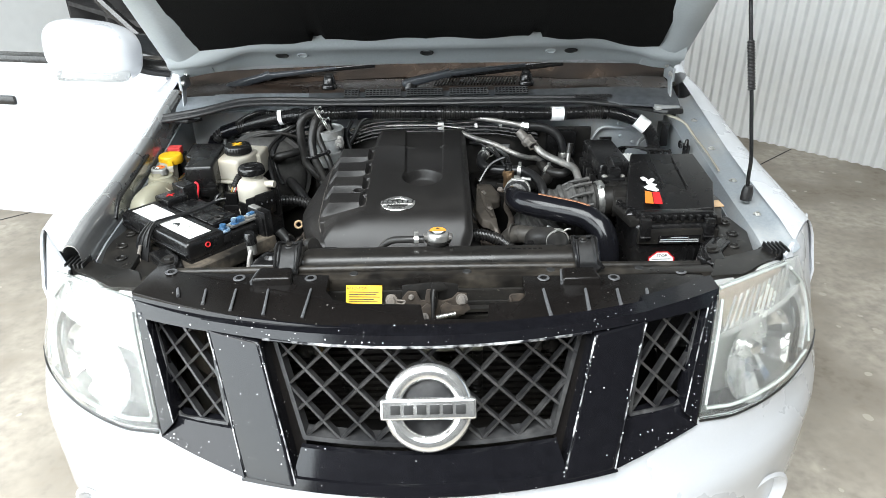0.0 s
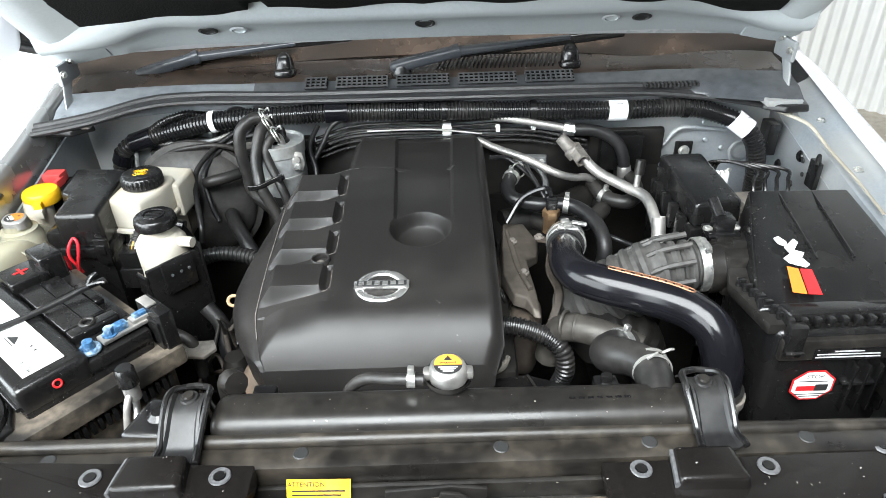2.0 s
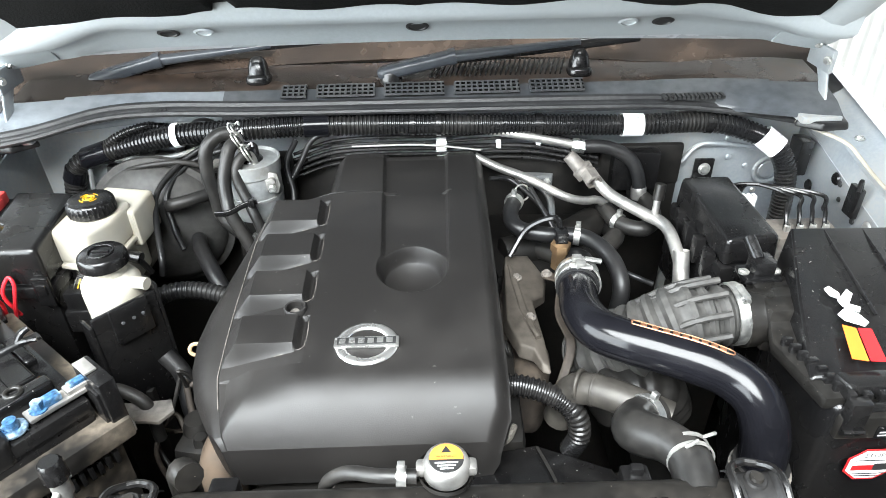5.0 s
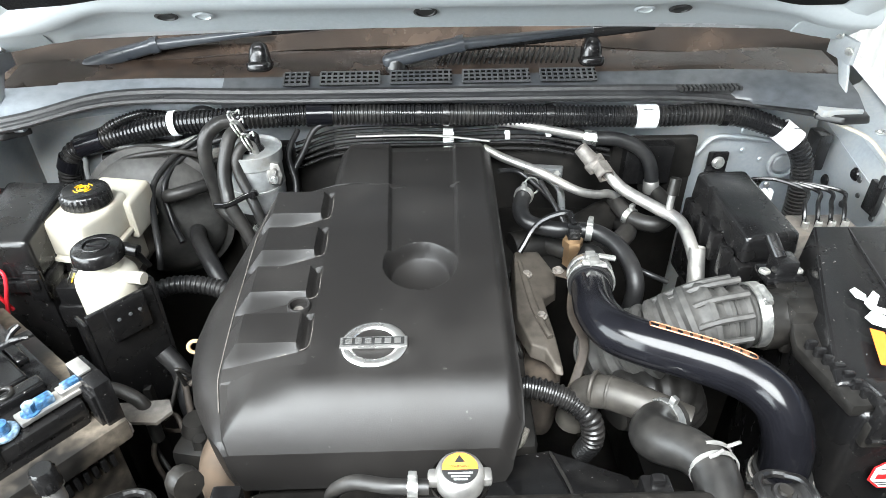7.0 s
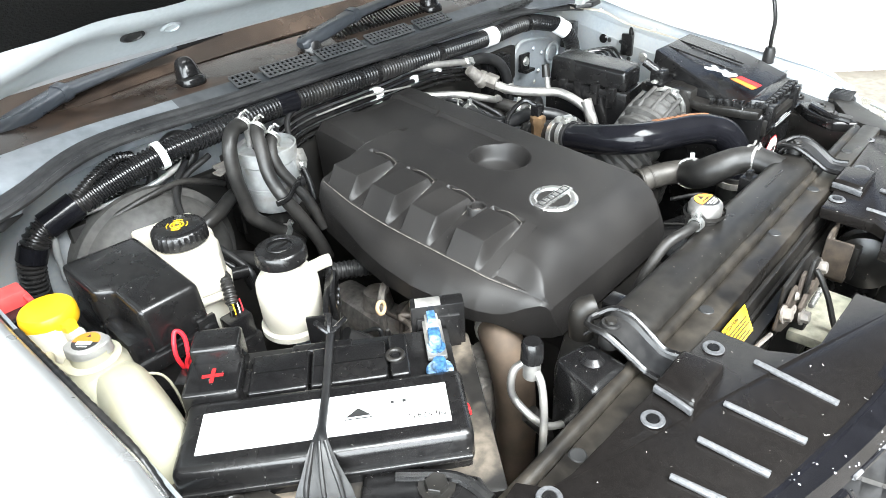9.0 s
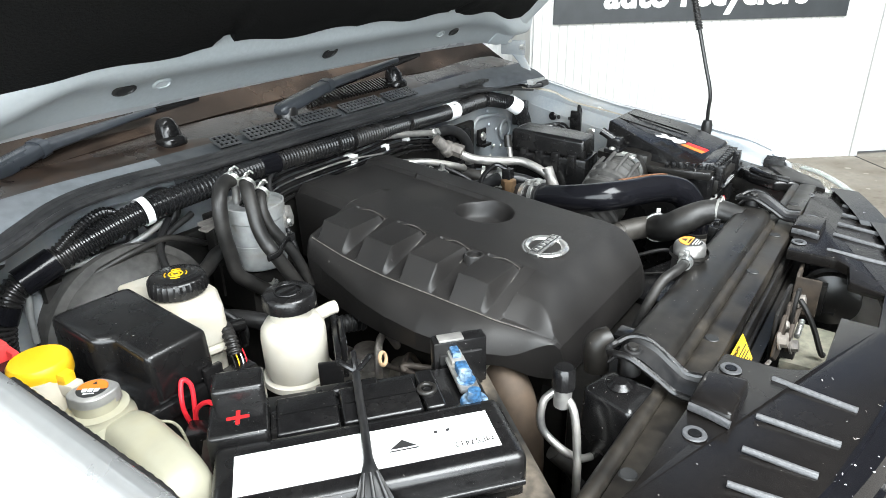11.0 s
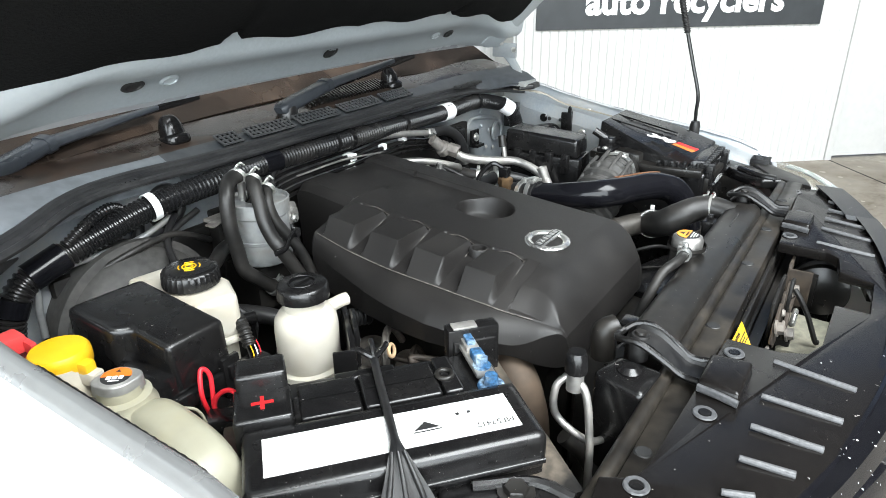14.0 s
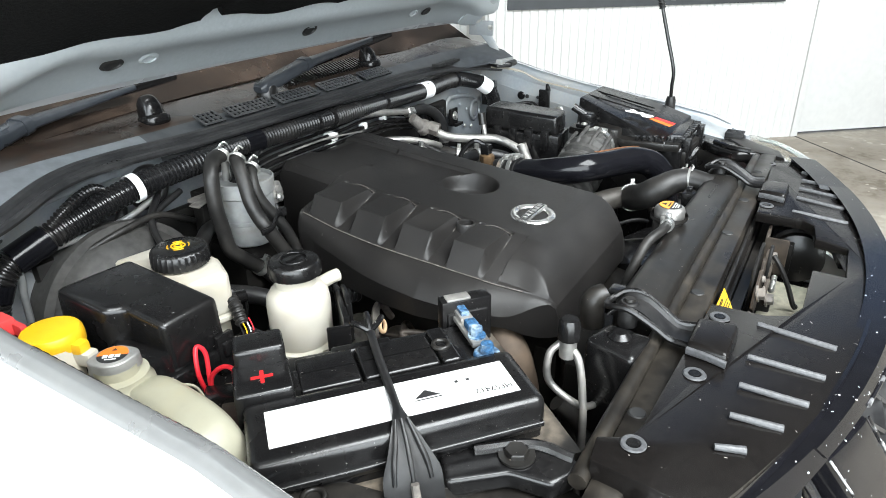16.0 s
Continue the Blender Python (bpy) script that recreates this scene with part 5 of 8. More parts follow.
support = part("upper_crossmember", box(-0.58, 0.58, 0.165, 0.198, 0.985, 1.026, 0.007), M_CROSS, truck, "brown-dusted black upper crossmember")
part("front_face", box(-0.56, 0.56, 0.157, 0.1645, 0.93, 1.0, 0.003), M_DUSTY, support)
part("rear_ridge", tube([(-0.56, 0.206, 1.026), (0, 0.204, 1.027), (0.56, 0.204, 1.02)], 0.009, 10), M_CROSS, support)
for x in (-0.44, -0.15, 0.08, 0.25, 0.43):
    part("crossmember_hole", lathe([(0, 0.001), (0.008, 0.001), (0.010, -0.001)], (x, 0.186, 1.0262), 16), M_INK, support)
part("support_stay", box(-0.012, 0.02, 0.10, 0.16, 0.62, 0.96, 0.004), M_DARK, truck)
part("condenser_top", prism([(-0.018, 0.045), (0.104, 0.045), (0.108, 0.117), (-0.022, 0.117)], 0.93, 0.947, 0.004), material("dirty_green_grey_metal", (0.17, 0.17, 0.13), 0.6, vary=0.3, scale=90, dust=0.6), truck, "dirty green-grey plate")
latch = thing("bonnet_latch", (0.0, 0.12, 0.93), "dirty bonnet latch with springs and bolts", "latch")


def upright(poly, y0, y1, r=0.002):
    """A plate that stands up: a polygon in x, z between two depths."""
    return turn(prism(poly, -y1, -y0, r), Matrix.Rotation(math.pi / 2, 4, "X"))


part("latch_plate", upright([(-0.086, 0.985), (-0.078, 1.012), (-0.062, 1.014), (-0.055, 0.998), (-0.046, 1.012), (-0.038, 1.022), (-0.022, 1.020), (-0.014, 1.0), (-0.006, 1.0), (-0.002, 1.024), (0.010, 1.026), (0.014, 1.002),
                             (0.030, 0.998), (0.048, 1.004), (0.058, 1.016), (0.076, 1.014), (0.078, 0.992), (0.072, 0.965), (0.03, 0.955), (-0.02, 0.952), (-0.05, 0.960)], 0.118, 0.123), M_RUSTY, latch, "dirty pressed latch plate")
part("rear_plate", upright([(-0.05, 0.94), (0.06, 0.94), (0.06, 1.03), (0.02, 1.036), (-0.05, 1.03)], 0.126, 0.131), M_DARK, latch)
part("latch_claw", upright([(0.006, 0.985), (0.018, 0.985), (0.020, 1.022), (0.042, 1.030), (0.030, 1.040), (0.010, 1.044), (0.004, 1.02)], 0.112, 0.117), M_DARK, latch)
part("latch_pawl", upright([(-0.016, 0.958), (0.010, 0.962), (0.014, 0.99), (-0.002, 0.998), (-0.018, 0.984)], 0.108, 0.114), M_RUSTY, latch)
part("side_lever", upright([(0.024, 0.966), (0.070, 0.972), (0.084, 0.984), (0.078, 0.994), (0.050, 0.992), (0.034, 1.0), (0.024, 0.99)], 0.110, 0.115), M_RUSTY, latch)
part("latch_hook", tube([(0.013, 0.110, 1.030), (0.011, 0.100, 1.018), (0.010, 0.085, 0.992), (0.009, 0.070, 0.958), (0.012, 0.066, 0.955)], 0.0038, 8), M_DARK, latch, "dark release hook")
part("latch_spring", tube([(0.016, 0.104, 0.970), (0.054, 0.104, 0.978)], 0.0045, 10, 8, 0.003, 0.0016), M_ZINC, latch)
part("coil_end", tube([(-0.062, 0.112, 1.0), (-0.05, 0.110, 0.998), (-0.045, 0.112, 1.004), (-0.06, 0.112, 1.006)], 0.0018, 6), M_CAST, latch)
for x, y, z in ((-0.071, 0.117, 1.004), (0.066, 0.116, 1.003), (-0.011, 0.107, 0.968)):
    part("latch_bolt", bolt((x, y, z), 0.0085, 0.010, axis((0, -1, 0.25)), 1.4), M_CAST, latch)
for x, z in ((-0.032, 1.010), (0.034, 0.985), (0.014, 1.012)):
    part("rivet", lathe([(0, 0.004), (0.004, 0.0035), (0.006, 0)], (x, 0.116, z), 12, axis((0, -1, 0.2))), M_CAST, latch)
part("cable", tube([(-0.085, 0.122, 0.978), (-0.12, 0.126, 0.98), (-0.17, 0.13, 0.983), (-0.24, 0.14, 0.98), (-0.3, 0.15, 0.97)], 0.003, 6), M_CAST, latch)
part("side_bracket", join(upright([(0.160, 0.93), (0.160, 0.998), (0.166, 1.004), (0.206, 1.004), (0.212, 0.998), (0.212, 0.93)], 0.128, 0.133), box(0.160, 0.165, 0.095, 0.13, 0.93, 0.998, 0.002), box(0.160, 0.212, 0.095, 0.13, 0.93, 0.936, 0.002)), M_RUSTY, latch)
part("bracket_bolt", bolt((0.186, 0.127, 0.972), 0.010, 0.010, axis((0, -1, 0.2))), M_CAST, latch)
lab = Matrix.Translation((-0.128, 0.151, 0.997)) @ Matrix.Rotation(radians(2), 4, "Y") @ Matrix.Rotation(radians(62), 4, "X")
ylab = thing("warning_label", (-0.128, 0.155, 0.98), "yellow warning label on the crossmember", "label")
part("sticker", plate(lab, 0.072, 0.037), M_YLABEL, ylab)
part("heading", words("ATTENTION", 0.0075, lab @ Matrix.Translation((-0.014, 0.0125, 0.0012)), 0.0002), M_INK, ylab)
for k in range(5):
    w = (0.06, 0.055, 0.062, 0.05, 0.058)[k]
    part("text_bar", plate(lab @ Matrix.Translation((-0.03 + w / 2, 0.005 - 0.0048 * k, 0.0008)), w, 0.0017, 0.0004), M_INK, ylab)

rad = thing("radiator", (0.02, 0.25, 0.5), "black radiator with a rounded plastic top tank", "radiator")
part("top_tank", prism([(-0.265, 0.208), (0.325, 0.204), (0.327, 0.266), (-0.265, 0.272)], 0.965, 1.050, 0.026, seg=6), M_DUSTY, rad, "dusty rounded black top tank")
part("tank_rim", join(box(-0.285, 0.34, 0.203, 0.281, 0.952, 0.97, 0.004), *[box(-0.28 + 0.02 * k, -0.272 + 0.02 * k, 0.201, 0.283, 0.95, 0.972, 0.001) for k in range(31)]), M_PLAST, rad)
part("core", box(-0.28, 0.335, 0.215, 0.27, 0.45, 0.955, 0.003), M_DARK, rad)
part("tank_end", tube([(-0.258, 0.295, 1.0), (-0.258, 0.297, 1.035), (-0.245, 0.285, 1.042)], 0.016, 12), M_DUSTY, rad)
part("tank_boss", box(-0.225, -0.195, 0.268, 0.29, 1.0, 1.036, 0.004), M_PLAST, rad)
part("tank_boss", join(box(0.205, 0.235, 0.264, 0.288, 1.0, 1.036, 0.004), box(0.213, 0.227, 0.272, 0.282, 1.03, 1.046, 0.003)), M_PLAST, rad)
part("tank_lettering_bar", join(*[box(0.165 + 0.011 * k, 0.172 + 0.011 * k, 0.233, 0.236, 1.0495, 1.0508, 0) for k in range(7)]), M_PLAST, rad)
neck = part("filler_neck", lathe([(0.024, -0.035), (0.024, 0.0), (0.029, 0.004), (0.029, 0.01)], (0.016, 0.262, 1.053), 28), M_DUSTY, rad)
cap = part("filler_cap", join(lathe([(0, 0.016), (0.018, 0.016), (0.022, 0.013), (0.0238, 0.008), (0.0238, -0.004)], (0.016, 0.262, 1.062), 36), box(-0.015, -0.003, 0.254, 0.270, 1.058, 1.07, 0.004), box(0.035, 0.047, 0.254, 0.270, 1.058, 1.07, 0.004)), M_ALU, rad, "metal radiator cap with a yellow and black warning label")
ct = Matrix.Translation((0.016, 0.262, 1.0783))
for piece in (neck, cap):
    piece.location += Vector((0.006, 0.008, 0.0))
part("cap_label", lathe([(0, 0.0006), (0.0170, 0.0006), (0.0175, 0)], (0.016, 0.262, 1.078), 32), M_INK, cap)
part("cap_label_top", turn(prism([(0.0170 * math.cos(a), 0.0170 * math.sin(a)) for a in steps(-0.1, math.pi + 0.1, 16)], 0.0003, 0.0010, 0), ct), M_CAPLABEL, cap)
part("warning_sign", turn(prism([(-0.005, 0.006), (0.005, 0.006), (0, 0.014)], 0.001, 0.0015, 0), ct), M_INK, cap)
part("warning_word", words("WARNING", 0.0042, ct @ Matrix.Translation((0, 0.001, 0.0012)), 0.0002), M_INK, cap)
for k in range(3):
    part("text_bar", plate(ct @ Matrix.Translation((0, -0.006 - 0.0035 * k, 0.0006)), 0.023 - 0.005 * k, 0.0012, 0.0006), M_LABEL, cap)


def hose(name, pts, r, mat, label, category="hose", group="", ends=(), seg=14, **k):
    """A hose as a thing of its own, with clamps at some places along it."""
    h = thing(name, pts[0], label, category, group)
    part("body", tube(pts, r, seg, **k), mat, h)
    line = spline(pts, 12)
    rr = r if not callable(r) else r(0.5)
    for e in ends:
        i = max(1, min(len(line) - 2, int(e * (len(line) - 1))))
        d = line[i + 1] - line[i - 1]
        part("clamp", join(lathe([(rr + 0.0005, -0.005), (rr + 0.0028, -0.005), (rr + 0.0028, 0.005), (rr + 0.0005, 0.005)], line[i], 24, axis(d)),
                           turn(box(-0.004, 0.004, rr, rr + 0.012, -0.004, 0.004, 0.001), Matrix.Translation(line[i]) @ axis(d).to_4x4())), M_ZINC, h, "zinc hose clamp")
    return h


hose("overflow_hose", [(-0.008, 0.262, 1.062), (-0.045, 0.264, 1.062), (-0.08, 0.276, 1.053), (-0.105, 0.285, 1.025), (-0.115, 0.30, 0.97)], 0.0075, M_GREYHOSE, "thin grey rubber overflow hose", ends=(0.12,))
hose("top_radiator_hose", [(0.279, 0.25, 1.03), (0.28, 0.288, 1.037), (0.268, 0.315, 1.034), (0.250, 0.338, 1.022), (0.246, 0.362, 1.005), (0.262, 0.388, 0.99), (0.285, 0.402, 0.982)], lambda t: 0.0235 + 0.003 * smooth(0.3, 0.6, t), M_GREYHOSE, "thick dusty grey elbow radiator hose", seg=18, ends=(0.93,))
outlet_pipe = thing("water_outlet", (0.25, 0.43, 0.9), "dull dirty aluminium water outlet pipe", "pipe")
part("pipe", tube([(0.305, 0.398, 0.978), (0.275, 0.415, 0.982), (0.245, 0.435, 0.982), (0.214, 0.455, 0.976), (0.195, 0.468, 0.955), (0.185, 0.475, 0.90)], 0.0218, 18), M_OUTLET, outlet_pipe)
for k, w in ((0, 0.0235), (1, 0.0225)):
    part("bead", ring((0.222 - 0.018 * k, 0.450 + 0.010 * k, 0.979), 0.0198, 0.003, axis((-0.8, 0.5, -0.15))), M_OUTLET, outlet_pipe)
clampw = thing("spring_clamp", (0.281, 0.292, 1.03), "white painted spring clamp on the hose", "clamp")
for dy in (-0.006, 0.008):
    part("band", lathe([(0.0235, -0.0022), (0.0255, -0.0022), (0.0255, 0.0022), (0.0235, 0.0022)], (0.281, 0.295 + dy, 1.037 - dy * 0.2), 28, axis((0, 1, -0.1))), M_CAPZINC, clampw)
part("tab", join(tube([(0.272, 0.288, 1.060), (0.276, 0.286, 1.066), (0.284, 0.290, 1.067)], 0.002, 6), tube([(0.296, 0.303, 1.056), (0.304, 0.303, 1.060), (0.310, 0.306, 1.058)], 0.002, 6)), M_CAPZINC, clampw)


def strap(s):
    """A pressed bracket that holds the radiator's top."""
    b = thing("radiator_bracket", (s * 0.305, 0.18, 1.02), "black pressed steel radiator bracket bolted to the crossmember", "bracket", "radiator brackets")
    x0 = -0.287 if s < 0 else 0.325
    path = spline([(0, 0.262, 1.050), (0, 0.25, 1.0615), (0, 0.225, 1.061), (0, 0.20, 1.045), (0, 0.185, 1.036), (0, 0.165, 1.036)], 5)

    def fn(i, v):
        p = path[i]
        lip = 0.005 * (1 if abs(v) > 0.75 else 0)
        return (x0 + v * (0.026 - 0.006 * smooth(0, 10, i) + 0.004 * smooth(12, 25, i)), p.y, p.z + lip)
    part("strap", sheet(fn, list(range(len(path))), [-1, -0.85, -0.7, -0.3, 0.3, 0.7, 0.85, 1], 0.003, (0, 0, -1)), M_RUBBER, b)
    for k in (-1, 1):
        part("rolled_edge", tube([(x0 + k * 0.012, 0.266, 1.058), (x0 + k * 0.022, 0.254, 1.065), (x0 + k * 0.0245, 0.235, 1.066), (x0 + k * 0.023, 0.205, 1.051), (x0 + k * 0.022, 0.186, 1.040), (x0 + k * 0.025, 0.165, 1.040)], 0.0042, 8), M_PLAST, b)
    part("rolled_end", tube([(x0 - 0.012, 0.266, 1.058), (x0, 0.270, 1.056), (x0 + 0.012, 0.266, 1.058)], 0.0042, 8), M_PLAST, b)
    part("mount_bush", lathe([(0, 0.003), (0.010, 0.003), (0.012, 0.0), (0.012, -0.03)], (x0, 0.243, 1.062), 20), M_RUBBER, b)
    part("bush_pin", lathe([(0, 0.006), (0.006, 0.006), (0.007, 0.003)], (x0, 0.243, 1.063), 14), M_DUSTY, b)


strap(-1), strap(1)
mount = thing("horn_bracket", (-0.335, 0.25, 0.9), "black moulded bracket box beside the radiator", "bracket")
part("housing", prism([(-0.365, 0.222), (-0.30, 0.215), (-0.292, 0.275), (-0.345, 0.29)], 0.90, 1.032, 0.009, 0.06, 3), M_PLAST, mount)
part("boss", lathe([(0, 0.006), (0.008, 0.006), (0.012, 0.002), (0.014, 0)], (-0.322, 0.252, 1.033), 20), M_PLAST, mount)
part("slot", box(-0.345, -0.325, 0.217, 0.223, 0.95, 0.985, 0.002), M_CAST, mount)
mount.location += Vector((-0.006, -0.012, 0.006))
shroud = thing("fan_shroud", (0.02, 0.31, 0.5), "black plastic fan shroud with a dirty edge", "shroud")
part("panel", join(prism([(-0.27, 0.297), (0.33, 0.293), (0.33, 0.325), (0.24, 0.355), (0.03, 0.365), (-0.2, 0.355), (-0.27, 0.325)], 0.5, 0.935, 0.006)), M_DUSTY, shroud)
part("cowl_plate", prism([(0.035, 0.30), (0.235, 0.295), (0.225, 0.35), (0.14, 0.40), (0.06, 0.385)], 0.93, 0.958, 0.006, slope=lambda x, y: -0.25 * (y - 0.3)), M_PLAST, shroud)
part("dirty_seam", tube([(0.155, 0.298, 0.962), (0.15, 0.34, 0.953), (0.14, 0.392, 0.94)], 0.002, 6), M_GREYHOSE, shroud)
pipe_small = thing("service_pipe", (-0.377, 0.282, 0.7), "bent aluminium service pipe with a black capped valve", "pipe")
part("pipe", tube([(-0.372, 0.292, 1.035), (-0.384, 0.302, 1.02), (-0.387, 0.298, 0.985), (-0.378, 0.262, 0.958), (-0.34, 0.25, 0.94)], 0.0046, 10), M_ALU, pipe_small)
part("branch", tube([(-0.374, 0.283, 1.035), (-0.378, 0.268, 1.02), (-0.385, 0.258, 0.98), (-0.398, 0.25, 0.92), (-0.40, 0.25, 0.7)], 0.0046, 10), M_ALU, pipe_small)
part("valve", lathe([(0.010, -0.022), (0.010, 0.0), (0.009, 0.004)], (-0.375, 0.283, 1.042), 18), M_ALU, pipe_small)
part("valve_cap", lathe([(0, 0.026), (0.0095, 0.026), (0.012, 0.022), (0.0125, 0.0)], (-0.375, 0.283, 1.044), 24, None, 1, 0.0004), M_PLAST, pipe_small)

pipe_small.location += Vector((-0.004, 0.002, 0.006))

# ---- engine ----
cover = thing("engine_cover", (-0.09, 0.62, 0.93), "large matt black plastic engine cover with louvres and a badge", "engine cover")
LX = [(0.345, -0.222), (0.352, -0.236), (0.366, -0.249), (0.391, -0.268), (0.44, -0.296), (0.49, -0.312), (0.54, -0.318), (0.60, -0.314), (0.66, -0.303), (0.72, -0.287), (0.80, -0.267), (0.808, -0.262), (0.812, -0.158), (0.95, -0.150)]
CX = [(0.345, -0.221), (0.352, -0.232), (0.366, -0.240), (0.385, -0.246), (0.445, -0.261), (0.508, -0.264), (0.58, -0.266), (0.668, -0.266), (0.723, -0.264), (0.80, -0.253), (0.808, -0.250), (0.812, -0.148), (0.95, -0.140)]
CZ = [(0.345, 0.975), (0.352, 0.997), (0.366, 1.006), (0.385, 1.011), (0.462, 1.023), (0.553, 1.031), (0.637, 1.037), (0.723, 1.048), (0.80, 1.058)]
RX = [(0.338, 0.055), (0.352, 0.088), (0.38, 0.103), (0.45, 0.104), (0.62, 0.107), (0.95, 0.110)]
TOPC = [(0.325, 1.045), (0.46, 1.057), (0.55, 1.0645), (0.64, 1.073), (0.75, 1.083), (0.92, 1.098), (0.94, 1.096), (0.95, 1.087)]
LOUVRE = [(0.468, 0.518), (0.557, 0.608), (0.642, 0.695), (0.728, 0.785)]


def cover_z(x, y):
    z = table(TOPC, y)
    e = table(RX, y) - x
    z -= 0.022 * (1 - smooth(0.0, 0.022, e)) ** 1.5
    if y < 0.425:
        z -= 0.050 * ((0.425 - max(y, 0.355)) / 0.070) ** 2.2 + 0.045 * max(0.0, 0.355 - y) / 0.010
    xc = table(CX, y)
    if y > 0.81:
        return z - 0.014 * (1 - smooth(0.0, 0.016, x - table(LX, y))) - channel(x, y)
    raised = 0.0
    for y0, y1 in LOUVRE:
        if y0 <= y <= y1:
            raised = 1.0
        elif y1 < y <= y1 + 0.004:
            raised = 1 - (y - y1) / 0.004
        elif y0 - 0.007 < y < y0:
            raised = 1 - (y0 - y) / 0.007
    zc = min(z, table(CZ, y) + 0.004)
    if x <= xc:
        t = (xc - x) / max(1e-6, xc - table(LX, y))
        return zc - 0.0015 - (0.009 * t + 0.022 * t ** 3) * smooth(0.352, 0.42, y)
    if y < 0.44:
        lip = -0.210 - 0.027 * (max(0.0, 0.412 - max(y, 0.366)) / 0.046) ** 2
        if x < lip:
            z += (zc - z) * min(1.0, (lip - x) / max(1e-6, lip - xc)) ** 1.5
        z -= 0.010 * smooth(-0.15, -0.215, x) * smooth(0.37, 0.42, y)
        return max(z, zc)
    # slots fall straight from the deck to the crease; between them blocks stand out level
    start, knee = -0.150, -0.238
    if x < start:
        slot = z + (zc - z) * (start - x) / (start - xc)
        block = z + 0.005 if x > knee else z + 0.005 + (zc - z - 0.005) * (knee - x) / (knee - xc)
        block = z + (block - z) * smooth(start - 0.004, start - 0.016, x) - 0.009 * math.sin(math.pi * min(1.0, (start - x) / 0.015)) ** 0.7
        z = slot + (block - slot) * raised * smooth(0.80, 0.785, y)
    return z - channel(x, y)


def channel(x, y):
    """How deep the pressed channel and the round dish along the cover's middle are."""
    groove = 0.0
    if y > 0.62:
        w = table([(0.66, 0.047), (0.95, 0.055)], y)
        groove = 0.008 * smooth(w + 0.005, w - 0.002, abs(x + 0.011)) * smooth(0.62, 0.66, y)
    r = math.hypot((x + 0.0155) / 1.0, (y - 0.617) / 1.08)
    return max(groove, (0.026 + 0.02 * max(0, 1 - (r / 0.05) ** 2)) * (1 - smooth(0.041, 0.053, r)))


ys = sorted(set([0.345, 0.348, 0.352, 0.355, 0.358] + [round(0.36 + 0.002 * k, 5) for k in range(296)] + [0.808, 0.812, 0.95]))


def cover_fn(y, u):
    a, c, b = table(LX, y), table(CX, y), table(RX, y)
    x = a + (c - a) * u / 0.1 if u < 0.1 else c + (b - c) * (u - 0.1) / 0.9
    return (x, y, cover_z(x, y))


cbm = sheet(cover_fn, ys, steps(0, 1, 190))
edges = [e for e in cbm.edges if len(e.link_faces) == 1]
res = bmesh.ops.extrude_edge_only(cbm, edges=edges)
for v in [v for v in res["geom"] if isinstance(v, bmesh.types.BMVert)]:
    v.co.z = min(v.co.z - 0.004, 0.948 + 0.025 * smooth(-0.2, 0.1, v.co.x) + 0.022 * smooth(0.36, 0.43, v.co.y) * smooth(-0.18, -0.22, v.co.x))
    v.co.x += 0.006 * (1 if v.co.x < -0.1 else -1) * 0.5
bmesh.ops.recalc_face_normals(cbm, faces=cbm.faces)
part("shell", cbm, M_COVER, cover, angle=17)
# Pale tube draws the crease's dust line and its edge highlight in colour.
part("pale_crease", tube([(table(CX, y) - 0.0006, y, table(CZ, y) + 0.0036) for y in steps(0.40, 0.80, 24)], 0.0008, 6, 3), M_CREASE, cover, "pale line of dust and painted highlight along the crease")
cb = Matrix.Translation((-0.072, 0.466, cover_z(-0.072, 0.466) + 0.0005)) @ Matrix.Rotation(0.06, 4, "X")
part("badge_ring", turn(ring((0, 0, 0), 0.031, 0.0062, None, 44, 10), cb @ Matrix.Diagonal((1.08, 1, 0.5, 1))), M_BADGE, cover, "chrome badge ring")
part("badge_bar", turn(box(-0.041, 0.041, -0.0085, 0.0085, 0, 0.0048, 0.0018), cb), M_BADGE, cover)
part("badge_inset", turn(box(-0.037, 0.037, -0.0055, 0.0065, 0.0046, 0.0051, 0.0002), cb), M_INK, cover)
for k in range(6):
    part("badge_mark", turn(box(-0.034 + 0.0118 * k, -0.026 + 0.0118 * k, -0.0035, 0.0045, 0.0049, 0.0059, 0.0003), cb), M_BADGE, cover)
# Pale tubes paint the bright outline round each louvre end.
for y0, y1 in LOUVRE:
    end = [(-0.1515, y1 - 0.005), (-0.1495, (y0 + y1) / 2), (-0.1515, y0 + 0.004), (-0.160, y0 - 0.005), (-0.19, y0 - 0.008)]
    part("louvre_glint", tube([(x, y, cover_z(x, y) + 0.0002) for x, y in end], 0.0007, 6, 4), M_CREASE, cover, "painted pale highlight on the louvre end")
sock = (-0.172, 0.535, 1.064)
part("bolt_socket", lathe([(0.0, -0.016), (0.0105, -0.016), (0.0115, 0.002), (0.0140, 0.003), (0.0155, 0.0), (0.016, -0.03)], sock, 28), M_COVER, cover, "dark recessed bolt socket")
part("socket_bolt", join(lathe([(0.004, 0.003), (0.0085, 0.002), (0.0095, -0.001)], (-0.171, 0.534, 1.056), 24), bolt((-0.171, 0.534, 1.056), 0.0045, 0.004)), M_CAST, cover)

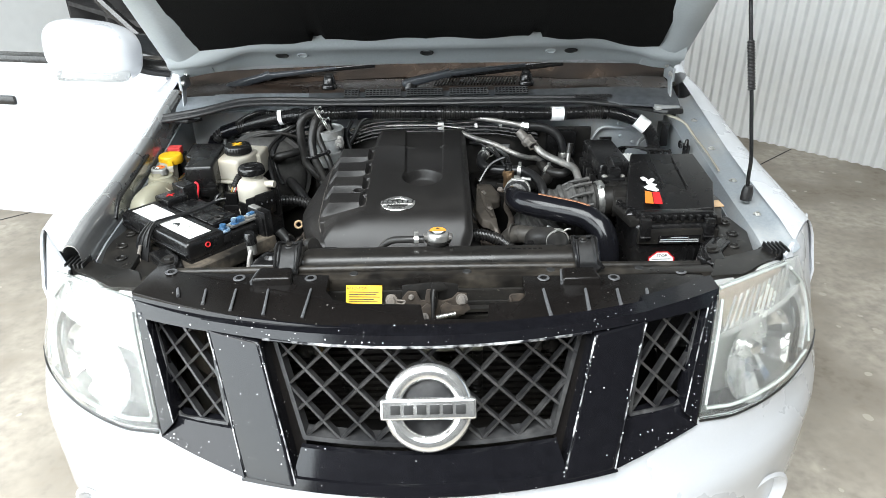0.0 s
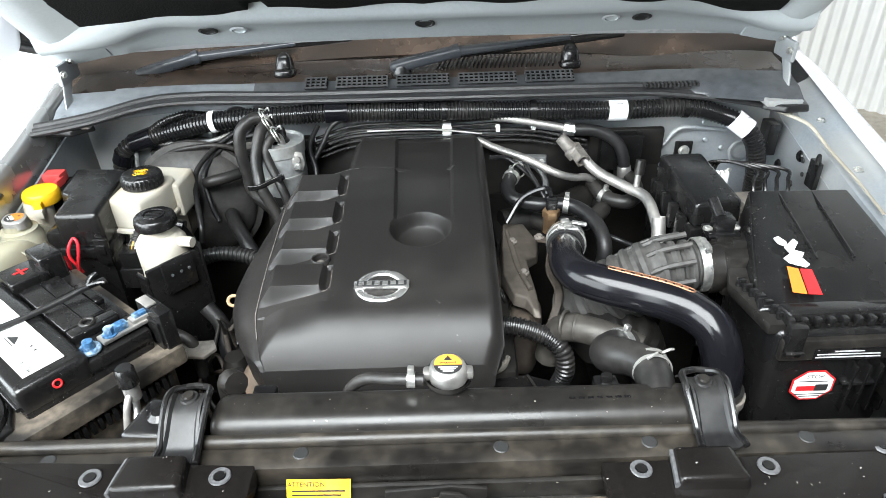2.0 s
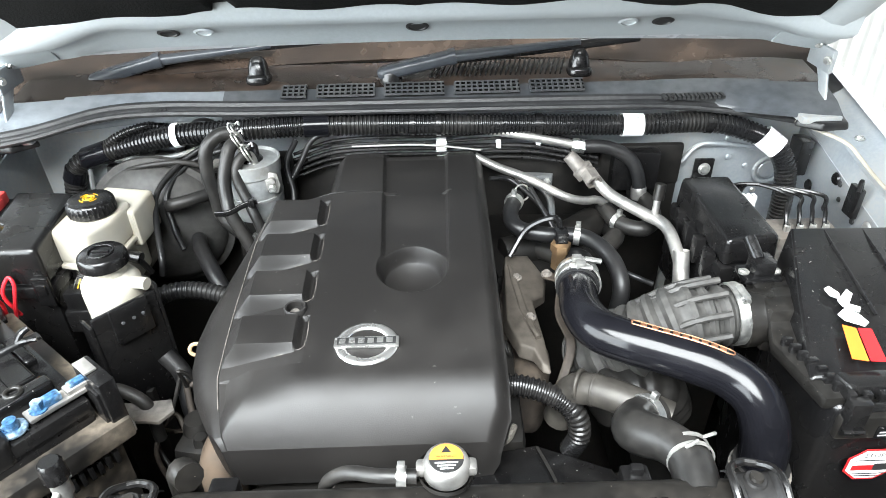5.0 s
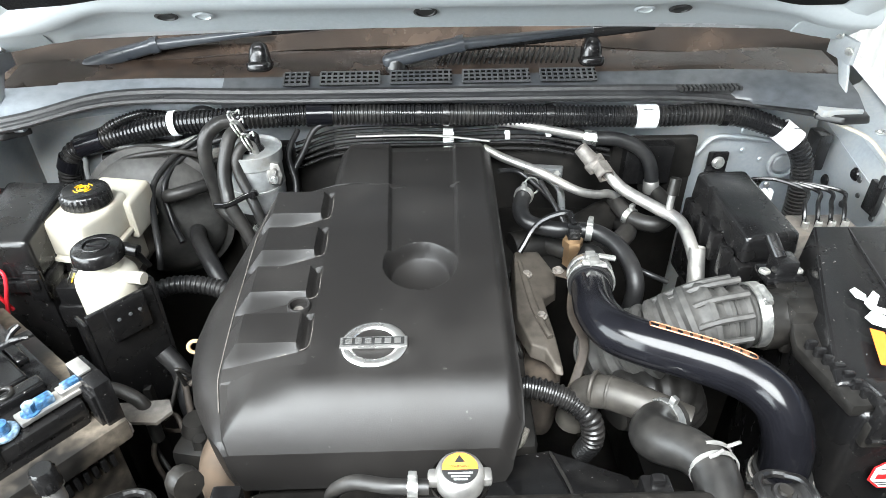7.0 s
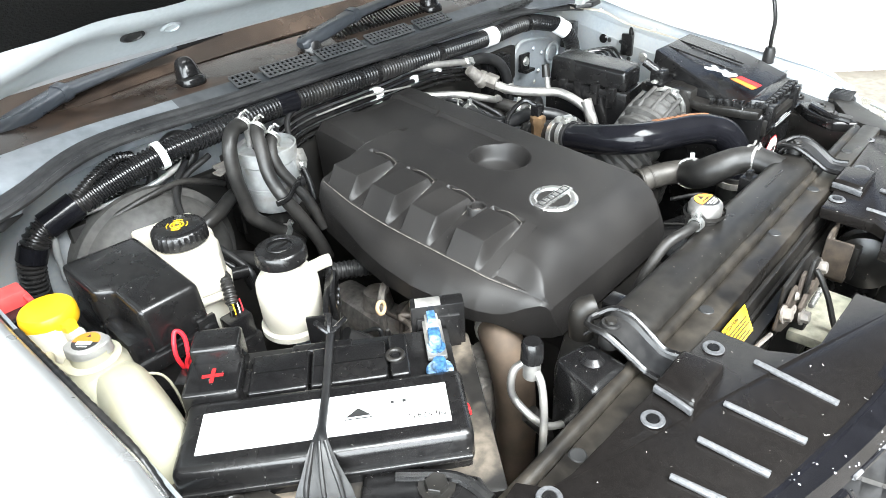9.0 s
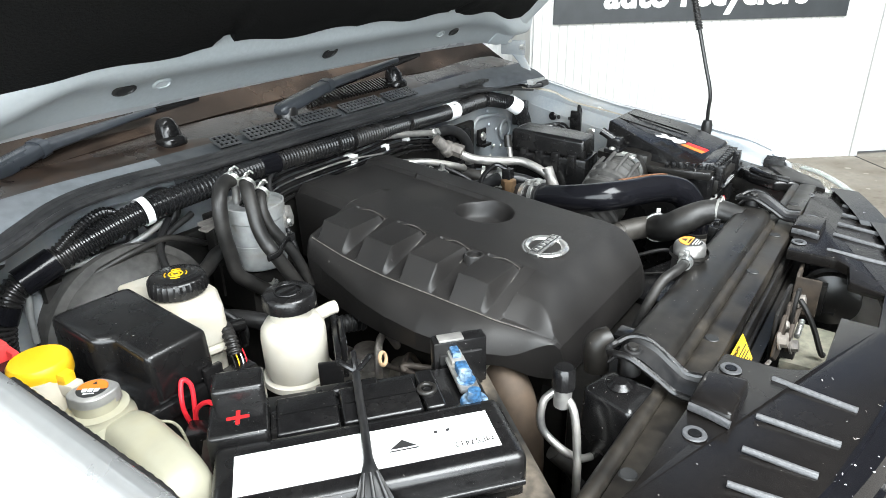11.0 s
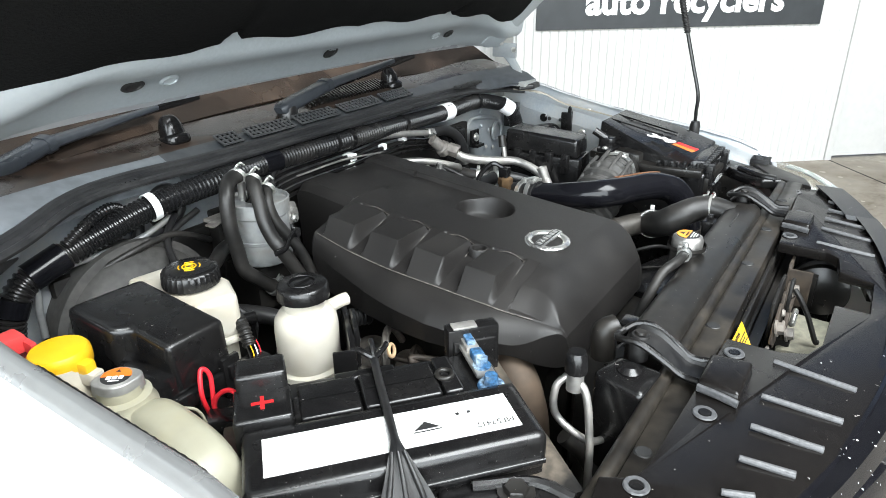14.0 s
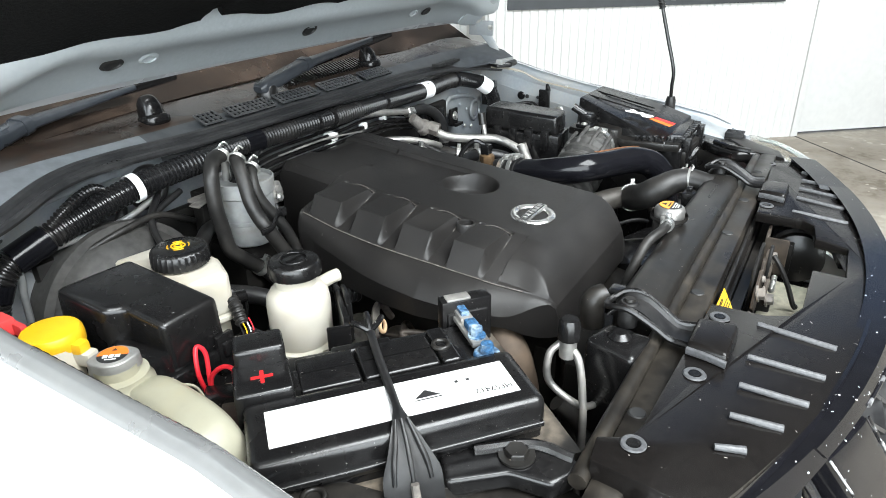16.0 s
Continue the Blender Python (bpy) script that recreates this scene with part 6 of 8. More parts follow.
engine = thing("engine", (-0.08, 0.65, 0.45), "dirty dark diesel engine block beneath the cover", "engine")
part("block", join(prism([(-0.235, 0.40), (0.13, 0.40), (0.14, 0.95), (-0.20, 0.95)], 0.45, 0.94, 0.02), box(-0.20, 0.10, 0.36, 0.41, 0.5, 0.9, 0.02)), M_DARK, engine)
part("side_casting", join(prism([(-0.31, 0.42), (-0.23, 0.42), (-0.23, 0.80), (-0.29, 0.80)], 0.5, 0.86, 0.02), *[lathe([(0, 0.03), (0.022, 0.03), (0.028, 0.0)], (-0.26, 0.45 + 0.08 * k, 0.86), 16) for k in range(4)]), M_CAST, engine)
part("exhaust_casting", join(turn(pillow(0.030, 0.075, 0.06, 3.2), Matrix.Translation((0.143, 0.665, 0.90)) @ Matrix.Rotation(radians(-8), 4, "Z")), turn(pillow(0.030, 0.060, 0.06, 3.2), Matrix.Translation((0.155, 0.555, 0.88)) @ Matrix.Rotation(radians(-14), 4, "Z"))), M_RUSTY, engine, "brown exhaust casting")
part("heat_shield", prism([(0.132, 0.755), (0.176, 0.765), (0.202, 0.713), (0.192, 0.664), (0.168, 0.643), (0.176, 0.557), (0.177, 0.501), (0.164, 0.506), (0.154, 0.528), (0.134, 0.54), (0.119, 0.595), (0.124, 0.675)], 0.955, 0.985, 0.009, 0.10, 4, slope=lambda x, y: 0.10 * (y - 0.64) - 0.35 * max(0.0, x - 0.155)), M_SHIELDCAST, engine, "dull brown pressed heat shield")
part("shield_fold", beam([(x, y, 0.981 + 0.10 * (y - 0.64)) for x, y in ((0.140, 0.72), (0.146, 0.66), (0.152, 0.61), (0.165, 0.56))], [0.004, 0.006, 0.006, 0.004], [0.006] * 4), M_SHIELDCAST, engine)
part("strap_bracket", beam([(0.194, 0.679, 1.000), (0.214, 0.657, 1.000), (0.202, 0.598, 0.985), (0.210, 0.544, 0.970), (0.181, 0.485, 0.930)], [0.010, 0.009, 0.007, 0.007, 0.006], [0.0025] * 5), M_RUSTY, engine, "dull metal strap bracket")
for x, y, z in ((0.148, 0.69, 0.988), (0.194, 0.679, 1.002), (0.158, 0.60, 0.980)):
    part("shield_bolt", bolt((x, y, z), 0.006, 0.006), M_CAST, engine)
part("lifting_eye", ring((0.113, 0.51, 1.0), 0.010, 0.0025, axis((1, 0, 0.4))), M_DARK, engine)
part("front_casting", join(box(-0.05, 0.12, 0.33, 0.40, 0.55, 0.90, 0.015), lathe([(0, 0.02), (0.06, 0.02), (0.07, 0), (0.07, -0.03)], (-0.12, 0.35, 0.75), 28, axis((0, -1, 0)))), M_DARK, engine)
for k, (x, y, z, r) in enumerate(((-0.30, 0.50, 0.90, 0.012), (-0.315, 0.56, 0.91, 0.010), (-0.30, 0.62, 0.92, 0.014), (-0.32, 0.45, 0.87, 0.011))):
    part("injector_line", tube([(x, y, z - 0.15), (x - 0.01, y, z), (x + 0.03, y + 0.02, z + 0.02), (x + 0.06, y + 0.02, z - 0.02)], r * 0.45, 8), M_RUSTY if k % 2 else M_CAST, engine)
part("cover_lug", ring((-0.342, 0.581, 0.955), 0.009, 0.003, axis((0.3, -1, 0.3))), M_CARD, engine, "tan dipstick ring")

single("foam_strip", beam([(0.019, 0.381, 0.955), (0.053, 0.381, 0.955), (0.084, 0.387, 0.955), (0.104, 0.397, 0.955), (0.113, 0.414, 0.955)], [0.004] * 5, [0.007, 0.008, 0.009, 0.008, 0.005], 2.4), M_FOAM, "frayed grey dusty foam strip under the cover corner", "foam strip")

# ---- intake on the right ----
ipipe = thing("intake_pipe", (0.24, 0.65, 0.86), "gloss black bent metal intake pipe", "pipe")
IP = [(0.238, 0.66, 1.006), (0.228, 0.605, 1.018), (0.220, 0.545, 1.033), (0.229, 0.497, 1.043), (0.257, 0.473, 1.044), (0.306, 0.451, 1.041), (0.345, 0.431, 1.039), (0.378, 0.412, 1.032), (0.400, 0.388, 1.018), (0.410, 0.368, 0.985), (0.412, 0.358, 0.94), (0.412, 0.354, 0.86)]
part("pipe", tube(IP, 0.0288, 32, 8), M_PIPE, ipipe)
d0 = Vector(IP[0]) - Vector(IP[2])
part("rubber_sleeve", tube([(0.25, 0.72, 0.985), (0.242, 0.675, 1.002), (0.231, 0.625, 1.014)], 0.0325, 24, 5), M_RUBBER, ipipe)
for k, y in ((0, 0.638), (1, 0.662)):
    part("clip_band", lathe([(0.032, -0.005), (0.0348, -0.005), (0.0348, 0.005), (0.032, 0.005)], (0.235 + 0.004 * k, y, 1.012 - 0.006 * k), 28, axis(d0)), M_ZINC, ipipe)
    part("band_screw", join(tube([(0.218 + 0.03 * k, y, 1.047 - 0.006 * k), (0.252 + 0.02 * k, y - 0.004, 1.044 - 0.006 * k)], 0.0045, 8), box(0.228, 0.243, y - 0.006, y + 0.006, 1.040 - 0.006 * k, 1.053 - 0.006 * k, 0.002)), M_ZINC, ipipe)
part("lower_band", lathe([(0.0315, -0.006), (0.0365, -0.006), (0.0365, 0.006), (0.0315, 0.006)], (0.412, 0.356, 0.925), 28, axis((0, 0.05, 1))), M_CAST, ipipe)
part("lower_sleeve", tube([(0.412, 0.357, 0.94), (0.412, 0.354, 0.75)], 0.0335, 20, 4), M_GREYHOSE, ipipe)
ip_line = spline(IP, 8)


def pipe_spot(i, lift):
    """A place on the pipe's upper side, with x along it."""
    p, d = ip_line[i], (ip_line[i + 1] - ip_line[i - 1]).normalized()
    out = (Vector((0, -0.35, 1)) - d * d.dot(Vector((0, -0.35, 1)))).normalized()
    turned = Matrix((d, out.cross(d), out)).transposed().to_4x4()
    return Matrix.Translation(p + out * lift) @ turned


def on_pipe(i, a):
    m = pipe_spot(i, 0.0)
    return m @ Vector((0, 0.0289 * math.sin(a), 0.0289 * math.cos(a)))


outline_pts = [on_pipe(i, 0.35) for i in range(33, 54, 4)] + [on_pipe(i, 0.72) for i in range(53, 32, -4)]
part("panel_outline", tube(outline_pts + outline_pts[:1], 0.0011, 6, 4), M_COPPER, ipipe, "thin copper outline")
for i in range(35, 52, 2):
    part("raised_block", turn(box(-0.004, 0.004, -0.0035, 0.0035, -0.002, 0.0007, 0.0006), Matrix.Translation(on_pipe(i, 0.53)) @ pipe_spot(i, 0.0).to_3x3().to_4x4() @ Matrix.Rotation(-0.53, 4, "X")), M_COPPER, ipipe)
boot = thing("intake_boot", (0.34, 0.53, 0.9), "ribbed dusty rubber intake boot with a metal band", "intake boot")
BOOT = [(0.432, 0.53, 1.034), (0.40, 0.528, 1.032), (0.35, 0.528, 1.02), (0.30, 0.535, 0.985), (0.265, 0.56, 0.945), (0.26, 0.60, 0.91)]
part("bellows", tube(BOOT, lambda t: 0.043 + 0.012 * smooth(0.12, 0.3, t) - 0.004 * smooth(0.6, 1, t), 28, 8, 0.019, 0.007), M_BOOT, boot)
for a in (0.2, 0.75, 1.3, 1.85, 2.4, 2.95):
    pts = [Vector(p) + Vector((0.0, math.cos(a) * 0.0535, math.sin(a) * 0.0535)) for p in BOOT[1:4]]
    part("long_rib", tube(pts, 0.0045, 6), M_BOOT, boot)
part("metal_band", lathe([(0.041, -0.007), (0.044, -0.007), (0.044, 0.007), (0.041, 0.007)], (0.425, 0.53, 1.034), 28, axis((1, 0, 0.1))), M_ZINC, boot)
part("band_screw", join(tube([(0.425, 0.505, 1.073), (0.425, 0.535, 1.076)], 0.006, 8), box(0.418, 0.432, 0.51, 0.53, 1.066, 1.078, 0.002)), M_ZINC, boot)
hose("turbo_hose", [(0.235, 0.47, 0.93), (0.28, 0.49, 0.935), (0.33, 0.50, 0.92), (0.36, 0.52, 0.86)], 0.038, M_GREYHOSE, "ribbed grey turbo hose under the intake pipe", ribs=0.02, depth=0.004, seg=20)

abox = thing("air_filter_box", (0.58, 0.49, 0.7), "black plastic air filter box with printed stickers", "air filter box")
part("lower_box", prism([(0.468, 0.345), (0.65, 0.35), (0.69, 0.45), (0.68, 0.61), (0.50, 0.61), (0.45, 0.45)], 0.70, 1.045, 0.012, -0.0, 3), M_PLAST, abox)
part("flange", prism([(0.455, 0.352), (0.664, 0.36), (0.70, 0.46), (0.69, 0.622), (0.498, 0.622), (0.438, 0.448)], 1.036, 1.054, 0.004), M_DUSTY, abox)
part("lid", prism([(0.450, 0.380), (0.648, 0.366), (0.682, 0.47), (0.676, 0.606), (0.514, 0.610), (0.478, 0.49)], 1.05, 1.098, 0.008, 0.03, 3, slope=lambda x, y: 0.19 * (y - 0.48) - 0.022 * smooth(0.51, 0.45, x)), M_PLAST, abox)
part("lid_step", prism([(0.478, 0.352), (0.645, 0.358), (0.65, 0.385), (0.47, 0.38)], 1.05, 1.07, 0.006, 0.03), M_PLAST, abox)
for k, x in enumerate((0.556, 0.61)):
    part("lid_ridge", tube([(x, 0.45, 1.0925), (x + 0.005, 0.60, 1.120)], 0.0022, 6, flat=0.7), M_PLAST, abox)
for k in range(10):
    part("lid_tooth", box(0.475 + 0.018 * k, 0.484 + 0.018 * k, 0.345, 0.368, 1.053, 1.066, 0.002), M_PLAST, abox)
for k in range(7):
    part("side_tooth", box(0.445 + 0.004 * k, 0.458 + 0.004 * k, 0.44 - 0.013 * k, 0.447 - 0.013 * k, 1.052, 1.066, 0.002), M_PLAST, abox)
for x in (0.486, 0.628):
    part("toggle_clip", join(box(x - 0.012, x + 0.012, 0.333, 0.348, 1.01, 1.062, 0.003), tube([(x - 0.012, 0.332, 1.02), (x + 0.012, 0.332, 1.02)], 0.003, 6)), M_PLAST, abox)
part("front_rail", box(0.472, 0.652, 0.338, 0.352, 1.0, 1.035, 0.004), M_DUSTY, abox)
sfm = Matrix.Translation((0.565, 0.3375, 1.012)) @ Matrix.Rotation(radians(90), 4, "X")
part("instruction_strip", plate(sfm, 0.095, 0.02, 0.0006), M_PLAST, abox)
for k in range(3):
    part("text_bar", plate(sfm @ Matrix.Translation((0, 0.005 - 0.005 * k, 0.0006)), (0.04, 0.086, 0.088)[k], 0.002, 0.0004), M_GREYINK, abox)
for k in range(4):
    part("front_rib", box(0.585 + 0.018 * k, 0.589 + 0.018 * k, 0.338, 0.35, 0.90, 0.985, 0.001), M_PLAST, abox)
part("cross_rib", box(0.575, 0.648, 0.339, 0.35, 0.95, 0.954, 0.001), M_PLAST, abox)
stp = Matrix.Translation((0.531, 0.3375, 0.955)) @ Matrix.Rotation(radians(90), 4, "X")
octo = [(0.031 * math.cos(radians(22.5 + 45 * k)), 0.031 * math.sin(radians(22.5 + 45 * k))) for k in range(8)]
part("stop_sticker", turn(prism([(x * 1.05, y * 0.95) for x, y in octo], 0, 0.0006, 0), stp), M_REDPRINT, abox, "red octagonal warning sticker")
part("sticker_face", turn(prism([(x * 0.95, y * 0.85) for x, y in octo], 0.0006, 0.0010, 0), stp), M_LABEL, abox)
part("stop_word", words("STOP", 0.010, stp @ Matrix.Translation((0, 0.0165, 0.0011)), 0.0002), M_INK, abox)
for k, (y, w) in enumerate(((0.008, 0.042), (-0.016, 0.044), (-0.020, 0.03))):
    part("text_bar", plate(stp @ Matrix.Translation((0, y, 0.0009)), w, 0.0016, 0.0004), M_INK, abox)
part("red_block", plate(stp @ Matrix.Translation((-0.009, -0.005, 0.0009)), 0.026, 0.009, 0.0004), M_REDPRINT, abox)
part("dark_block", plate(stp @ Matrix.Translation((0.013, -0.004, 0.0009)), 0.018, 0.012, 0.0004), M_INK, abox)


def lid_at(x, y):
    return 1.0995 + 0.19 * (y - 0.48)


km = Matrix.Translation((0.528, 0.445, lid_at(0.525, 0.445))) @ Matrix.Rotation(0.188, 4, "X")
for poly in ([(-0.018, 0.048), (-0.010, 0.052), (-0.002, 0.040), (-0.006, 0.030), (-0.016, 0.036)], [(-0.010, 0.028), (0.010, 0.046), (0.014, 0.038), (0.002, 0.022), (0.014, 0.016), (0.008, 0.008), (-0.008, 0.018)], [(-0.020, 0.006), (-0.006, 0.016), (0.006, 0.006), (0.012, -0.008), (0.004, -0.014), (-0.016, -0.004)]):
    part("sticker_white", turn(prism(poly, 0, 0.0006, 0), km), M_LABEL, abox, "white abstract sticker shape")
part("sticker_orange", turn(prism([(-0.022, -0.010), (-0.008, -0.016), (-0.016, -0.064), (-0.034, -0.060)], 0, 0.0006, 0), km), M_ORANGE, abox)
part("sticker_red", turn(prism([(-0.006, -0.016), (0.010, -0.018), (0.004, -0.066), (-0.014, -0.064)], 0, 0.0006, 0), km), M_REDPRINT, abox)
part("outlet", join(tube([(0.43, 0.525, 1.03), (0.52, 0.53, 1.035)], 0.041, 24, 3), box(0.45, 0.515, 0.487, 0.565, 1.0, 1.072, 0.008)), M_DUSTY, abox, "dusty square outlet duct")
maf = part("air_flow_sensor", join(box(0.440, 0.492, 0.548, 0.585, 1.068, 1.078, 0.003), box(0.452, 0.482, 0.553, 0.583, 1.075, 1.10, 0.005), tube([(0.462, 0.57, 1.095), (0.458, 0.60, 1.112)], 0.009, 10)), M_PLAST, abox)
for x in (0.444, 0.488):
    part("sensor_screw", bolt((x, 0.566, 1.078), 0.005, 0.004), M_ZINC, maf)
part("snorkel", tube([(0.668, 0.44, 0.93), (0.695, 0.40, 0.92), (0.705, 0.36, 0.89), (0.69, 0.32, 0.84)], 0.030, 16), M_DUSTY, abox)
part("tan_foam", box(0.635, 0.69, 0.415, 0.45, 1.0545, 1.058, 0.002), M_CARD, abox, "brown card pad")

relay = thing("relay_box", (0.47, 0.71, 0.9), "black relay box with a smooth lid", "relay box")
part("lid", prism([(0.448, 0.632), (0.534, 0.642), (0.524, 0.826), (0.440, 0.826)], 1.040, 1.084, 0.009, 0.04, 3, slope=lambda x, y: 0.05 * (y - 0.63)), M_PLAST, relay)
part("base", prism([(0.443, 0.626), (0.539, 0.636), (0.529, 0.831), (0.435, 0.832)], 0.90, 1.040, 0.006), M_PLAST, relay)
for k in range(4):
    part("base_clip", box(0.430, 0.445, 0.65 + 0.042 * k, 0.668 + 0.042 * k, 1.005, 1.05, 0.002), M_PLAST, relay)
part("stand", box(0.43, 0.51, 0.65, 0.78, 0.5, 0.91, 0.004), M_DARK, relay)
abs_u = thing("brake_line_block", (0.65, 0.78, 0.9), "metal brake pump block with bent steel lines", "brake pump")
part("block", box(0.59, 0.70, 0.735, 0.80, 0.85, 1.018, 0.004), M_CAST, abs_u)
part("motor", lathe([(0, 0), (0.04, 0), (0.043, -0.01), (0.043, -0.08)], (0.65, 0.765, 0.87), 24, axis((0, 0, -1))), M_DARK, abs_u)
for k, x in enumerate((0.612, 0.634, 0.656, 0.678)):
    part("brake_line", tube([(0.575 - 0.007 * k, 0.872, 0.95), (0.575 - 0.007 * k, 0.870, 1.03), (0.588 - 0.004 * k, 0.86, 1.055), (0.63 + 0.018 * k, 0.815, 1.056), (x + 0.004, 0.785, 1.047), (x, 0.768, 1.03), (x, 0.763, 1.01)], 0.0036, 8), M_PLAST, abs_u)
    part("line_nut", lathe([(0.004, 0.014), (0.006, 0.012), (0.006, 0)], (x, 0.76, 1.016), 6), M_ZINC, abs_u)
part("line_clip", join(*[box(0.565 + 0.009 * k, 0.571 + 0.009 * k, 0.852, 0.862, 1.0, 1.035, 0.001) for k in range(4)], box(0.563, 0.602, 0.856, 0.866, 1.005, 1.03, 0.001)), M_LABEL, abs_u, "white plastic line clip")
part("bracket_leg", box(0.64, 0.66, 0.79, 0.85, 0.5, 0.95, 0.003), M_DARK, abs_u)

# ---- pipes and hoses at the back right ----
ac = thing("air_conditioning_pipe", (0.3, 0.9, 0.9), "bare aluminium air conditioning pipe with a union", "pipe")
part("thick_pipe", tube([(0.292, 0.925, 1.05), (0.306, 0.91, 1.06), (0.337, 0.872, 1.036), (0.383, 0.82, 1.026), (0.411, 0.777, 1.024), (0.416, 0.725, 1.008), (0.417, 0.693, 0.984), (0.42, 0.68, 0.94)], 0.0105, 14), M_ALU, ac)
part("cover_line", tube([(-0.13, 0.966, 1.100), (0.0, 0.963, 1.101), (0.11, 0.953, 1.092)], 0.0022, 8), M_ALU, ac)
part("thin_pipe", tube([(0.10, 0.955, 1.078), (0.137, 0.933, 1.067), (0.193, 0.892, 1.061), (0.25, 0.86, 1.042), (0.29, 0.87, 1.025), (0.32, 0.885, 1.017), (0.345, 0.895, 1.0)], 0.0078, 12), M_ALU, ac)
part("union", join(lathe([(0.012, -0.02), (0.016, -0.018), (0.016, 0.006), (0.013, 0.01), (0.015, 0.012), (0.015, 0.026)], (0.304, 0.895, 1.062), 6, axis((-0.2, 0.7, 0.2))), lathe([(0.0, 0.03), (0.012, 0.03), (0.014, 0.0), (0.018, -0.004), (0.018, -0.02)], (0.288, 0.915, 1.07), 12, axis((-0.6, 0.3, 0.6)))), M_CAST, ac)
part("pipe_end", lathe([(0.0125, -0.03), (0.0135, 0.03)], (0.4185, 0.70, 0.99), 18, axis((0.02, -0.35, -0.9))), M_ALU, ac)
part("port", join(lathe([(0.006, 0), (0.006, 0.025)], (0.398, 0.80, 1.035), 12, axis((0.1, 0.2, 1)))), M_ALU, ac)
part("port_cap", lathe([(0, 0.028), (0.009, 0.028), (0.010, 0.0)], (0.402, 0.808, 1.058), 16, axis((0.1, 0.2, 1))), M_DUSTY, ac)
lp = thing("low_pressure_pipe", (0.25, 0.95, 1.05), "silver pipe with a black hose along the firewall", "pipe")
part("pipe", tube([(0.13, 0.97, 1.122), (0.211, 0.957, 1.112), (0.304, 0.945, 1.096)], 0.0075, 12), M_ALU, lp)
part("fitting", lathe([(0.011, -0.012), (0.013, -0.008), (0.013, 0.012), (0.010, 0.014)], (0.29, 0.947, 1.098), 6, axis((1, -0.1, -0.15))), M_ZINC, lp)
part("hose", tube([(0.30, 0.946, 1.097), (0.345, 0.943, 1.094), (0.385, 0.935, 1.075), (0.404, 0.925, 1.04), (0.41, 0.92, 0.98)], 0.0125, 14), M_RUBBER, lp)
part("crimp", lathe([(0.0135, -0.012), (0.0145, -0.01), (0.0145, 0.01), (0.0135, 0.012)], (0.408, 0.922, 1.01), 20, axis((0.1, -0.1, -1))), M_ALU, lp)
hose("heater_hose", [(0.165, 0.848, 1.05), (0.149, 0.80, 1.044), (0.158, 0.768, 1.035), (0.20, 0.752, 1.03), (0.262, 0.742, 1.03), (0.297, 0.70, 1.02), (0.307, 0.65, 0.995), (0.30, 0.64, 0.93)], 0.0135, M_RUBBER, "bent black heater hose with clips", ends=(0.05, 0.55))
hose("return_hose", [(0.335, 0.90, 0.998), (0.352, 0.85, 0.99), (0.388, 0.826, 0.988), (0.418, 0.85, 0.992), (0.42, 0.90, 1.0), (0.41, 0.96, 0.99)], 0.0145, M_GREYHOSE, "dusty grey return hose", ends=(0.2,))
hose("breather_hose", [(0.20, 0.80, 0.97), (0.25, 0.77, 0.97), (0.30, 0.78, 0.975), (0.345, 0.83, 0.97), (0.35, 0.9, 0.95)], 0.017, M_GREYHOSE, "grey rubber breather hose", ends=(0.5,))
sensor = thing("brass_sensor", (0.217, 0.72, 0.98), "brass temperature sensor with a black plug", "sensor")
part("brass_body", lathe([(0.013, -0.03), (0.013, 0), (0.016, 0.004), (0.016, 0.016), (0.01, 0.02)], (0.217, 0.70, 1.03), 6), material("dull_brass", (0.26, 0.165, 0.09), 0.45, metal=0.8, vary=0.3, dust=0.4), sensor)
part("plug", join(box(0.207, 0.227, 0.692, 0.712, 1.048, 1.07, 0.003), tube([(0.217, 0.705, 1.068), (0.21, 0.73, 1.075), (0.17, 0.74, 1.05), (0.14, 0.72, 1.01)], 0.005, 8)), M_PLAST, sensor)
manifold = thing("intake_manifold", (0.24, 0.85, 0.7), "dark grey intake manifold castings and brackets", "manifold")
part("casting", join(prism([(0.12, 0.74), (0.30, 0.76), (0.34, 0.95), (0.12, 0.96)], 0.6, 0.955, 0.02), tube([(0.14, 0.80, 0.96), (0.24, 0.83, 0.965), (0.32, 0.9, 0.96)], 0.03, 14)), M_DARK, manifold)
part("blue_bracket", join(prism([(0.175, 0.945), (0.245, 0.94), (0.25, 0.955), (0.18, 0.965)], 1.018, 1.04, 0.004), tube([(0.18, 0.94, 1.035), (0.215, 0.925, 1.03), (0.235, 0.90, 1.015), (0.24, 0.89, 0.98)], 0.007, 8)), M_RAIL, manifold)
for x in (0.195, 0.235):
    part("bracket_bolt", bolt((x, 0.942, 1.03), 0.006, 0.006, axis((0, -1, 0.3))), M_ZINC, manifold)
part("dark_box", box(0.36, 0.45, 0.945, 0.985, 1.0, 1.08, 0.006), M_PLAST, manifold)
loom_r = hose("wiring_conduit", [(0.09, 0.478, 0.965), (0.13, 0.472, 0.968), (0.175, 0.458, 0.958), (0.200, 0.443, 0.940), (0.206, 0.437, 0.905), (0.200, 0.45, 0.86)], 0.0155, M_CONDUIT, "ribbed black wiring conduit", "wiring", ribs=0.007, depth=0.0022)
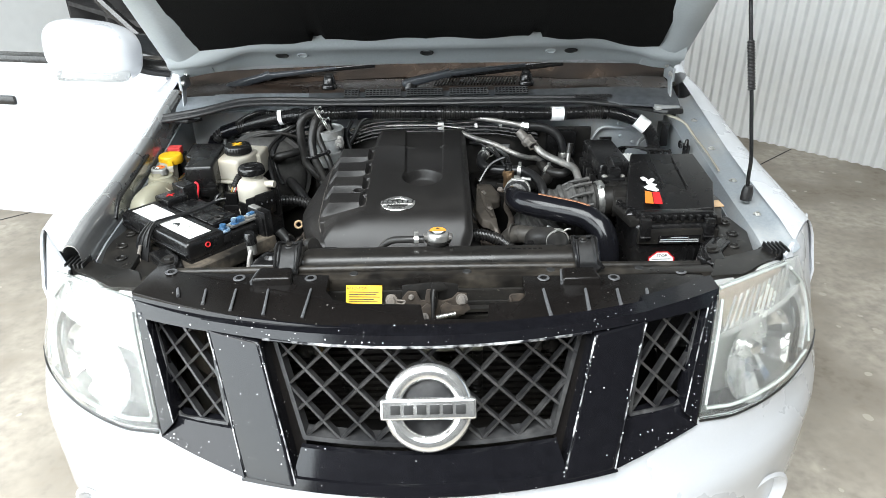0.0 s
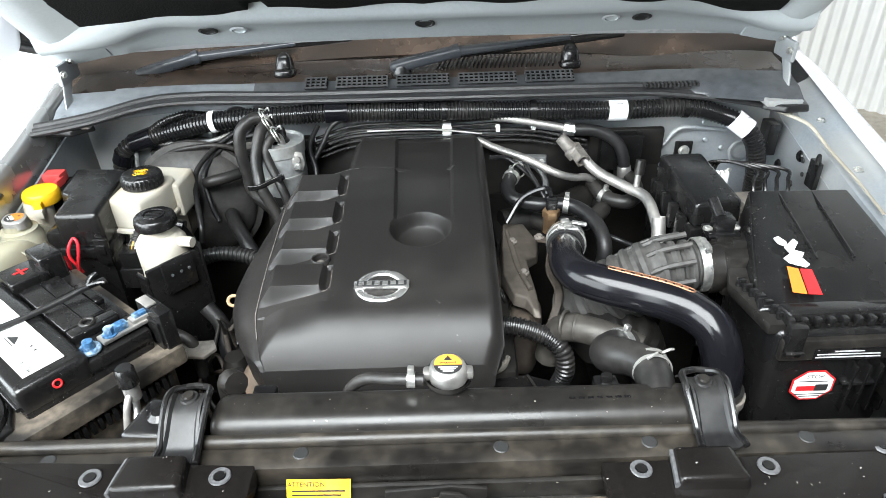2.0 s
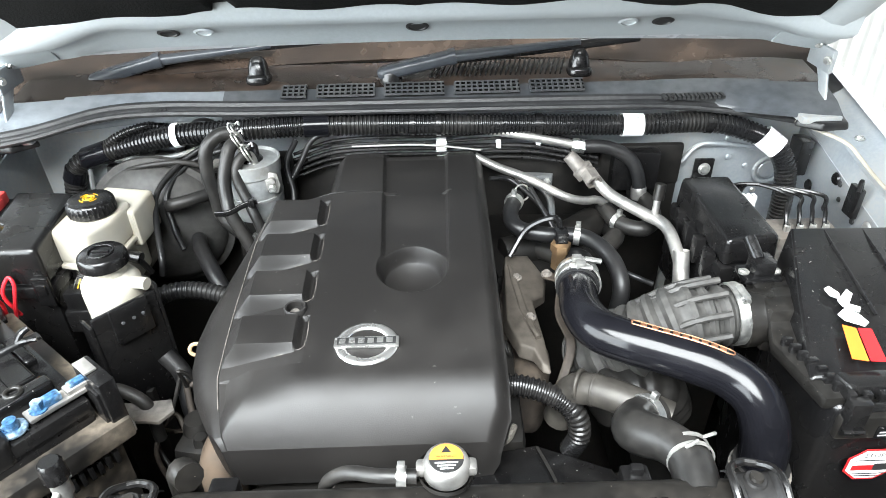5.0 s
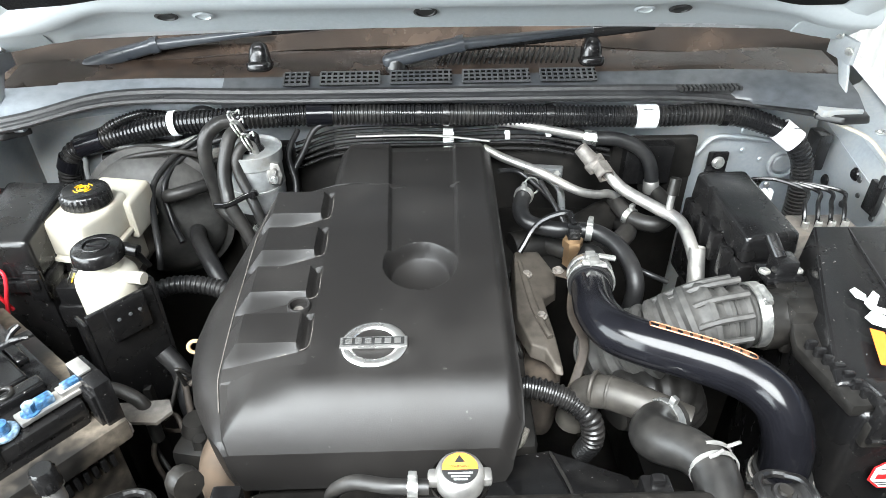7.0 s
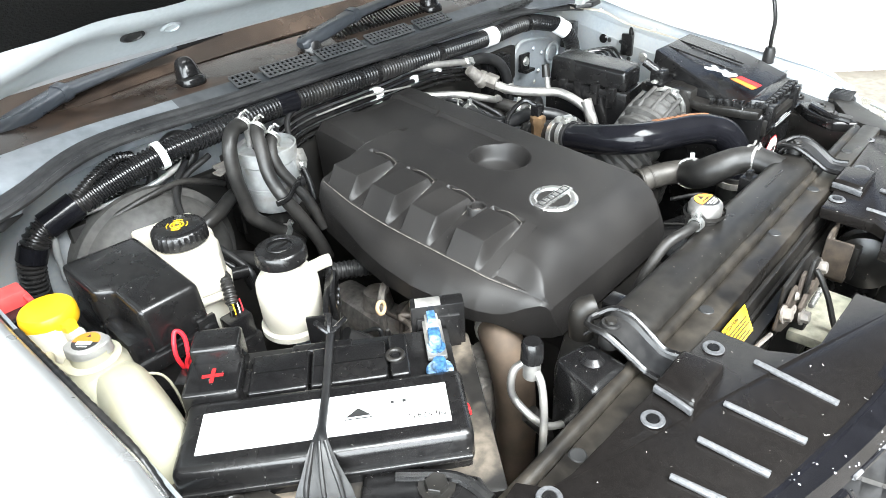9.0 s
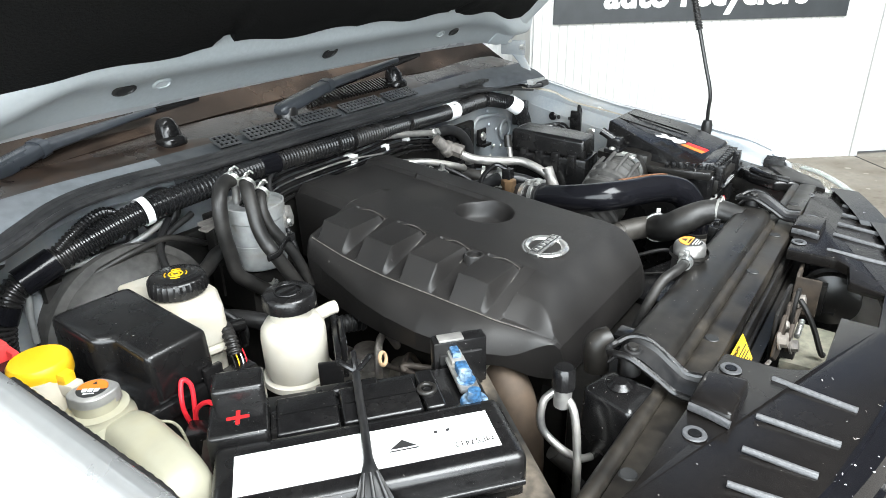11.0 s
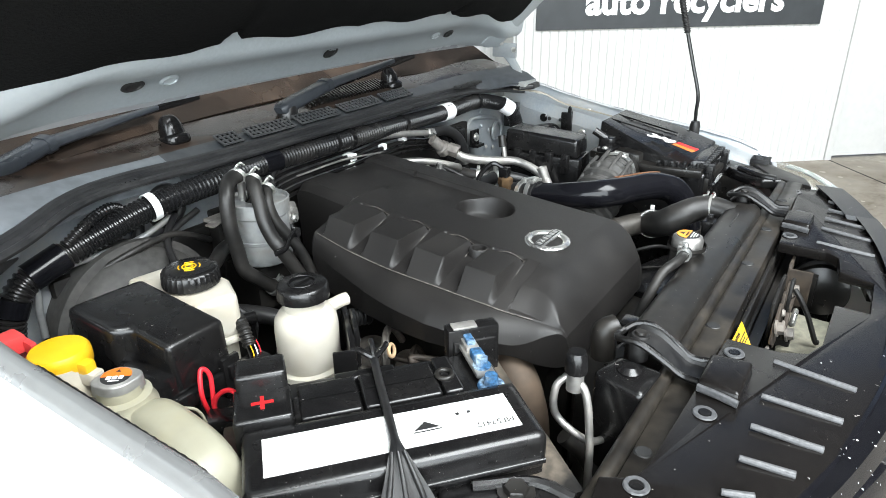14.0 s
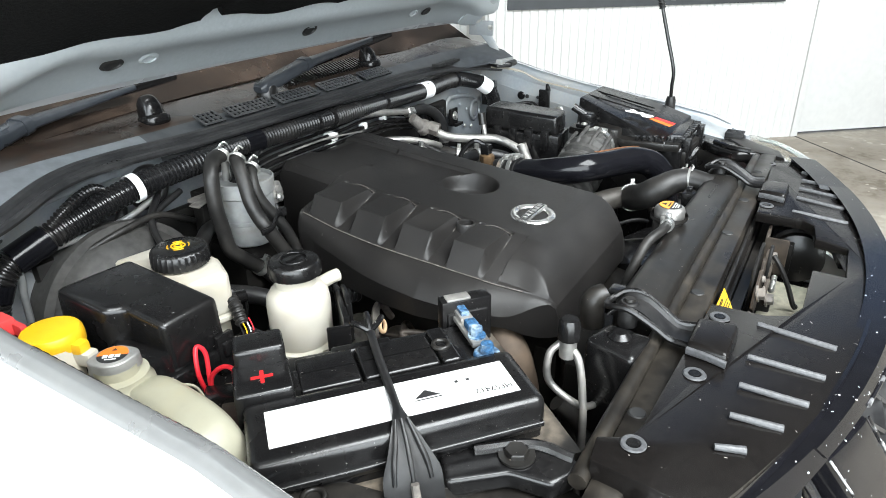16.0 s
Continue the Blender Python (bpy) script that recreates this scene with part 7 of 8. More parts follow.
for k, pts in enumerate(([(0.19, 0.86, 1.06), (0.215, 0.80, 1.03), (0.235, 0.77, 0.99)], [(0.12, 0.88, 1.07), (0.16, 0.89, 1.06), (0.21, 0.84, 1.03), (0.24, 0.78, 0.99)], [(0.36, 0.66, 0.99), (0.33, 0.67, 1.0), (0.30, 0.70, 1.0)], [(0.31, 0.44, 0.9), (0.34, 0.40, 0.91), (0.37, 0.38, 0.9)], [(0.235, 0.60, 0.93), (0.26, 0.62, 0.95), (0.30, 0.62, 0.93)])):
    hose("wire_lead", pts, 0.0042, M_RUBBER, "thin black wire lead", "wiring", "wire leads")
ring_clip = single("cable_ring", ring((0.178, 0.87, 1.045), 0.014, 0.0018, axis((0.3, -0.8, 0.5))), M_ZINC, "small wire cable ring", "clip")
single("cardboard_scrap", turn(box(-0.02, 0.02, -0.02, 0.02, 0, 0.002, 0), Matrix.Translation((0.338, 0.51, 0.895)) @ Matrix.Rotation(0.6, 4, "Z") @ Matrix.Rotation(0.5, 4, "X")), M_CARD, "scrap of brown cardboard resting on the hose", "cardboard")

# ---- main harness along the firewall ----
harness = thing("main_wiring_harness", (0, 0.96, 1.0), "thick ribbed black wiring harness with white tape along the firewall", "wiring")
HN = [(-0.675, 0.975, 0.92), (-0.668, 0.972, 1.017), (-0.650, 0.970, 1.067), (-0.622, 0.972, 1.088), (-0.56, 0.968, 1.108), (-0.441, 0.957, 1.136), (-0.309, 0.952, 1.145), (-0.179, 0.972, 1.141), (0.0, 0.974, 1.137), (0.2, 0.972, 1.132), (0.39, 0.967, 1.128), (0.532, 0.965, 1.13), (0.60, 0.95, 1.118), (0.643, 0.93, 1.10), (0.672, 0.917, 1.06), (0.685, 0.915, 0.99), (0.688, 0.915, 0.9)]
part("conduit", tube(HN, 0.0195, 16, 10, 0.0075, 0.0026), M_CONDUIT, harness)
part("branch_conduit", tube([(-0.575, 0.960, 1.120), (-0.545, 0.960, 1.138), (-0.50, 0.975, 1.148), (-0.47, 0.995, 1.135)], 0.0085, 12, 8, 0.006, 0.002), M_CONDUIT, harness)
hl_ = spline(HN, 12)


def band(i, r, w, mat, name, label=""):
    d = hl_[i + 1] - hl_[i - 1]
    part(name, lathe([(r, -w), (r + 0.0008, -w), (r + 0.0008, w), (r, w)], hl_[i], 24, axis(d)), mat, harness, label)


def near(x):
    return min(range(1, len(hl_) - 1), key=lambda i: abs(hl_[i].x - x) + (0.5 if hl_[i].z < 1.04 else 0))


band(near(-0.445), 0.0215, 0.006, M_TAPE, "white_tie", "white cable tie")
band(near(0.392), 0.0205, 0.019, M_TAPE, "tape_wrap", "white tape wrap")
band(near(0.640), 0.0205, 0.019, M_TAPE, "tape_wrap", "white tape wrap")
for x, w in ((-0.655, 0.012), (-0.60, 0.026), (-0.19, 0.022), (-0.02, 0.004), (0.03, 0.005), (0.215, 0.006), (0.53, 0.006)):
    band(near(x), 0.0202, w, M_PIPE if w > 0.01 else M_PLAST, "black_tape")
for k, (x, w) in enumerate(((0.392, 0.016), (0.64, 0.02))):
    i = near(x)
    part("print_bar", turn(box(-w * 0.6, w * 0.6, -0.001, 0.001, 0, 0.0006, 0), Matrix.Translation(hl_[i] + Vector((0, -0.012, 0.018)))), M_INK, harness)
for k in range(5):
    y, z = 0.985 - 0.006 * k, 1.108 - 0.009 * k
    single("fluid_line", tube([(-0.24, y - 0.02, z - 0.02), (-0.15, y, z - 0.002), (0.03, y, z), (0.2, y - 0.002, z + 0.004 * (k < 2)), (0.33, y - 0.02, z - 0.02)], 0.0034 if k != 2 else 0.005, 8), M_PLAST, "thin black fluid line along the firewall", "pipe", "fluid lines")
lclip = thing("line_clip", (0.036, 0.98, 1.06), "white plastic clip holding the fluid lines", "clip")
part("clip_body", box(0.028, 0.046, 0.972, 0.992, 1.068, 1.104, 0.002), M_LABEL, lclip)
for k in range(4):
    part("clip_tooth", box(0.027, 0.047, 0.967, 0.973, 1.068 + 0.010 * k, 1.073 + 0.010 * k, 0.001), M_LABEL, lclip)
for x in (0.14, 0.215):
    single("small_line_clip", box(x, x + 0.009, 0.966, 0.985, 1.088, 1.102, 0.002), M_LABEL, "small white line clip", "clip", "line clips")

# ---- battery corner ----
E1, E2 = Vector((0.766, -0.643, 0)).normalized(), Vector((0.643, 0.766, 0)).normalized()
BAT = Matrix(((E1.x, E2.x, 0, -0.719), (E1.y, E2.y, 0, 0.4405), (0, 0, 1, 0), (0, 0, 0, 1)))


def on_bat(bm):
    return turn(bm, BAT)


tray = thing("battery_tray", tuple(BAT @ Vector((0.14, 0.09, 0.7))), "dusty black battery tray", "tray")
part("tray_body", on_bat(join(box(-0.012, 0.29, -0.014, 0.188, 0.72, 0.985, 0.008), box(-0.026, 0.306, -0.034, 0.203, 0.982, 1.014, 0.006))), M_TRAY, tray)
part("tray_leg", on_bat(box(0.05, 0.24, 0.03, 0.15, 0.40, 0.73, 0.004)), M_DARK, tray)
for k in range(16):
    part("tray_tooth", on_bat(box(0.292, 0.302, 0.012 + 0.0105 * k, 0.018 + 0.0105 * k, 0.955, 0.975, 0.001)), M_PLAST, tray)
bat = thing("battery", tuple(BAT @ Vector((0.139, 0.088, 0.985))), "black car battery with a white label and corroded terminal", "battery")
part("case", on_bat(box(0.0, 0.278, 0.0, 0.175, 0.99, 1.036, 0.006)), M_PLAST, bat)
part("lid", on_bat(join(box(-0.002, 0.280, -0.003, 0.090, 1.02, 1.0625, 0.010, 3), box(0.0, 0.278, 0.08, 0.176, 1.02, 1.047, 0.004))), M_PLAST, bat)
for a, b, c, d in ((0.056, 0.1185, 0.0925, 0.152), (0.1215, 0.2035, 0.0925, 0.152), (0.2065, 0.2275, 0.0925, 0.160)):
    part("cell_cover", on_bat(box(a, b, c, d, 1.046, 1.0605, 0.004, 3)), M_PLAST, bat)
part("hand_grip", on_bat(box(0.098, 0.166, 0.1535, 0.168, 1.046, 1.0565, 0.004, 3)), M_PLAST, bat)
# Black bars on the lid stand in for shade in its grooves.
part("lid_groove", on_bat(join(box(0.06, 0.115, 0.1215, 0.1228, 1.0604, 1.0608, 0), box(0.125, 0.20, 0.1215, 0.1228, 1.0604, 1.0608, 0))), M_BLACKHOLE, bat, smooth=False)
part("lid_lip", on_bat(beam([(0.004, -0.004, 1.034), (0.14, -0.004, 1.034), (0.276, -0.004, 1.034)], [0.003] * 3, [0.003] * 3)), M_PLAST, bat)
part("vent_ring", on_bat(ring((0.213, 0.122, 1.0615), 0.0085, 0.0028)), M_DUSTY, bat)
part("terminal_shelf", on_bat(box(0.224, 0.277, 0.096, 0.174, 1.035, 1.044, 0.002)), material("pale_grey_plastic", (0.32, 0.31, 0.29), 0.6, dust=0.5), bat)
lm = BAT @ Matrix.Translation((0.139, 0.043, 1.0626))
part("label", turn(plate(Matrix(), 0.243, 0.052, 0.0005), lm), M_LABEL, bat, "white printed label")
fl = lm @ Matrix.Rotation(math.pi, 4, "Z")
part("model_code", words("MF57412", 0.0105, fl @ Matrix.Translation((-0.098, 0.014, 0.0007)), 0.0001), M_INK, bat)
for dx, dy, r in ((-0.032, -0.001, 0.010),):
    part("pictogram", turn(prism([(-r * 1.3, -r * 0.5), (r * 1.3, -r * 0.5), (0, r * 0.6)], 0.0005, 0.0008, 0), lm @ Matrix.Translation((0.032, 0.0, 0))), M_INK, bat)
    part("pictogram_base", turn(box(-0.014, 0.014, -0.0085, -0.007, 0.0005, 0.0008, 0), lm @ Matrix.Translation((0.032, 0.0, 0))), M_INK, bat)
for dx, dy in ((-0.062, -0.007), (-0.044, -0.007), (-0.046, 0.006)):
    tri = [(-0.006, 0.004), (0.006, 0.004), (0, -0.006)]
    part("warning_triangle", turn(prism(tri, 0.0005, 0.0008, 0), lm @ Matrix.Translation((dx, dy, 0))), M_GREYINK, bat)
    part("triangle_inner", turn(prism([(x * 0.7, y * 0.7) for x, y in tri], 0.0008, 0.0010, 0), lm @ Matrix.Translation((dx, dy + 0.0004, 0))), M_LABEL, bat)
for dx, dy in ((0.066, 0.008), (0.078, 0.008)):
    part("label_dot", turn(box(-0.0018, 0.0018, -0.0018, 0.0018, 0.0005, 0.0008, 0), lm @ Matrix.Translation((dx, dy, 0))), M_INK, bat)
part("red_mark", on_bat(ring((0.281, 0.045, 1.045), 0.005, 0.0016, axis((1, 0, 0.3)))), M_REDPRINT, bat)
pos = thing("positive_terminal_cover", tuple(BAT @ Vector((0.02, 0.12, 1.03))), "black positive terminal cover with a red plus", "terminal cover")
part("cover", on_bat(box(-0.008, 0.050, 0.088, 0.145, 1.03, 1.072, 0.005, 3)), M_PLAST, pos)
part("rear_hood", on_bat(box(-0.004, 0.048, 0.135, 0.172, 1.04, 1.092, 0.006, 3)), M_PLAST, pos)
part("side_catch", on_bat(box(0.05, 0.064, 0.10, 0.135, 1.03, 1.058, 0.003)), M_PLAST, pos)
part("plus_bar", on_bat(join(box(0.010, 0.032, 0.1125, 0.1165, 1.0718, 1.0728, 0), box(0.019, 0.023, 0.104, 0.125, 1.0718, 1.0729, 0))), M_REDPRINT, pos, "red plus sign")
neg = thing("negative_terminal", tuple(BAT @ Vector((0.247, 0.13, 1.04))), "battery clamp covered in blue corrosion", "terminal")
part("clamp_ring", on_bat(join(ring((0.249, 0.125, 1.052), 0.011, 0.0042), lathe([(0, 0.02), (0.007, 0.02), (0.009, 0.0)], (0.249, 0.125, 1.046), 16))), M_BLUE, neg)
blobs = []
for k in range(90):
    a, r = random.uniform(0, 6.28), random.uniform(0.002, 0.014)
    b = bmesh.new()
    bmesh.ops.create_icosphere(b, subdivisions=1, radius=random.uniform(0.0008, 0.002))
    blobs.append(turn(b, Matrix.Translation((0.249 + r * math.cos(a), 0.122 + r * 1.3 * math.sin(a), 1.046 + random.uniform(0, 0.016) * (1 - r / 0.018)))))
part("crust", on_bat(join(*blobs)), M_BLUE, neg, "blue corrosion crust", kind="stuff")
part("clamp_bolt", on_bat(bolt((0.249, 0.155, 1.058), 0.007, 0.012)), M_BLUE, neg)
part("bar", on_bat(join(box(0.238, 0.260, 0.14, 0.215, 1.052, 1.058, 0.002), box(0.241, 0.257, 0.185, 0.215, 1.056, 1.064, 0.002))), M_ALU, neg)
part("bar_crust", on_bat(join(box(0.242, 0.256, 0.16, 0.18, 1.057, 1.068, 0.003), box(0.244, 0.254, 0.19, 0.21, 1.062, 1.069, 0.002))), M_BLUE, neg)
part("block_cap", on_bat(box(0.232, 0.262, 0.207, 0.222, 1.0755, 1.0785, 0.001)), M_ALU, neg)
part("fuse_block", on_bat(join(box(0.226, 0.290, 0.208, 0.228, 0.99, 1.075, 0.003), box(0.232, 0.284, 0.204, 0.21, 1.0, 1.06, 0.002))), M_PLAST, neg)
part("block_end", on_bat(box(0.270, 0.292, 0.206, 0.23, 0.985, 1.0, 0.002)), M_ALU, neg)
neg.location += E1 * 0.010 - E2 * 0.025
stp_ = thing("battery_strap", tuple(BAT @ Vector((0.14, 0.08, 1.0))), "black rubber strap that holds the battery down", "strap")
SP = [(0.143, 0.185, 1.070), (0.143, 0.16, 1.072), (0.141, 0.12, 1.069), (0.139, 0.07, 1.0685), (0.137, 0.035, 1.070), (0.135, 0.005, 1.068), (0.135, -0.018, 1.046), (0.135, -0.030, 1.024), (0.135, -0.042, 0.985)]
sp_l = spline(SP, 6)
part("strip", on_bat(sheet(lambda i, v: (sp_l[i].x + v * (0.0042 + 0.0235 * smooth(24, 42, i) ** 1.2 + 0.003 * smooth(8, 0, i)), sp_l[i].y, sp_l[i].z + 0.003 * (1 - v * v) + (0.003 * smooth(26, 36, i) if abs(v) > 0.9 or v == 0 else 0)), list(range(len(sp_l))), [-1, -0.8, -0.45, -0.2, 0, 0.2, 0.45, 0.8, 1], 0.004, (0, 0.3, -1))), M_RUBBER, stp_)
for dx, dz in ((-0.02, 0.004), (0.022, 0.006), (0.0, 0.02)):
    part("prong", on_bat(tube([(0.143, 0.160, 1.072), (0.143 + dx * 0.5, 0.168, 1.075 + dz * 0.3), (0.143 + dx * 0.8, 0.178, 1.073 + dz * 0.6)], 0.0035, 8)), M_PLAST, stp_)
for k in (-0.62, 0.0, 0.62):
    part("strap_rib", on_bat(beam([(sp_l[i].x + k * (0.0042 + 0.0235 * smooth(24, 42, i) ** 1.2), sp_l[i].y, sp_l[i].z + 0.0045) for i in (30, 34, 38, 42)], [0.0014, 0.002, 0.0024, 0.002], [0.002, 0.003, 0.003, 0.002])), M_RUBBER, stp_)
part("hook_nut", on_bat(bolt((0.135, -0.047, 0.995), 0.008, 0.008, axis((0, -1, 0.3)))), M_CAST, stp_)
part("hook_rod", on_bat(tube([(0.135, -0.034, 1.03), (0.135, -0.045, 0.99), (0.135, -0.045, 0.86)], 0.004, 8)), M_CAST, stp_)

# ---- reservoirs on the left ----
cool = thing("coolant_reservoir", (-0.69, 0.57, 0.8), "yellowed translucent coolant reservoir with a silver cap", "reservoir")
part("tank", join(turn(pillow(0.037, 0.094, 0.136, 3.4), Matrix.Translation((-0.697, 0.563, 0.940)) @ Matrix.Rotation(radians(-6), 4, "Z")), turn(pillow(0.044, 0.075, 0.12, 3.0), Matrix.Translation((-0.700, 0.640, 0.950)))), M_CREAM, cool, "yellowed tank")
part("seam", tube([(-0.734, 0.60, 1.03), (-0.705, 0.592, 1.066), (-0.670, 0.588, 1.062), (-0.648, 0.585, 1.02), (-0.646, 0.58, 0.85)], 0.0016, 8), M_CREAM, cool)
part("tank_foot", box(-0.71, -0.67, 0.54, 0.62, 0.5, 0.84, 0.004), M_DARK, cool)
part("side_flange", box(-0.655, -0.628, 0.465, 0.472, 0.82, 0.99, 0.002), M_CREAM, cool)
part("neck", lathe([(0.036, -0.035), (0.034, -0.014), (0.030, -0.008), (0.030, -0.002), (0.022, 0.0), (0.022, 0.01)], (-0.70, 0.644, 1.077), 32), M_CREAM, cool)
capt = Matrix.Translation((-0.70, 0.628, 1.084)) @ Matrix.Diagonal((0.66, 0.66, 0.72, 1)) @ Matrix.Translation((0.70, -0.628, -1.084))
ccap = part("cap", turn(join(lathe([(0, 0.018), (0.0235, 0.018), (0.027, 0.0165)], (-0.70, 0.628, 1.084), 40), turn(prism([((0.0305 + 0.0075 * max(0.0, math.cos(2 * a)) ** 2) * math.cos(a), (0.0305 + 0.0075 * max(0.0, math.cos(2 * a)) ** 2) * math.sin(a)) for a in steps(0, 2 * math.pi, 48)[:-1]], -0.004, 0.0165, 0.003, 0.04, 3), Matrix.Translation((-0.70, 0.628, 1.084)) @ Matrix.Rotation(radians(-35), 4, "Z"))), capt), M_CAPZINC, cool, "silver pressure cap")
ccap.location += Vector((0.0, 0.016, 0.0))
cm = capt @ Matrix.Translation((-0.70, 0.628, 1.1022)) @ Matrix.Rotation(radians(-50), 4, "Z")
part("cap_sticker", turn(prism([(0.0225 * math.cos(a), 0.0225 * math.sin(a)) for a in steps(-0.1, math.pi + 0.1, 16)], 0, 0.0005, 0), cm), M_ORANGE, ccap, "orange warning label")
part("cap_sticker_low", turn(prism([(0.0225 * math.cos(a), 0.0225 * math.sin(a)) for a in steps(math.pi + 0.1, 2 * math.pi - 0.1, 14)], 0, 0.0005, 0), cm), M_INK, ccap)
part("cap_triangle", turn(prism([(-0.004, 0.010), (0.004, 0.010), (0, 0.017)], 0.0005, 0.0009, 0), cm), M_INK, ccap)
for k in range(3):
    part("cap_text", turn(box(-0.013 + 0.009 * k, -0.006 + 0.009 * k, -0.009, -0.001, 0.0005, 0.0009, 0), cm), M_LABEL, ccap)
part("cap_text_line", turn(box(-0.008, 0.008, -0.0145, -0.0125, 0.0005, 0.0009, 0), cm), M_LABEL, ccap)
part("overflow_nib", tube([(-0.722, 0.640, 1.07), (-0.735, 0.675, 1.066), (-0.73, 0.705, 1.06)], 0.007, 10), M_CREAM, cool)
wash = thing("washer_filler", (-0.70, 0.755, 0.8), "yellow flip cap on a milky washer filler neck", "filler")
part("neck", tube([(-0.70, 0.752, 1.078), (-0.703, 0.745, 1.03), (-0.71, 0.74, 0.93), (-0.71, 0.74, 0.8)], 0.024, 18), M_MILKY, wash)
part("filler_cap", join(lathe([(0, 0.0095), (0.024, 0.0105), (0.0285, 0.0095), (0.031, 0.006), (0.0318, 0.001), (0.0318, -0.008), (0.0300, -0.013)], (-0.694, 0.760, 1.086), 44), turn(box(0.02, 0.042, -0.0075, 0.0075, -0.014, 0.003, 0.004), Matrix.Translation((-0.694, 0.76, 1.084)) @ Matrix.Rotation(radians(-75), 4, "Z"))), M_YELLOW, wash, "yellow flip cap")
part("hinge_tab", turn(box(0.028, 0.05, -0.008, 0.008, -0.024, -0.008, 0.003), Matrix.Translation((-0.694, 0.76, 1.084)) @ Matrix.Rotation(radians(-75), 4, "Z")), M_MILKY, wash)
wash.location += Vector((-0.012, -0.017, 0.003))
redc = thing("fusible_link_cover", (-0.705, 0.82, 1.0), "red plastic fusible link cover on a black base", "terminal cover")
part("red_cover", join(box(-0.742, -0.706, 0.812, 0.842, 1.072, 1.094, 0.004), box(-0.712, -0.704, 0.795, 0.825, 1.06, 1.088, 0.003)), M_RED, redc, "red cover")
part("black_base", box(-0.748, -0.70, 0.785, 0.85, 0.98, 1.074, 0.004), M_PLAST, redc)
fuse = thing("fuse_box", (-0.61, 0.745, 0.85), "black plastic fuse box with a clipped lid", "fuse box")
part("lid", prism([(-0.640, 0.646), (-0.562, 0.646), (-0.566, 0.800), (-0.664, 0.806), (-0.660, 0.722), (-0.640, 0.712)], 1.03, 1.096, 0.009, 0.03, 3, slope=lambda x, y: 0.10 * (y - 0.65)), M_PLAST, fuse)
part("lid_skirt", prism([(-0.668, 0.640), (-0.556, 0.640), (-0.560, 0.808), (-0.672, 0.814)], 1.012, 1.032, 0.004), M_PLAST, fuse)
part("lid_shoulder", prism([(-0.664, 0.646), (-0.632, 0.646), (-0.642, 0.72), (-0.664, 0.72)], 1.02, 1.062, 0.007, 0.05), M_PLAST, fuse)
part("base", prism([(-0.660, 0.648), (-0.562, 0.648), (-0.566, 0.80), (-0.662, 0.806)], 0.84, 1.014, 0.006), M_PLAST, fuse)
part("lid_clip", join(box(-0.582, -0.558, 0.638, 0.646, 1.0, 1.050, 0.002), box(-0.576, -0.562, 0.634, 0.640, 1.022, 1.040, 0.002)), M_PLAST, fuse)
part("side_clip", box(-0.560, -0.550, 0.70, 0.73, 1.005, 1.045, 0.002), M_PLAST, fuse)
part("foot", box(-0.64, -0.58, 0.68, 0.80, 0.5, 0.85, 0.004), M_DARK, fuse)
brk = thing("brake_fluid_reservoir", (-0.51, 0.77, 0.95), "milky white brake fluid reservoir with a black cap", "reservoir")
part("tank", prism([(-0.566, 0.705), (-0.502, 0.69), (-0.478, 0.735), (-0.470, 0.80), (-0.553, 0.835)], 1.03, 1.088, 0.010, 0.03, 4), M_MILKY, brk, "milky tank")
part("rear_tank", prism([(-0.55, 0.80), (-0.462, 0.775), (-0.455, 0.855), (-0.545, 0.872)], 1.01, 1.078, 0.008, 0.03, 3), M_MILKY, brk)
part("lower_tank", prism([(-0.56, 0.712), (-0.505, 0.70), (-0.478, 0.75), (-0.475, 0.82), (-0.55, 0.83)], 0.95, 1.026, 0.008, 0, 3), M_MILKY, brk)
part("tank_seam", prism([(-0.571, 0.70), (-0.500, 0.684), (-0.473, 0.733), (-0.464, 0.81), (-0.558, 0.842)], 1.025, 1.032, 0.002), M_MILKY, brk)
bcap = part("cap", lathe([(0, 0.014), (0.028, 0.014), (0.0325, 0.0125), (0.035, 0.009), (0.0358, 0.0), (0.0358, -0.008)], (-0.516, 0.763, 1.099), 64, None, 1, 0.0007), M_PLAST, brk, "ribbed black screw cap")
part("cap_symbol", join(ring((-0.516, 0.763, 1.1132), 0.0085, 0.0010), ring((-0.516, 0.763, 1.1132), 0.0045, 0.0010)), M_YELLOW, bcap, "yellow brake symbol")
for k in range(4):
    a0 = 0.5 + k * 1.57
    part("symbol_arc", tube([(-0.516 + 0.0135 * math.cos(a0 + b), 0.763 + 0.0135 * math.sin(a0 + b), 1.1132) for b in (0, 0.3, 0.6, 0.9)], 0.0008, 6), M_YELLOW, bcap)
part("master_cylinder", join(tube([(-0.51, 0.68, 0.945), (-0.50, 0.90, 0.955)], 0.026, 16), box(-0.53, -0.48, 0.72, 0.82, 0.93, 0.96, 0.006)), M_CAST, brk)
part("level_plug", join(tube([(-0.478, 0.74, 1.02), (-0.45, 0.735, 1.015)], 0.010, 10), tube([(-0.455, 0.735, 1.014), (-0.445, 0.745, 0.98)], 0.005, 8)), M_PLAST, brk)
brk.location += Vector((-0.008, -0.004, 0.006))
boost = thing("brake_booster", (-0.50, 0.95, 0.85), "large round black brake booster on the firewall", "booster")
part("shell", lathe([(0, 0.115), (0.045, 0.115), (0.06, 0.105), (0.10, 0.085), (0.118, 0.07), (0.122, 0.055), (0.134, 0.052), (0.134, 0.040), (0.126, 0.036), (0.126, 0.0), (0.1, -0.02), (0, -0.02)], (-0.50, 0.985, 0.965), 48, axis((0, -1, 0.04))), M_BOOT, boost, "dusty grey-black drum")
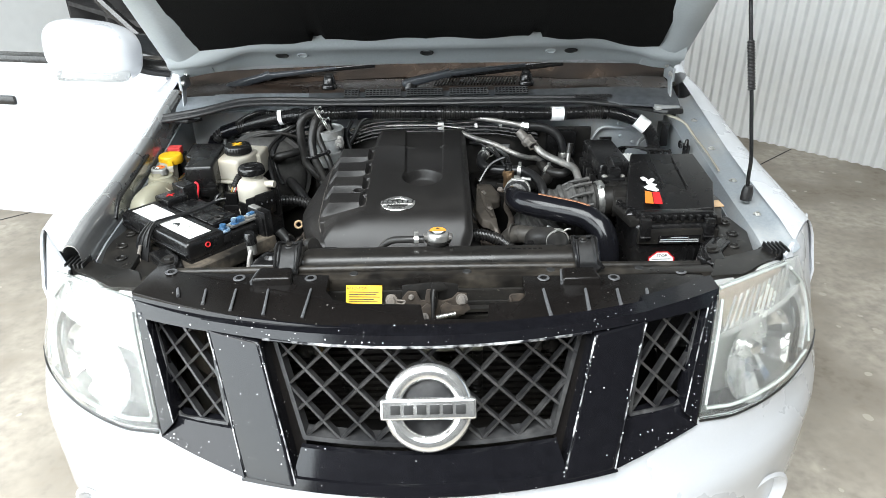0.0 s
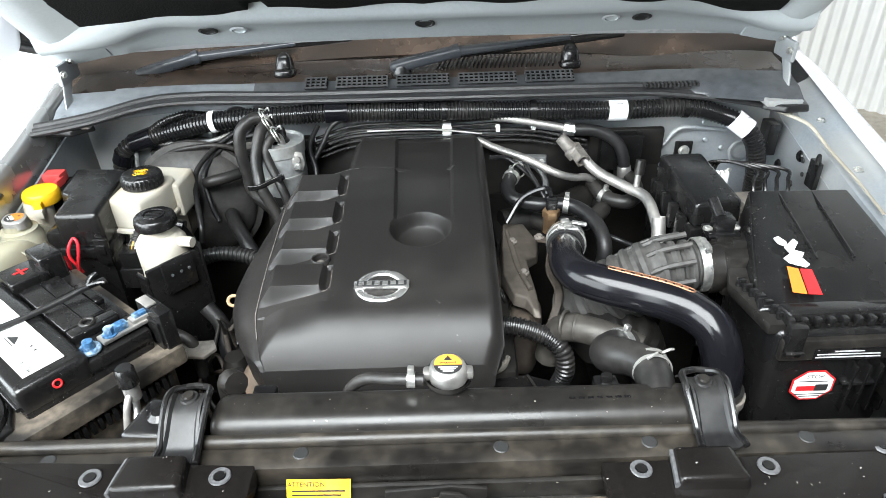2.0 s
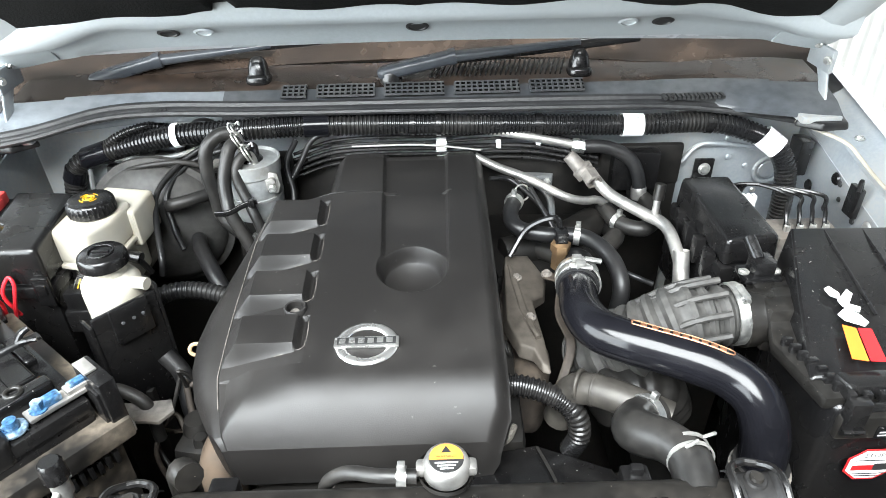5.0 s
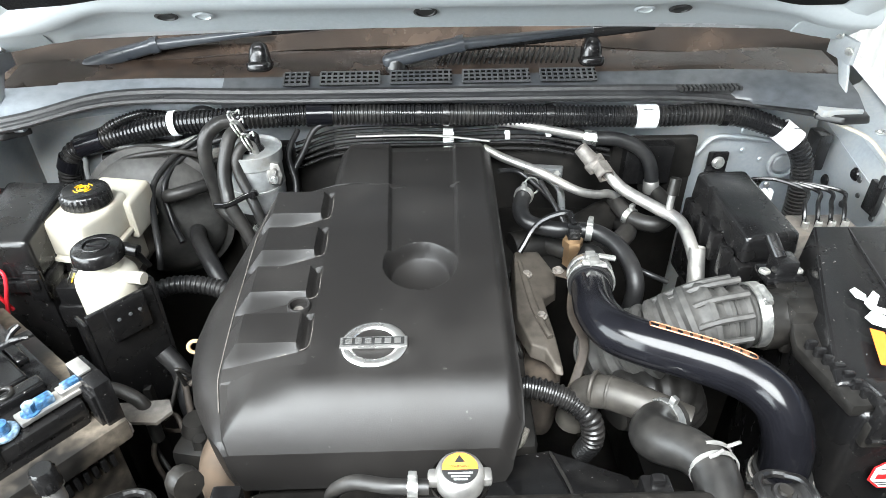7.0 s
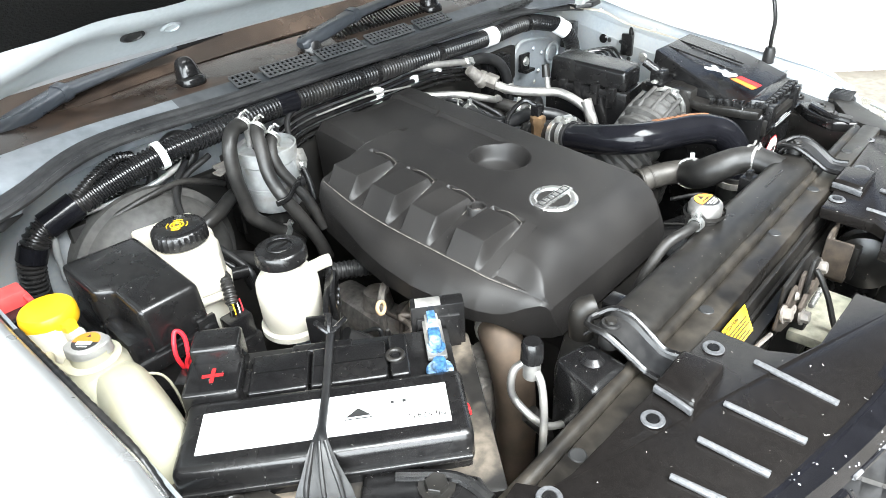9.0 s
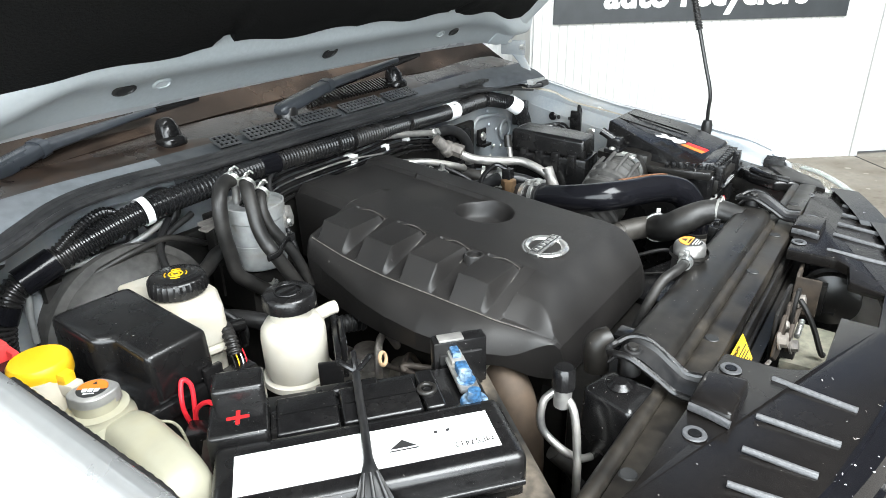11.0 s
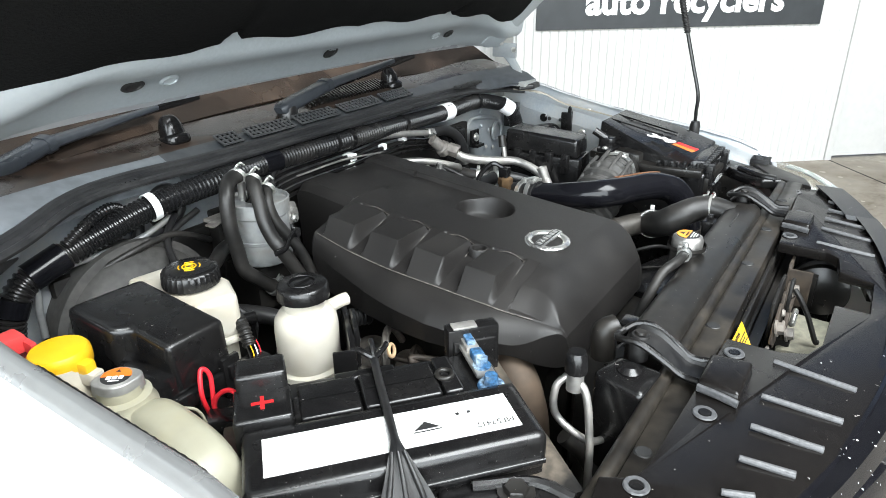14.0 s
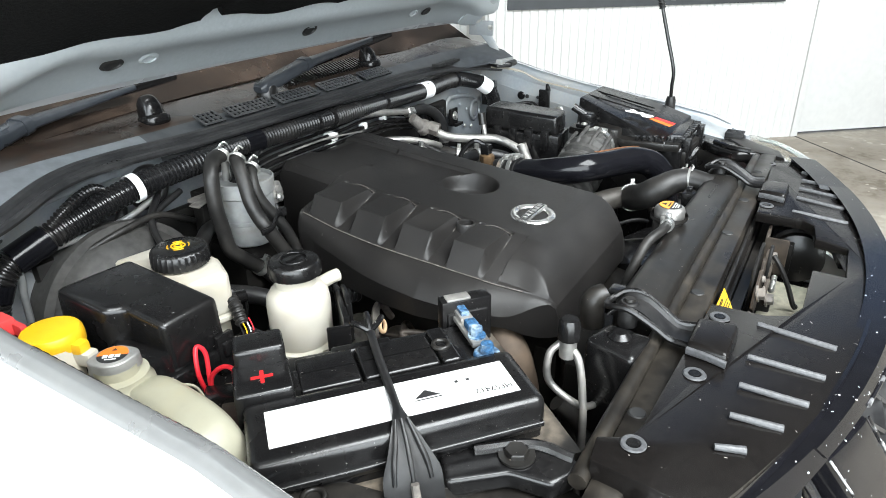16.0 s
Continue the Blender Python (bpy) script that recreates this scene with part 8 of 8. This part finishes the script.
part("vacuum_elbow", tube([(-0.45, 0.885, 1.03), (-0.445, 0.86, 1.045), (-0.41, 0.87, 1.05), (-0.37, 0.90, 1.05), (-0.33, 0.93, 1.04)], 0.0115, 12), M_GREYHOSE, boost, "grey vacuum hose")
part("stay", tube([(-0.63, 0.965, 1.0), (-0.625, 0.965, 1.055), (-0.605, 0.967, 1.086), (-0.475, 0.967, 1.088), (-0.405, 0.967, 1.107)], 0.005, 10), M_RAIL, boost, "silver stay rod")
psr = thing("power_steering_reservoir", (-0.455, 0.61, 0.95), "white power steering reservoir with a black screw cap", "reservoir")
part("tank", turn(lathe([(0.0, 0.0), (0.026, 0.0), (0.036, 0.006), (0.042, 0.02), (0.0425, 0.068), (0.041, 0.080), (0.035, 0.089), (0.027, 0.095), (0.026, 0.116)], (0, 0, 0), 40), Matrix.Translation((-0.455, 0.618, 0.972)) @ Matrix.Diagonal((1.0, 0.95, 1, 1))), M_MILKY, psr, "white tank")
part("base_rim", lathe([(0.034, 0), (0.046, 0.0), (0.046, 0.008), (0.034, 0.009)], (-0.455, 0.618, 0.975), 36), M_MILKY, psr)
part("outlet", tube([(-0.448, 0.61, 0.976), (-0.447, 0.605, 0.94), (-0.445, 0.6, 0.86)], 0.020, 16), material("bluish_clear_plastic", (0.45, 0.56, 0.64), 0.3, vary=0.1), psr, "bluish outlet neck")
pcap = part("cap", lathe([(0, 0.017), (0.029, 0.017), (0.0318, 0.015), (0.0332, 0.010), (0.0338, 0.003), (0.0335, -0.002)], (-0.455, 0.618, 1.084), 72, None, 1, 0.0004), M_PLAST, psr, "black screw cap")
part("cap_ridge", join(ring((-0.455, 0.618, 1.1022), 0.017, 0.0012), box(-0.467, -0.443, 0.616, 0.620, 1.1015, 1.1035, 0.0005)), M_PLAST, pcap)
part("return_spout", tube([(-0.425, 0.61, 1.052), (-0.405, 0.603, 1.056), (-0.395, 0.60, 1.056)], 0.009, 12), M_MILKY, psr)
PSP = Matrix.Translation((-0.424, 0.574, 0)) @ Matrix.Rotation(radians(48), 4, "Z")
part("bracket", turn(box(-0.048, 0.046, -0.004, 0.004, 0.84, 1.040, 0.003), PSP), M_PLAST, psr, "black bracket")
part("bracket_pad", turn(box(-0.026, 0.030, -0.012, -0.0042, 0.985, 1.046, 0.004), PSP), M_PLAST, psr)
part("bracket_side", turn(box(0.0462, 0.052, -0.004, 0.030, 0.90, 1.05, 0.002), PSP), M_PLAST, psr)
part("bracket_side", turn(box(-0.054, -0.0482, -0.004, 0.026, 0.88, 1.03, 0.002), PSP), M_PLAST, psr)
for k in (-0.012, 0.004, 0.018):
    part("bracket_hole", turn(lathe([(0, 0.001), (0.0025, 0.001), (0.0025, -0.001)], (k, -0.0125, 1.02), 10, axis((0, -1, 0))), PSP), M_PALEGREY, psr)
part("bracket_leg", box(-0.49, -0.42, 0.56, 0.60, 0.5, 0.88, 0.004), M_DARK, psr)

psr.location += Vector((-0.002, 0.009, 0.002))
# ---- dark clutter deep in the bay beside the engine ----
for pts, r, m_ in (([(-0.40, 0.60, 0.93), (-0.375, 0.585, 0.90), (-0.36, 0.55, 0.86), (-0.335, 0.53, 0.80)], 0.014, M_RUBBER), ([(-0.445, 0.56, 0.86), (-0.40, 0.53, 0.84), (-0.34, 0.50, 0.87), (-0.29, 0.46, 0.88)], 0.0035, M_RUSTY),
                   ([(-0.37, 0.57, 0.92), (-0.385, 0.535, 0.87), (-0.40, 0.50, 0.85), (-0.37, 0.47, 0.80)], 0.003, M_GREYHOSE), ([(-0.46, 0.52, 0.94), (-0.42, 0.50, 0.955), (-0.385, 0.485, 0.94), (-0.38, 0.48, 0.88)], 0.009, M_GREYHOSE)):
    hose("bay_hose", pts, r, m_, "dim rubber line deep beside the engine", "hose", "lines beside the engine")
random.seed(11)
for k in range(9):
    x, y, z = random.uniform(-0.375, -0.315), random.uniform(0.43, 0.66), random.uniform(0.87, 0.93)
    pts = [(x, y, z - 0.16), (x + random.uniform(-0.02, 0.02), y + random.uniform(-0.02, 0.02), z - 0.03), (x + random.uniform(-0.01, 0.03), y + random.uniform(-0.05, 0.05), z + random.uniform(0.0, 0.025)), (x + random.uniform(0.0, 0.05), y + random.uniform(-0.08, 0.08), z - random.uniform(0.0, 0.05))]
    hose("engine_lead", pts, random.choice((0.0028, 0.0035, 0.005)), (M_RUSTY, M_GREYHOSE, M_RUSTY, M_RUBBER)[k % 4], "thin dirty lead beside the engine", "wiring", "leads beside the engine")
single("pump_casting", join(prism([(-0.35, 0.44), (-0.30, 0.43), (-0.29, 0.52), (-0.33, 0.54)], 0.70, 0.90, 0.012), lathe([(0, 0.018), (0.016, 0.018), (0.022, 0.0)], (-0.322, 0.48, 0.90), 18), lathe([(0, 0.012), (0.009, 0.012), (0.012, 0.0)], (-0.31, 0.452, 0.90), 6)), M_DARK, "dirty dark pump casting below the cover", "pump")
single("ground_bracket", prism([(-0.43, 0.46), (-0.36, 0.455), (-0.345, 0.475), (-0.355, 0.495), (-0.43, 0.49)], 0.935, 0.941, 0.001), M_CAST, "dull metal earth bracket beside the battery", "bracket")
# Added dark filler closes the view down below the reservoirs.
single("under_reservoir_filler", box(-0.56, -0.33, 0.62, 0.97, 0.42, 0.50, 0.01), M_DARK, "dark filler panel added under the reservoirs", "panel")

# ---- fuel filter ----
filt = thing("fuel_filter", (-0.295, 0.90, 0.95), "grey metal fuel filter canister with rubber hoses", "fuel filter")
FA = (-0.297, 0.884, 0.0)
part("canister", lathe([(0, 1.012), (0.038, 1.012), (0.044, 1.016), (0.0465, 1.026), (0.0465, 1.052), (0.0475, 1.053), (0.0475, 1.058), (0.0465, 1.059), (0.0465, 1.096), (0.0495, 1.099), (0.0500, 1.116), (0.0505, 1.122), (0.048, 1.123), (0.046, 1.117), (0.030, 1.119), (0, 1.120)], FA, 44), M_CANISTER, filt, "scratched grey canister")
part("black_top", lathe([(0, 1.146), (0.013, 1.146), (0.016, 1.142), (0.017, 1.126), (0.022, 1.119)], FA, 24), M_PLAST, filt)
part("inlet", join(tube([(-0.312, 0.905, 1.115), (-0.314, 0.90, 1.15), (-0.322, 0.896, 1.163)], 0.0065, 10), tube([(-0.305, 0.875, 1.115), (-0.308, 0.878, 1.145), (-0.314, 0.874, 1.158)], 0.0065, 10), tube([(-0.285, 0.868, 1.115), (-0.29, 0.866, 1.135), (-0.302, 0.857, 1.14)], 0.006, 10)), M_ALU, filt)
for x, y, z in ((-0.324, 0.895, 1.164), (-0.314, 0.872, 1.158), (-0.298, 0.860, 1.140)):
    part("wire_clip", join(ring((x, y, z), 0.0125, 0.0018, axis((0.7, 0.3, 0.3))), ring((x + 0.005, y + 0.002, z), 0.0125, 0.0016, axis((0.7, 0.3, 0.3))), tube([(x - 0.004, y, z + 0.011), (x, y - 0.006, z + 0.020), (x + 0.009, y, z + 0.015)], 0.0017, 6), tube([(x + 0.004, y, z + 0.012), (x + 0.013, y + 0.004, z + 0.018), (x + 0.016, y - 0.002, z + 0.014)], 0.0017, 6)), M_ZINC, filt, "zinc spring clip")
lug = part("side_lug", turn(join(prism([(-0.010, -0.018), (0.008, -0.020), (0.014, -0.006), (0.010, 0.016), (-0.006, 0.020), (-0.013, 0.006)], -0.004, 0.004, 0.002), lathe([(0, 0.010), (0.006, 0.010), (0.007, 0.004)], (0, 0.004, 0), 12)), Matrix.Translation((-0.258, 0.852, 1.090)) @ axis((0.1, -1, 0.1)).to_4x4()), M_ALU, filt, "pale cast lug")
part("lug_bolt", bolt((-0.258, 0.844, 1.082), 0.005, 0.005, axis((0.1, -1, 0.1))), M_ZINC, lug)
part("mount_strap", join(box(-0.375, -0.335, 0.905, 0.93, 1.095, 1.101, 0.002), beam([(-0.385, 0.90, 1.097), (-0.36, 0.905, 1.1), (-0.335, 0.92, 1.1)], [0.010] * 3, [0.002] * 3)), M_CAST, filt)
part("stay_bracket", join(box(-0.345, -0.24, 0.935, 0.96, 0.95, 1.10, 0.004), box(-0.34, -0.25, 0.86, 0.95, 0.93, 1.010, 0.004)), M_DARK, filt)
hose("fuel_hose", [(-0.318, 0.897, 1.164), (-0.345, 0.888, 1.163), (-0.366, 0.873, 1.143), (-0.371, 0.868, 1.10), (-0.366, 0.866, 1.057), (-0.362, 0.862, 1.023), (-0.343, 0.855, 1.0), (-0.31, 0.85, 0.968), (-0.29, 0.845, 0.94)], 0.0118, M_GREYHOSE, "black rubber fuel hose", "hose", "fuel hoses", ends=(0.86,))
hose("fuel_hose", [(-0.310, 0.876, 1.158), (-0.321, 0.860, 1.152), (-0.328, 0.845, 1.13), (-0.333, 0.832, 1.10), (-0.331, 0.820, 1.075), (-0.326, 0.808, 1.055), (-0.31, 0.80, 1.02), (-0.29, 0.79, 0.97), (-0.28, 0.785, 0.93)], 0.0112, M_GREYHOSE, "black rubber fuel hose", "hose", "fuel hoses")
hose("fuel_hose", [(-0.292, 0.864, 1.138), (-0.304, 0.853, 1.136), (-0.312, 0.842, 1.12), (-0.309, 0.834, 1.095), (-0.297, 0.823, 1.068), (-0.283, 0.81, 1.035), (-0.268, 0.80, 0.98)], 0.009, M_GREYHOSE, "black rubber fuel hose", "hose", "fuel hoses")
single("hose_tie", join(beam([(-0.348, 0.799, 1.060), (-0.326, 0.798, 1.062), (-0.300, 0.812, 1.069), (-0.280, 0.815, 1.074)], [0.0025] * 4, [0.005] * 4), box(-0.293, -0.283, 0.806, 0.816, 1.066, 1.08, 0.002)), M_PLAST, "black clip joining the fuel hoses", "clip")

# ---- wires and hoses on the left ----
for k, pts in enumerate(([(-0.444, 0.755, 0.97), (-0.440, 0.76, 1.0), (-0.458, 0.815, 1.035), (-0.468, 0.87, 1.065), (-0.442, 0.93, 1.09), (-0.402, 0.962, 1.11)], [(-0.43, 0.83, 0.97), (-0.452, 0.862, 1.0), (-0.462, 0.895, 1.05), (-0.428, 0.945, 1.085), (-0.36, 0.962, 1.105)],
                         [(-0.24, 0.90, 1.06), (-0.22, 0.93, 1.09), (-0.20, 0.955, 1.12), (-0.16, 0.965, 1.135)], [(-0.235, 0.86, 1.0), (-0.232, 0.885, 1.05), (-0.245, 0.92, 1.09), (-0.23, 0.955, 1.12)])):
    hose("wire_lead", pts, 0.0052, M_RUBBER, "thin black wire lead", "wiring", "wire leads")
hose("vacuum_hose", [(-0.55, 0.94, 1.075), (-0.50, 0.925, 1.092), (-0.44, 0.93, 1.095), (-0.40, 0.94, 1.08), (-0.35, 0.955, 1.05)], 0.005, M_GREYHOSE, "thin grey vacuum pipe over the booster", "pipe")
hose("dark_hose", [(-0.42, 0.88, 0.96), (-0.40, 0.83, 0.97), (-0.37, 0.78, 0.96), (-0.34, 0.74, 0.93)], 0.014, M_RUBBER, "dark rubber hose in the shade", "hose")
hose("ribbed_hose", [(-0.45, 0.69, 0.955), (-0.42, 0.706, 0.968), (-0.38, 0.712, 0.968), (-0.33, 0.705, 0.96), (-0.27, 0.68, 0.95)], 0.015, M_RUBBER, "ribbed black wiring conduit", "wiring", ribs=0.008, depth=0.002)
hose("air_duct", [(-0.235, 0.455, 0.935), (-0.258, 0.425, 0.93), (-0.268, 0.402, 0.90), (-0.266, 0.39, 0.82), (-0.266, 0.39, 0.6)], 0.030, material("brown_dusty_hose", (0.065, 0.047, 0.034), 0.6, vary=0.3, dust=0.6, dust_colour=(0.15, 0.105, 0.07)), "brown dusty air hose below the cover", "hose", seg=20, ends=(0.15,))
hose("lower_hose", [(-0.36, 0.30, 0.94), (-0.345, 0.27, 0.90), (-0.33, 0.25, 0.8), (-0.33, 0.25, 0.6)], 0.012, M_GREYHOSE, "dusty grey lower hose", "hose")
plug = thing("wiring_plug", (-0.535, 0.66, 0.95), "black wiring plug on a ribbed lead", "plug")
part("lead", tube([(-0.505, 0.715, 1.03), (-0.508, 0.70, 1.052), (-0.514, 0.682, 1.048), (-0.522, 0.664, 1.03)], 0.0088, 12, 8, 0.006, 0.0018), M_GREYHOSE, plug)
part("connector", join(box(-0.545, -0.51, 0.638, 0.665, 0.985, 1.022, 0.004), box(-0.55, -0.505, 0.634, 0.66, 0.95, 0.99, 0.004)), M_PLAST, plug)
for k, (m_, dx) in enumerate(((M_YELLOW, 0.0), (M_TAPE, 0.006), (M_REDWIRE, 0.011), (M_DUSTY, -0.006))):
    part("strand", tube([(-0.522 + dx, 0.664, 1.034), (-0.525 + dx, 0.655, 1.026), (-0.528 + dx, 0.65, 1.015)], 0.0009, 6), m_, plug)
relay_s = thing("small_relay", (-0.628, 0.60, 0.93), "small black relay beside the fuse box", "relay")
part("body", turn(box(-0.014, 0.014, -0.02, 0.02, 0, 0.10, 0.003), Matrix.Translation((-0.622, 0.592, 0.92)) @ Matrix.Rotation(0.7, 4, "Z")), M_PLAST, relay_s)
part("stalk", box(-0.628, -0.616, 0.59, 0.60, 0.45, 0.93, 0.002), M_DARK, relay_s)
for pts in ([(-0.612, 0.632, 0.99), (-0.622, 0.628, 1.03), (-0.612, 0.638, 1.055), (-0.604, 0.634, 1.045), (-0.611, 0.626, 1.01), (-0.616, 0.62, 0.98)], [(-0.620, 0.615, 1.0), (-0.617, 0.611, 1.03), (-0.613, 0.59, 1.048), (-0.614, 0.568, 1.045), (-0.617, 0.553, 1.03)],
            [(-0.630, 0.535, 1.035), (-0.640, 0.545, 1.01), (-0.640, 0.57, 0.985), (-0.632, 0.592, 0.98)], [(-0.628, 0.538, 1.036), (-0.640, 0.535, 1.02), (-0.658, 0.526, 1.0), (-0.664, 0.53, 0.95)]):
    hose("red_cable", pts, 0.0028, M_REDWIRE, "thin red battery cable", "cable", "red cables")
hose("edge_seal", [(-(table(TOPX, y) - 0.035), y, table(TOPZ, y) - d) for y, d in ((0.43, 0.03), (0.47, 0.004), (0.54, 0.0015), (0.62, 0.0005), (0.70, 0.0005))], 0.0045, M_RUBBER, "black rubber edge seal on the inner wing", "seal", ribs=0.012, depth=0.0005)
for s in (-1, 1):
    arm = thing("corner_stay", (s * 0.56, 0.27, 1.0), "black bolted stay at the corner of the front panel", "bracket", "corner stays")
    out = 0.055 if s > 0 else 0.0
    part("stay", join(prism([(s * (x + out), y) for x, y in ((0.535, 0.205), (0.515, 0.245), (0.545, 0.30), (0.585, 0.335), (0.615, 0.31), (0.575, 0.265), (0.57, 0.225))], 1.0, 1.022, 0.006, seg=3), tube([(s * (0.53 + out), 0.22, 1.022), (s * (0.535 + out), 0.26, 1.025), (s * (0.57 + out), 0.305, 1.025)], 0.006, 8)), M_PLAST, arm)
    part("stay_bolt", bolt((s * (0.553 + out), 0.268, 1.024), 0.012, 0.007), M_DUSTY, arm)
    part("side_panel", prism([(s * x, y) for x, y in ((0.57, 0.16), (0.545 + out, 0.20), (0.525 + 2 * out, 0.28), (0.60 + out * 0.6, 0.40), (0.645, 0.45), (0.665, 0.40), (0.66, 0.34), (0.62, 0.22))], 0.93, 0.998, 0.008), M_DUSTY, arm)
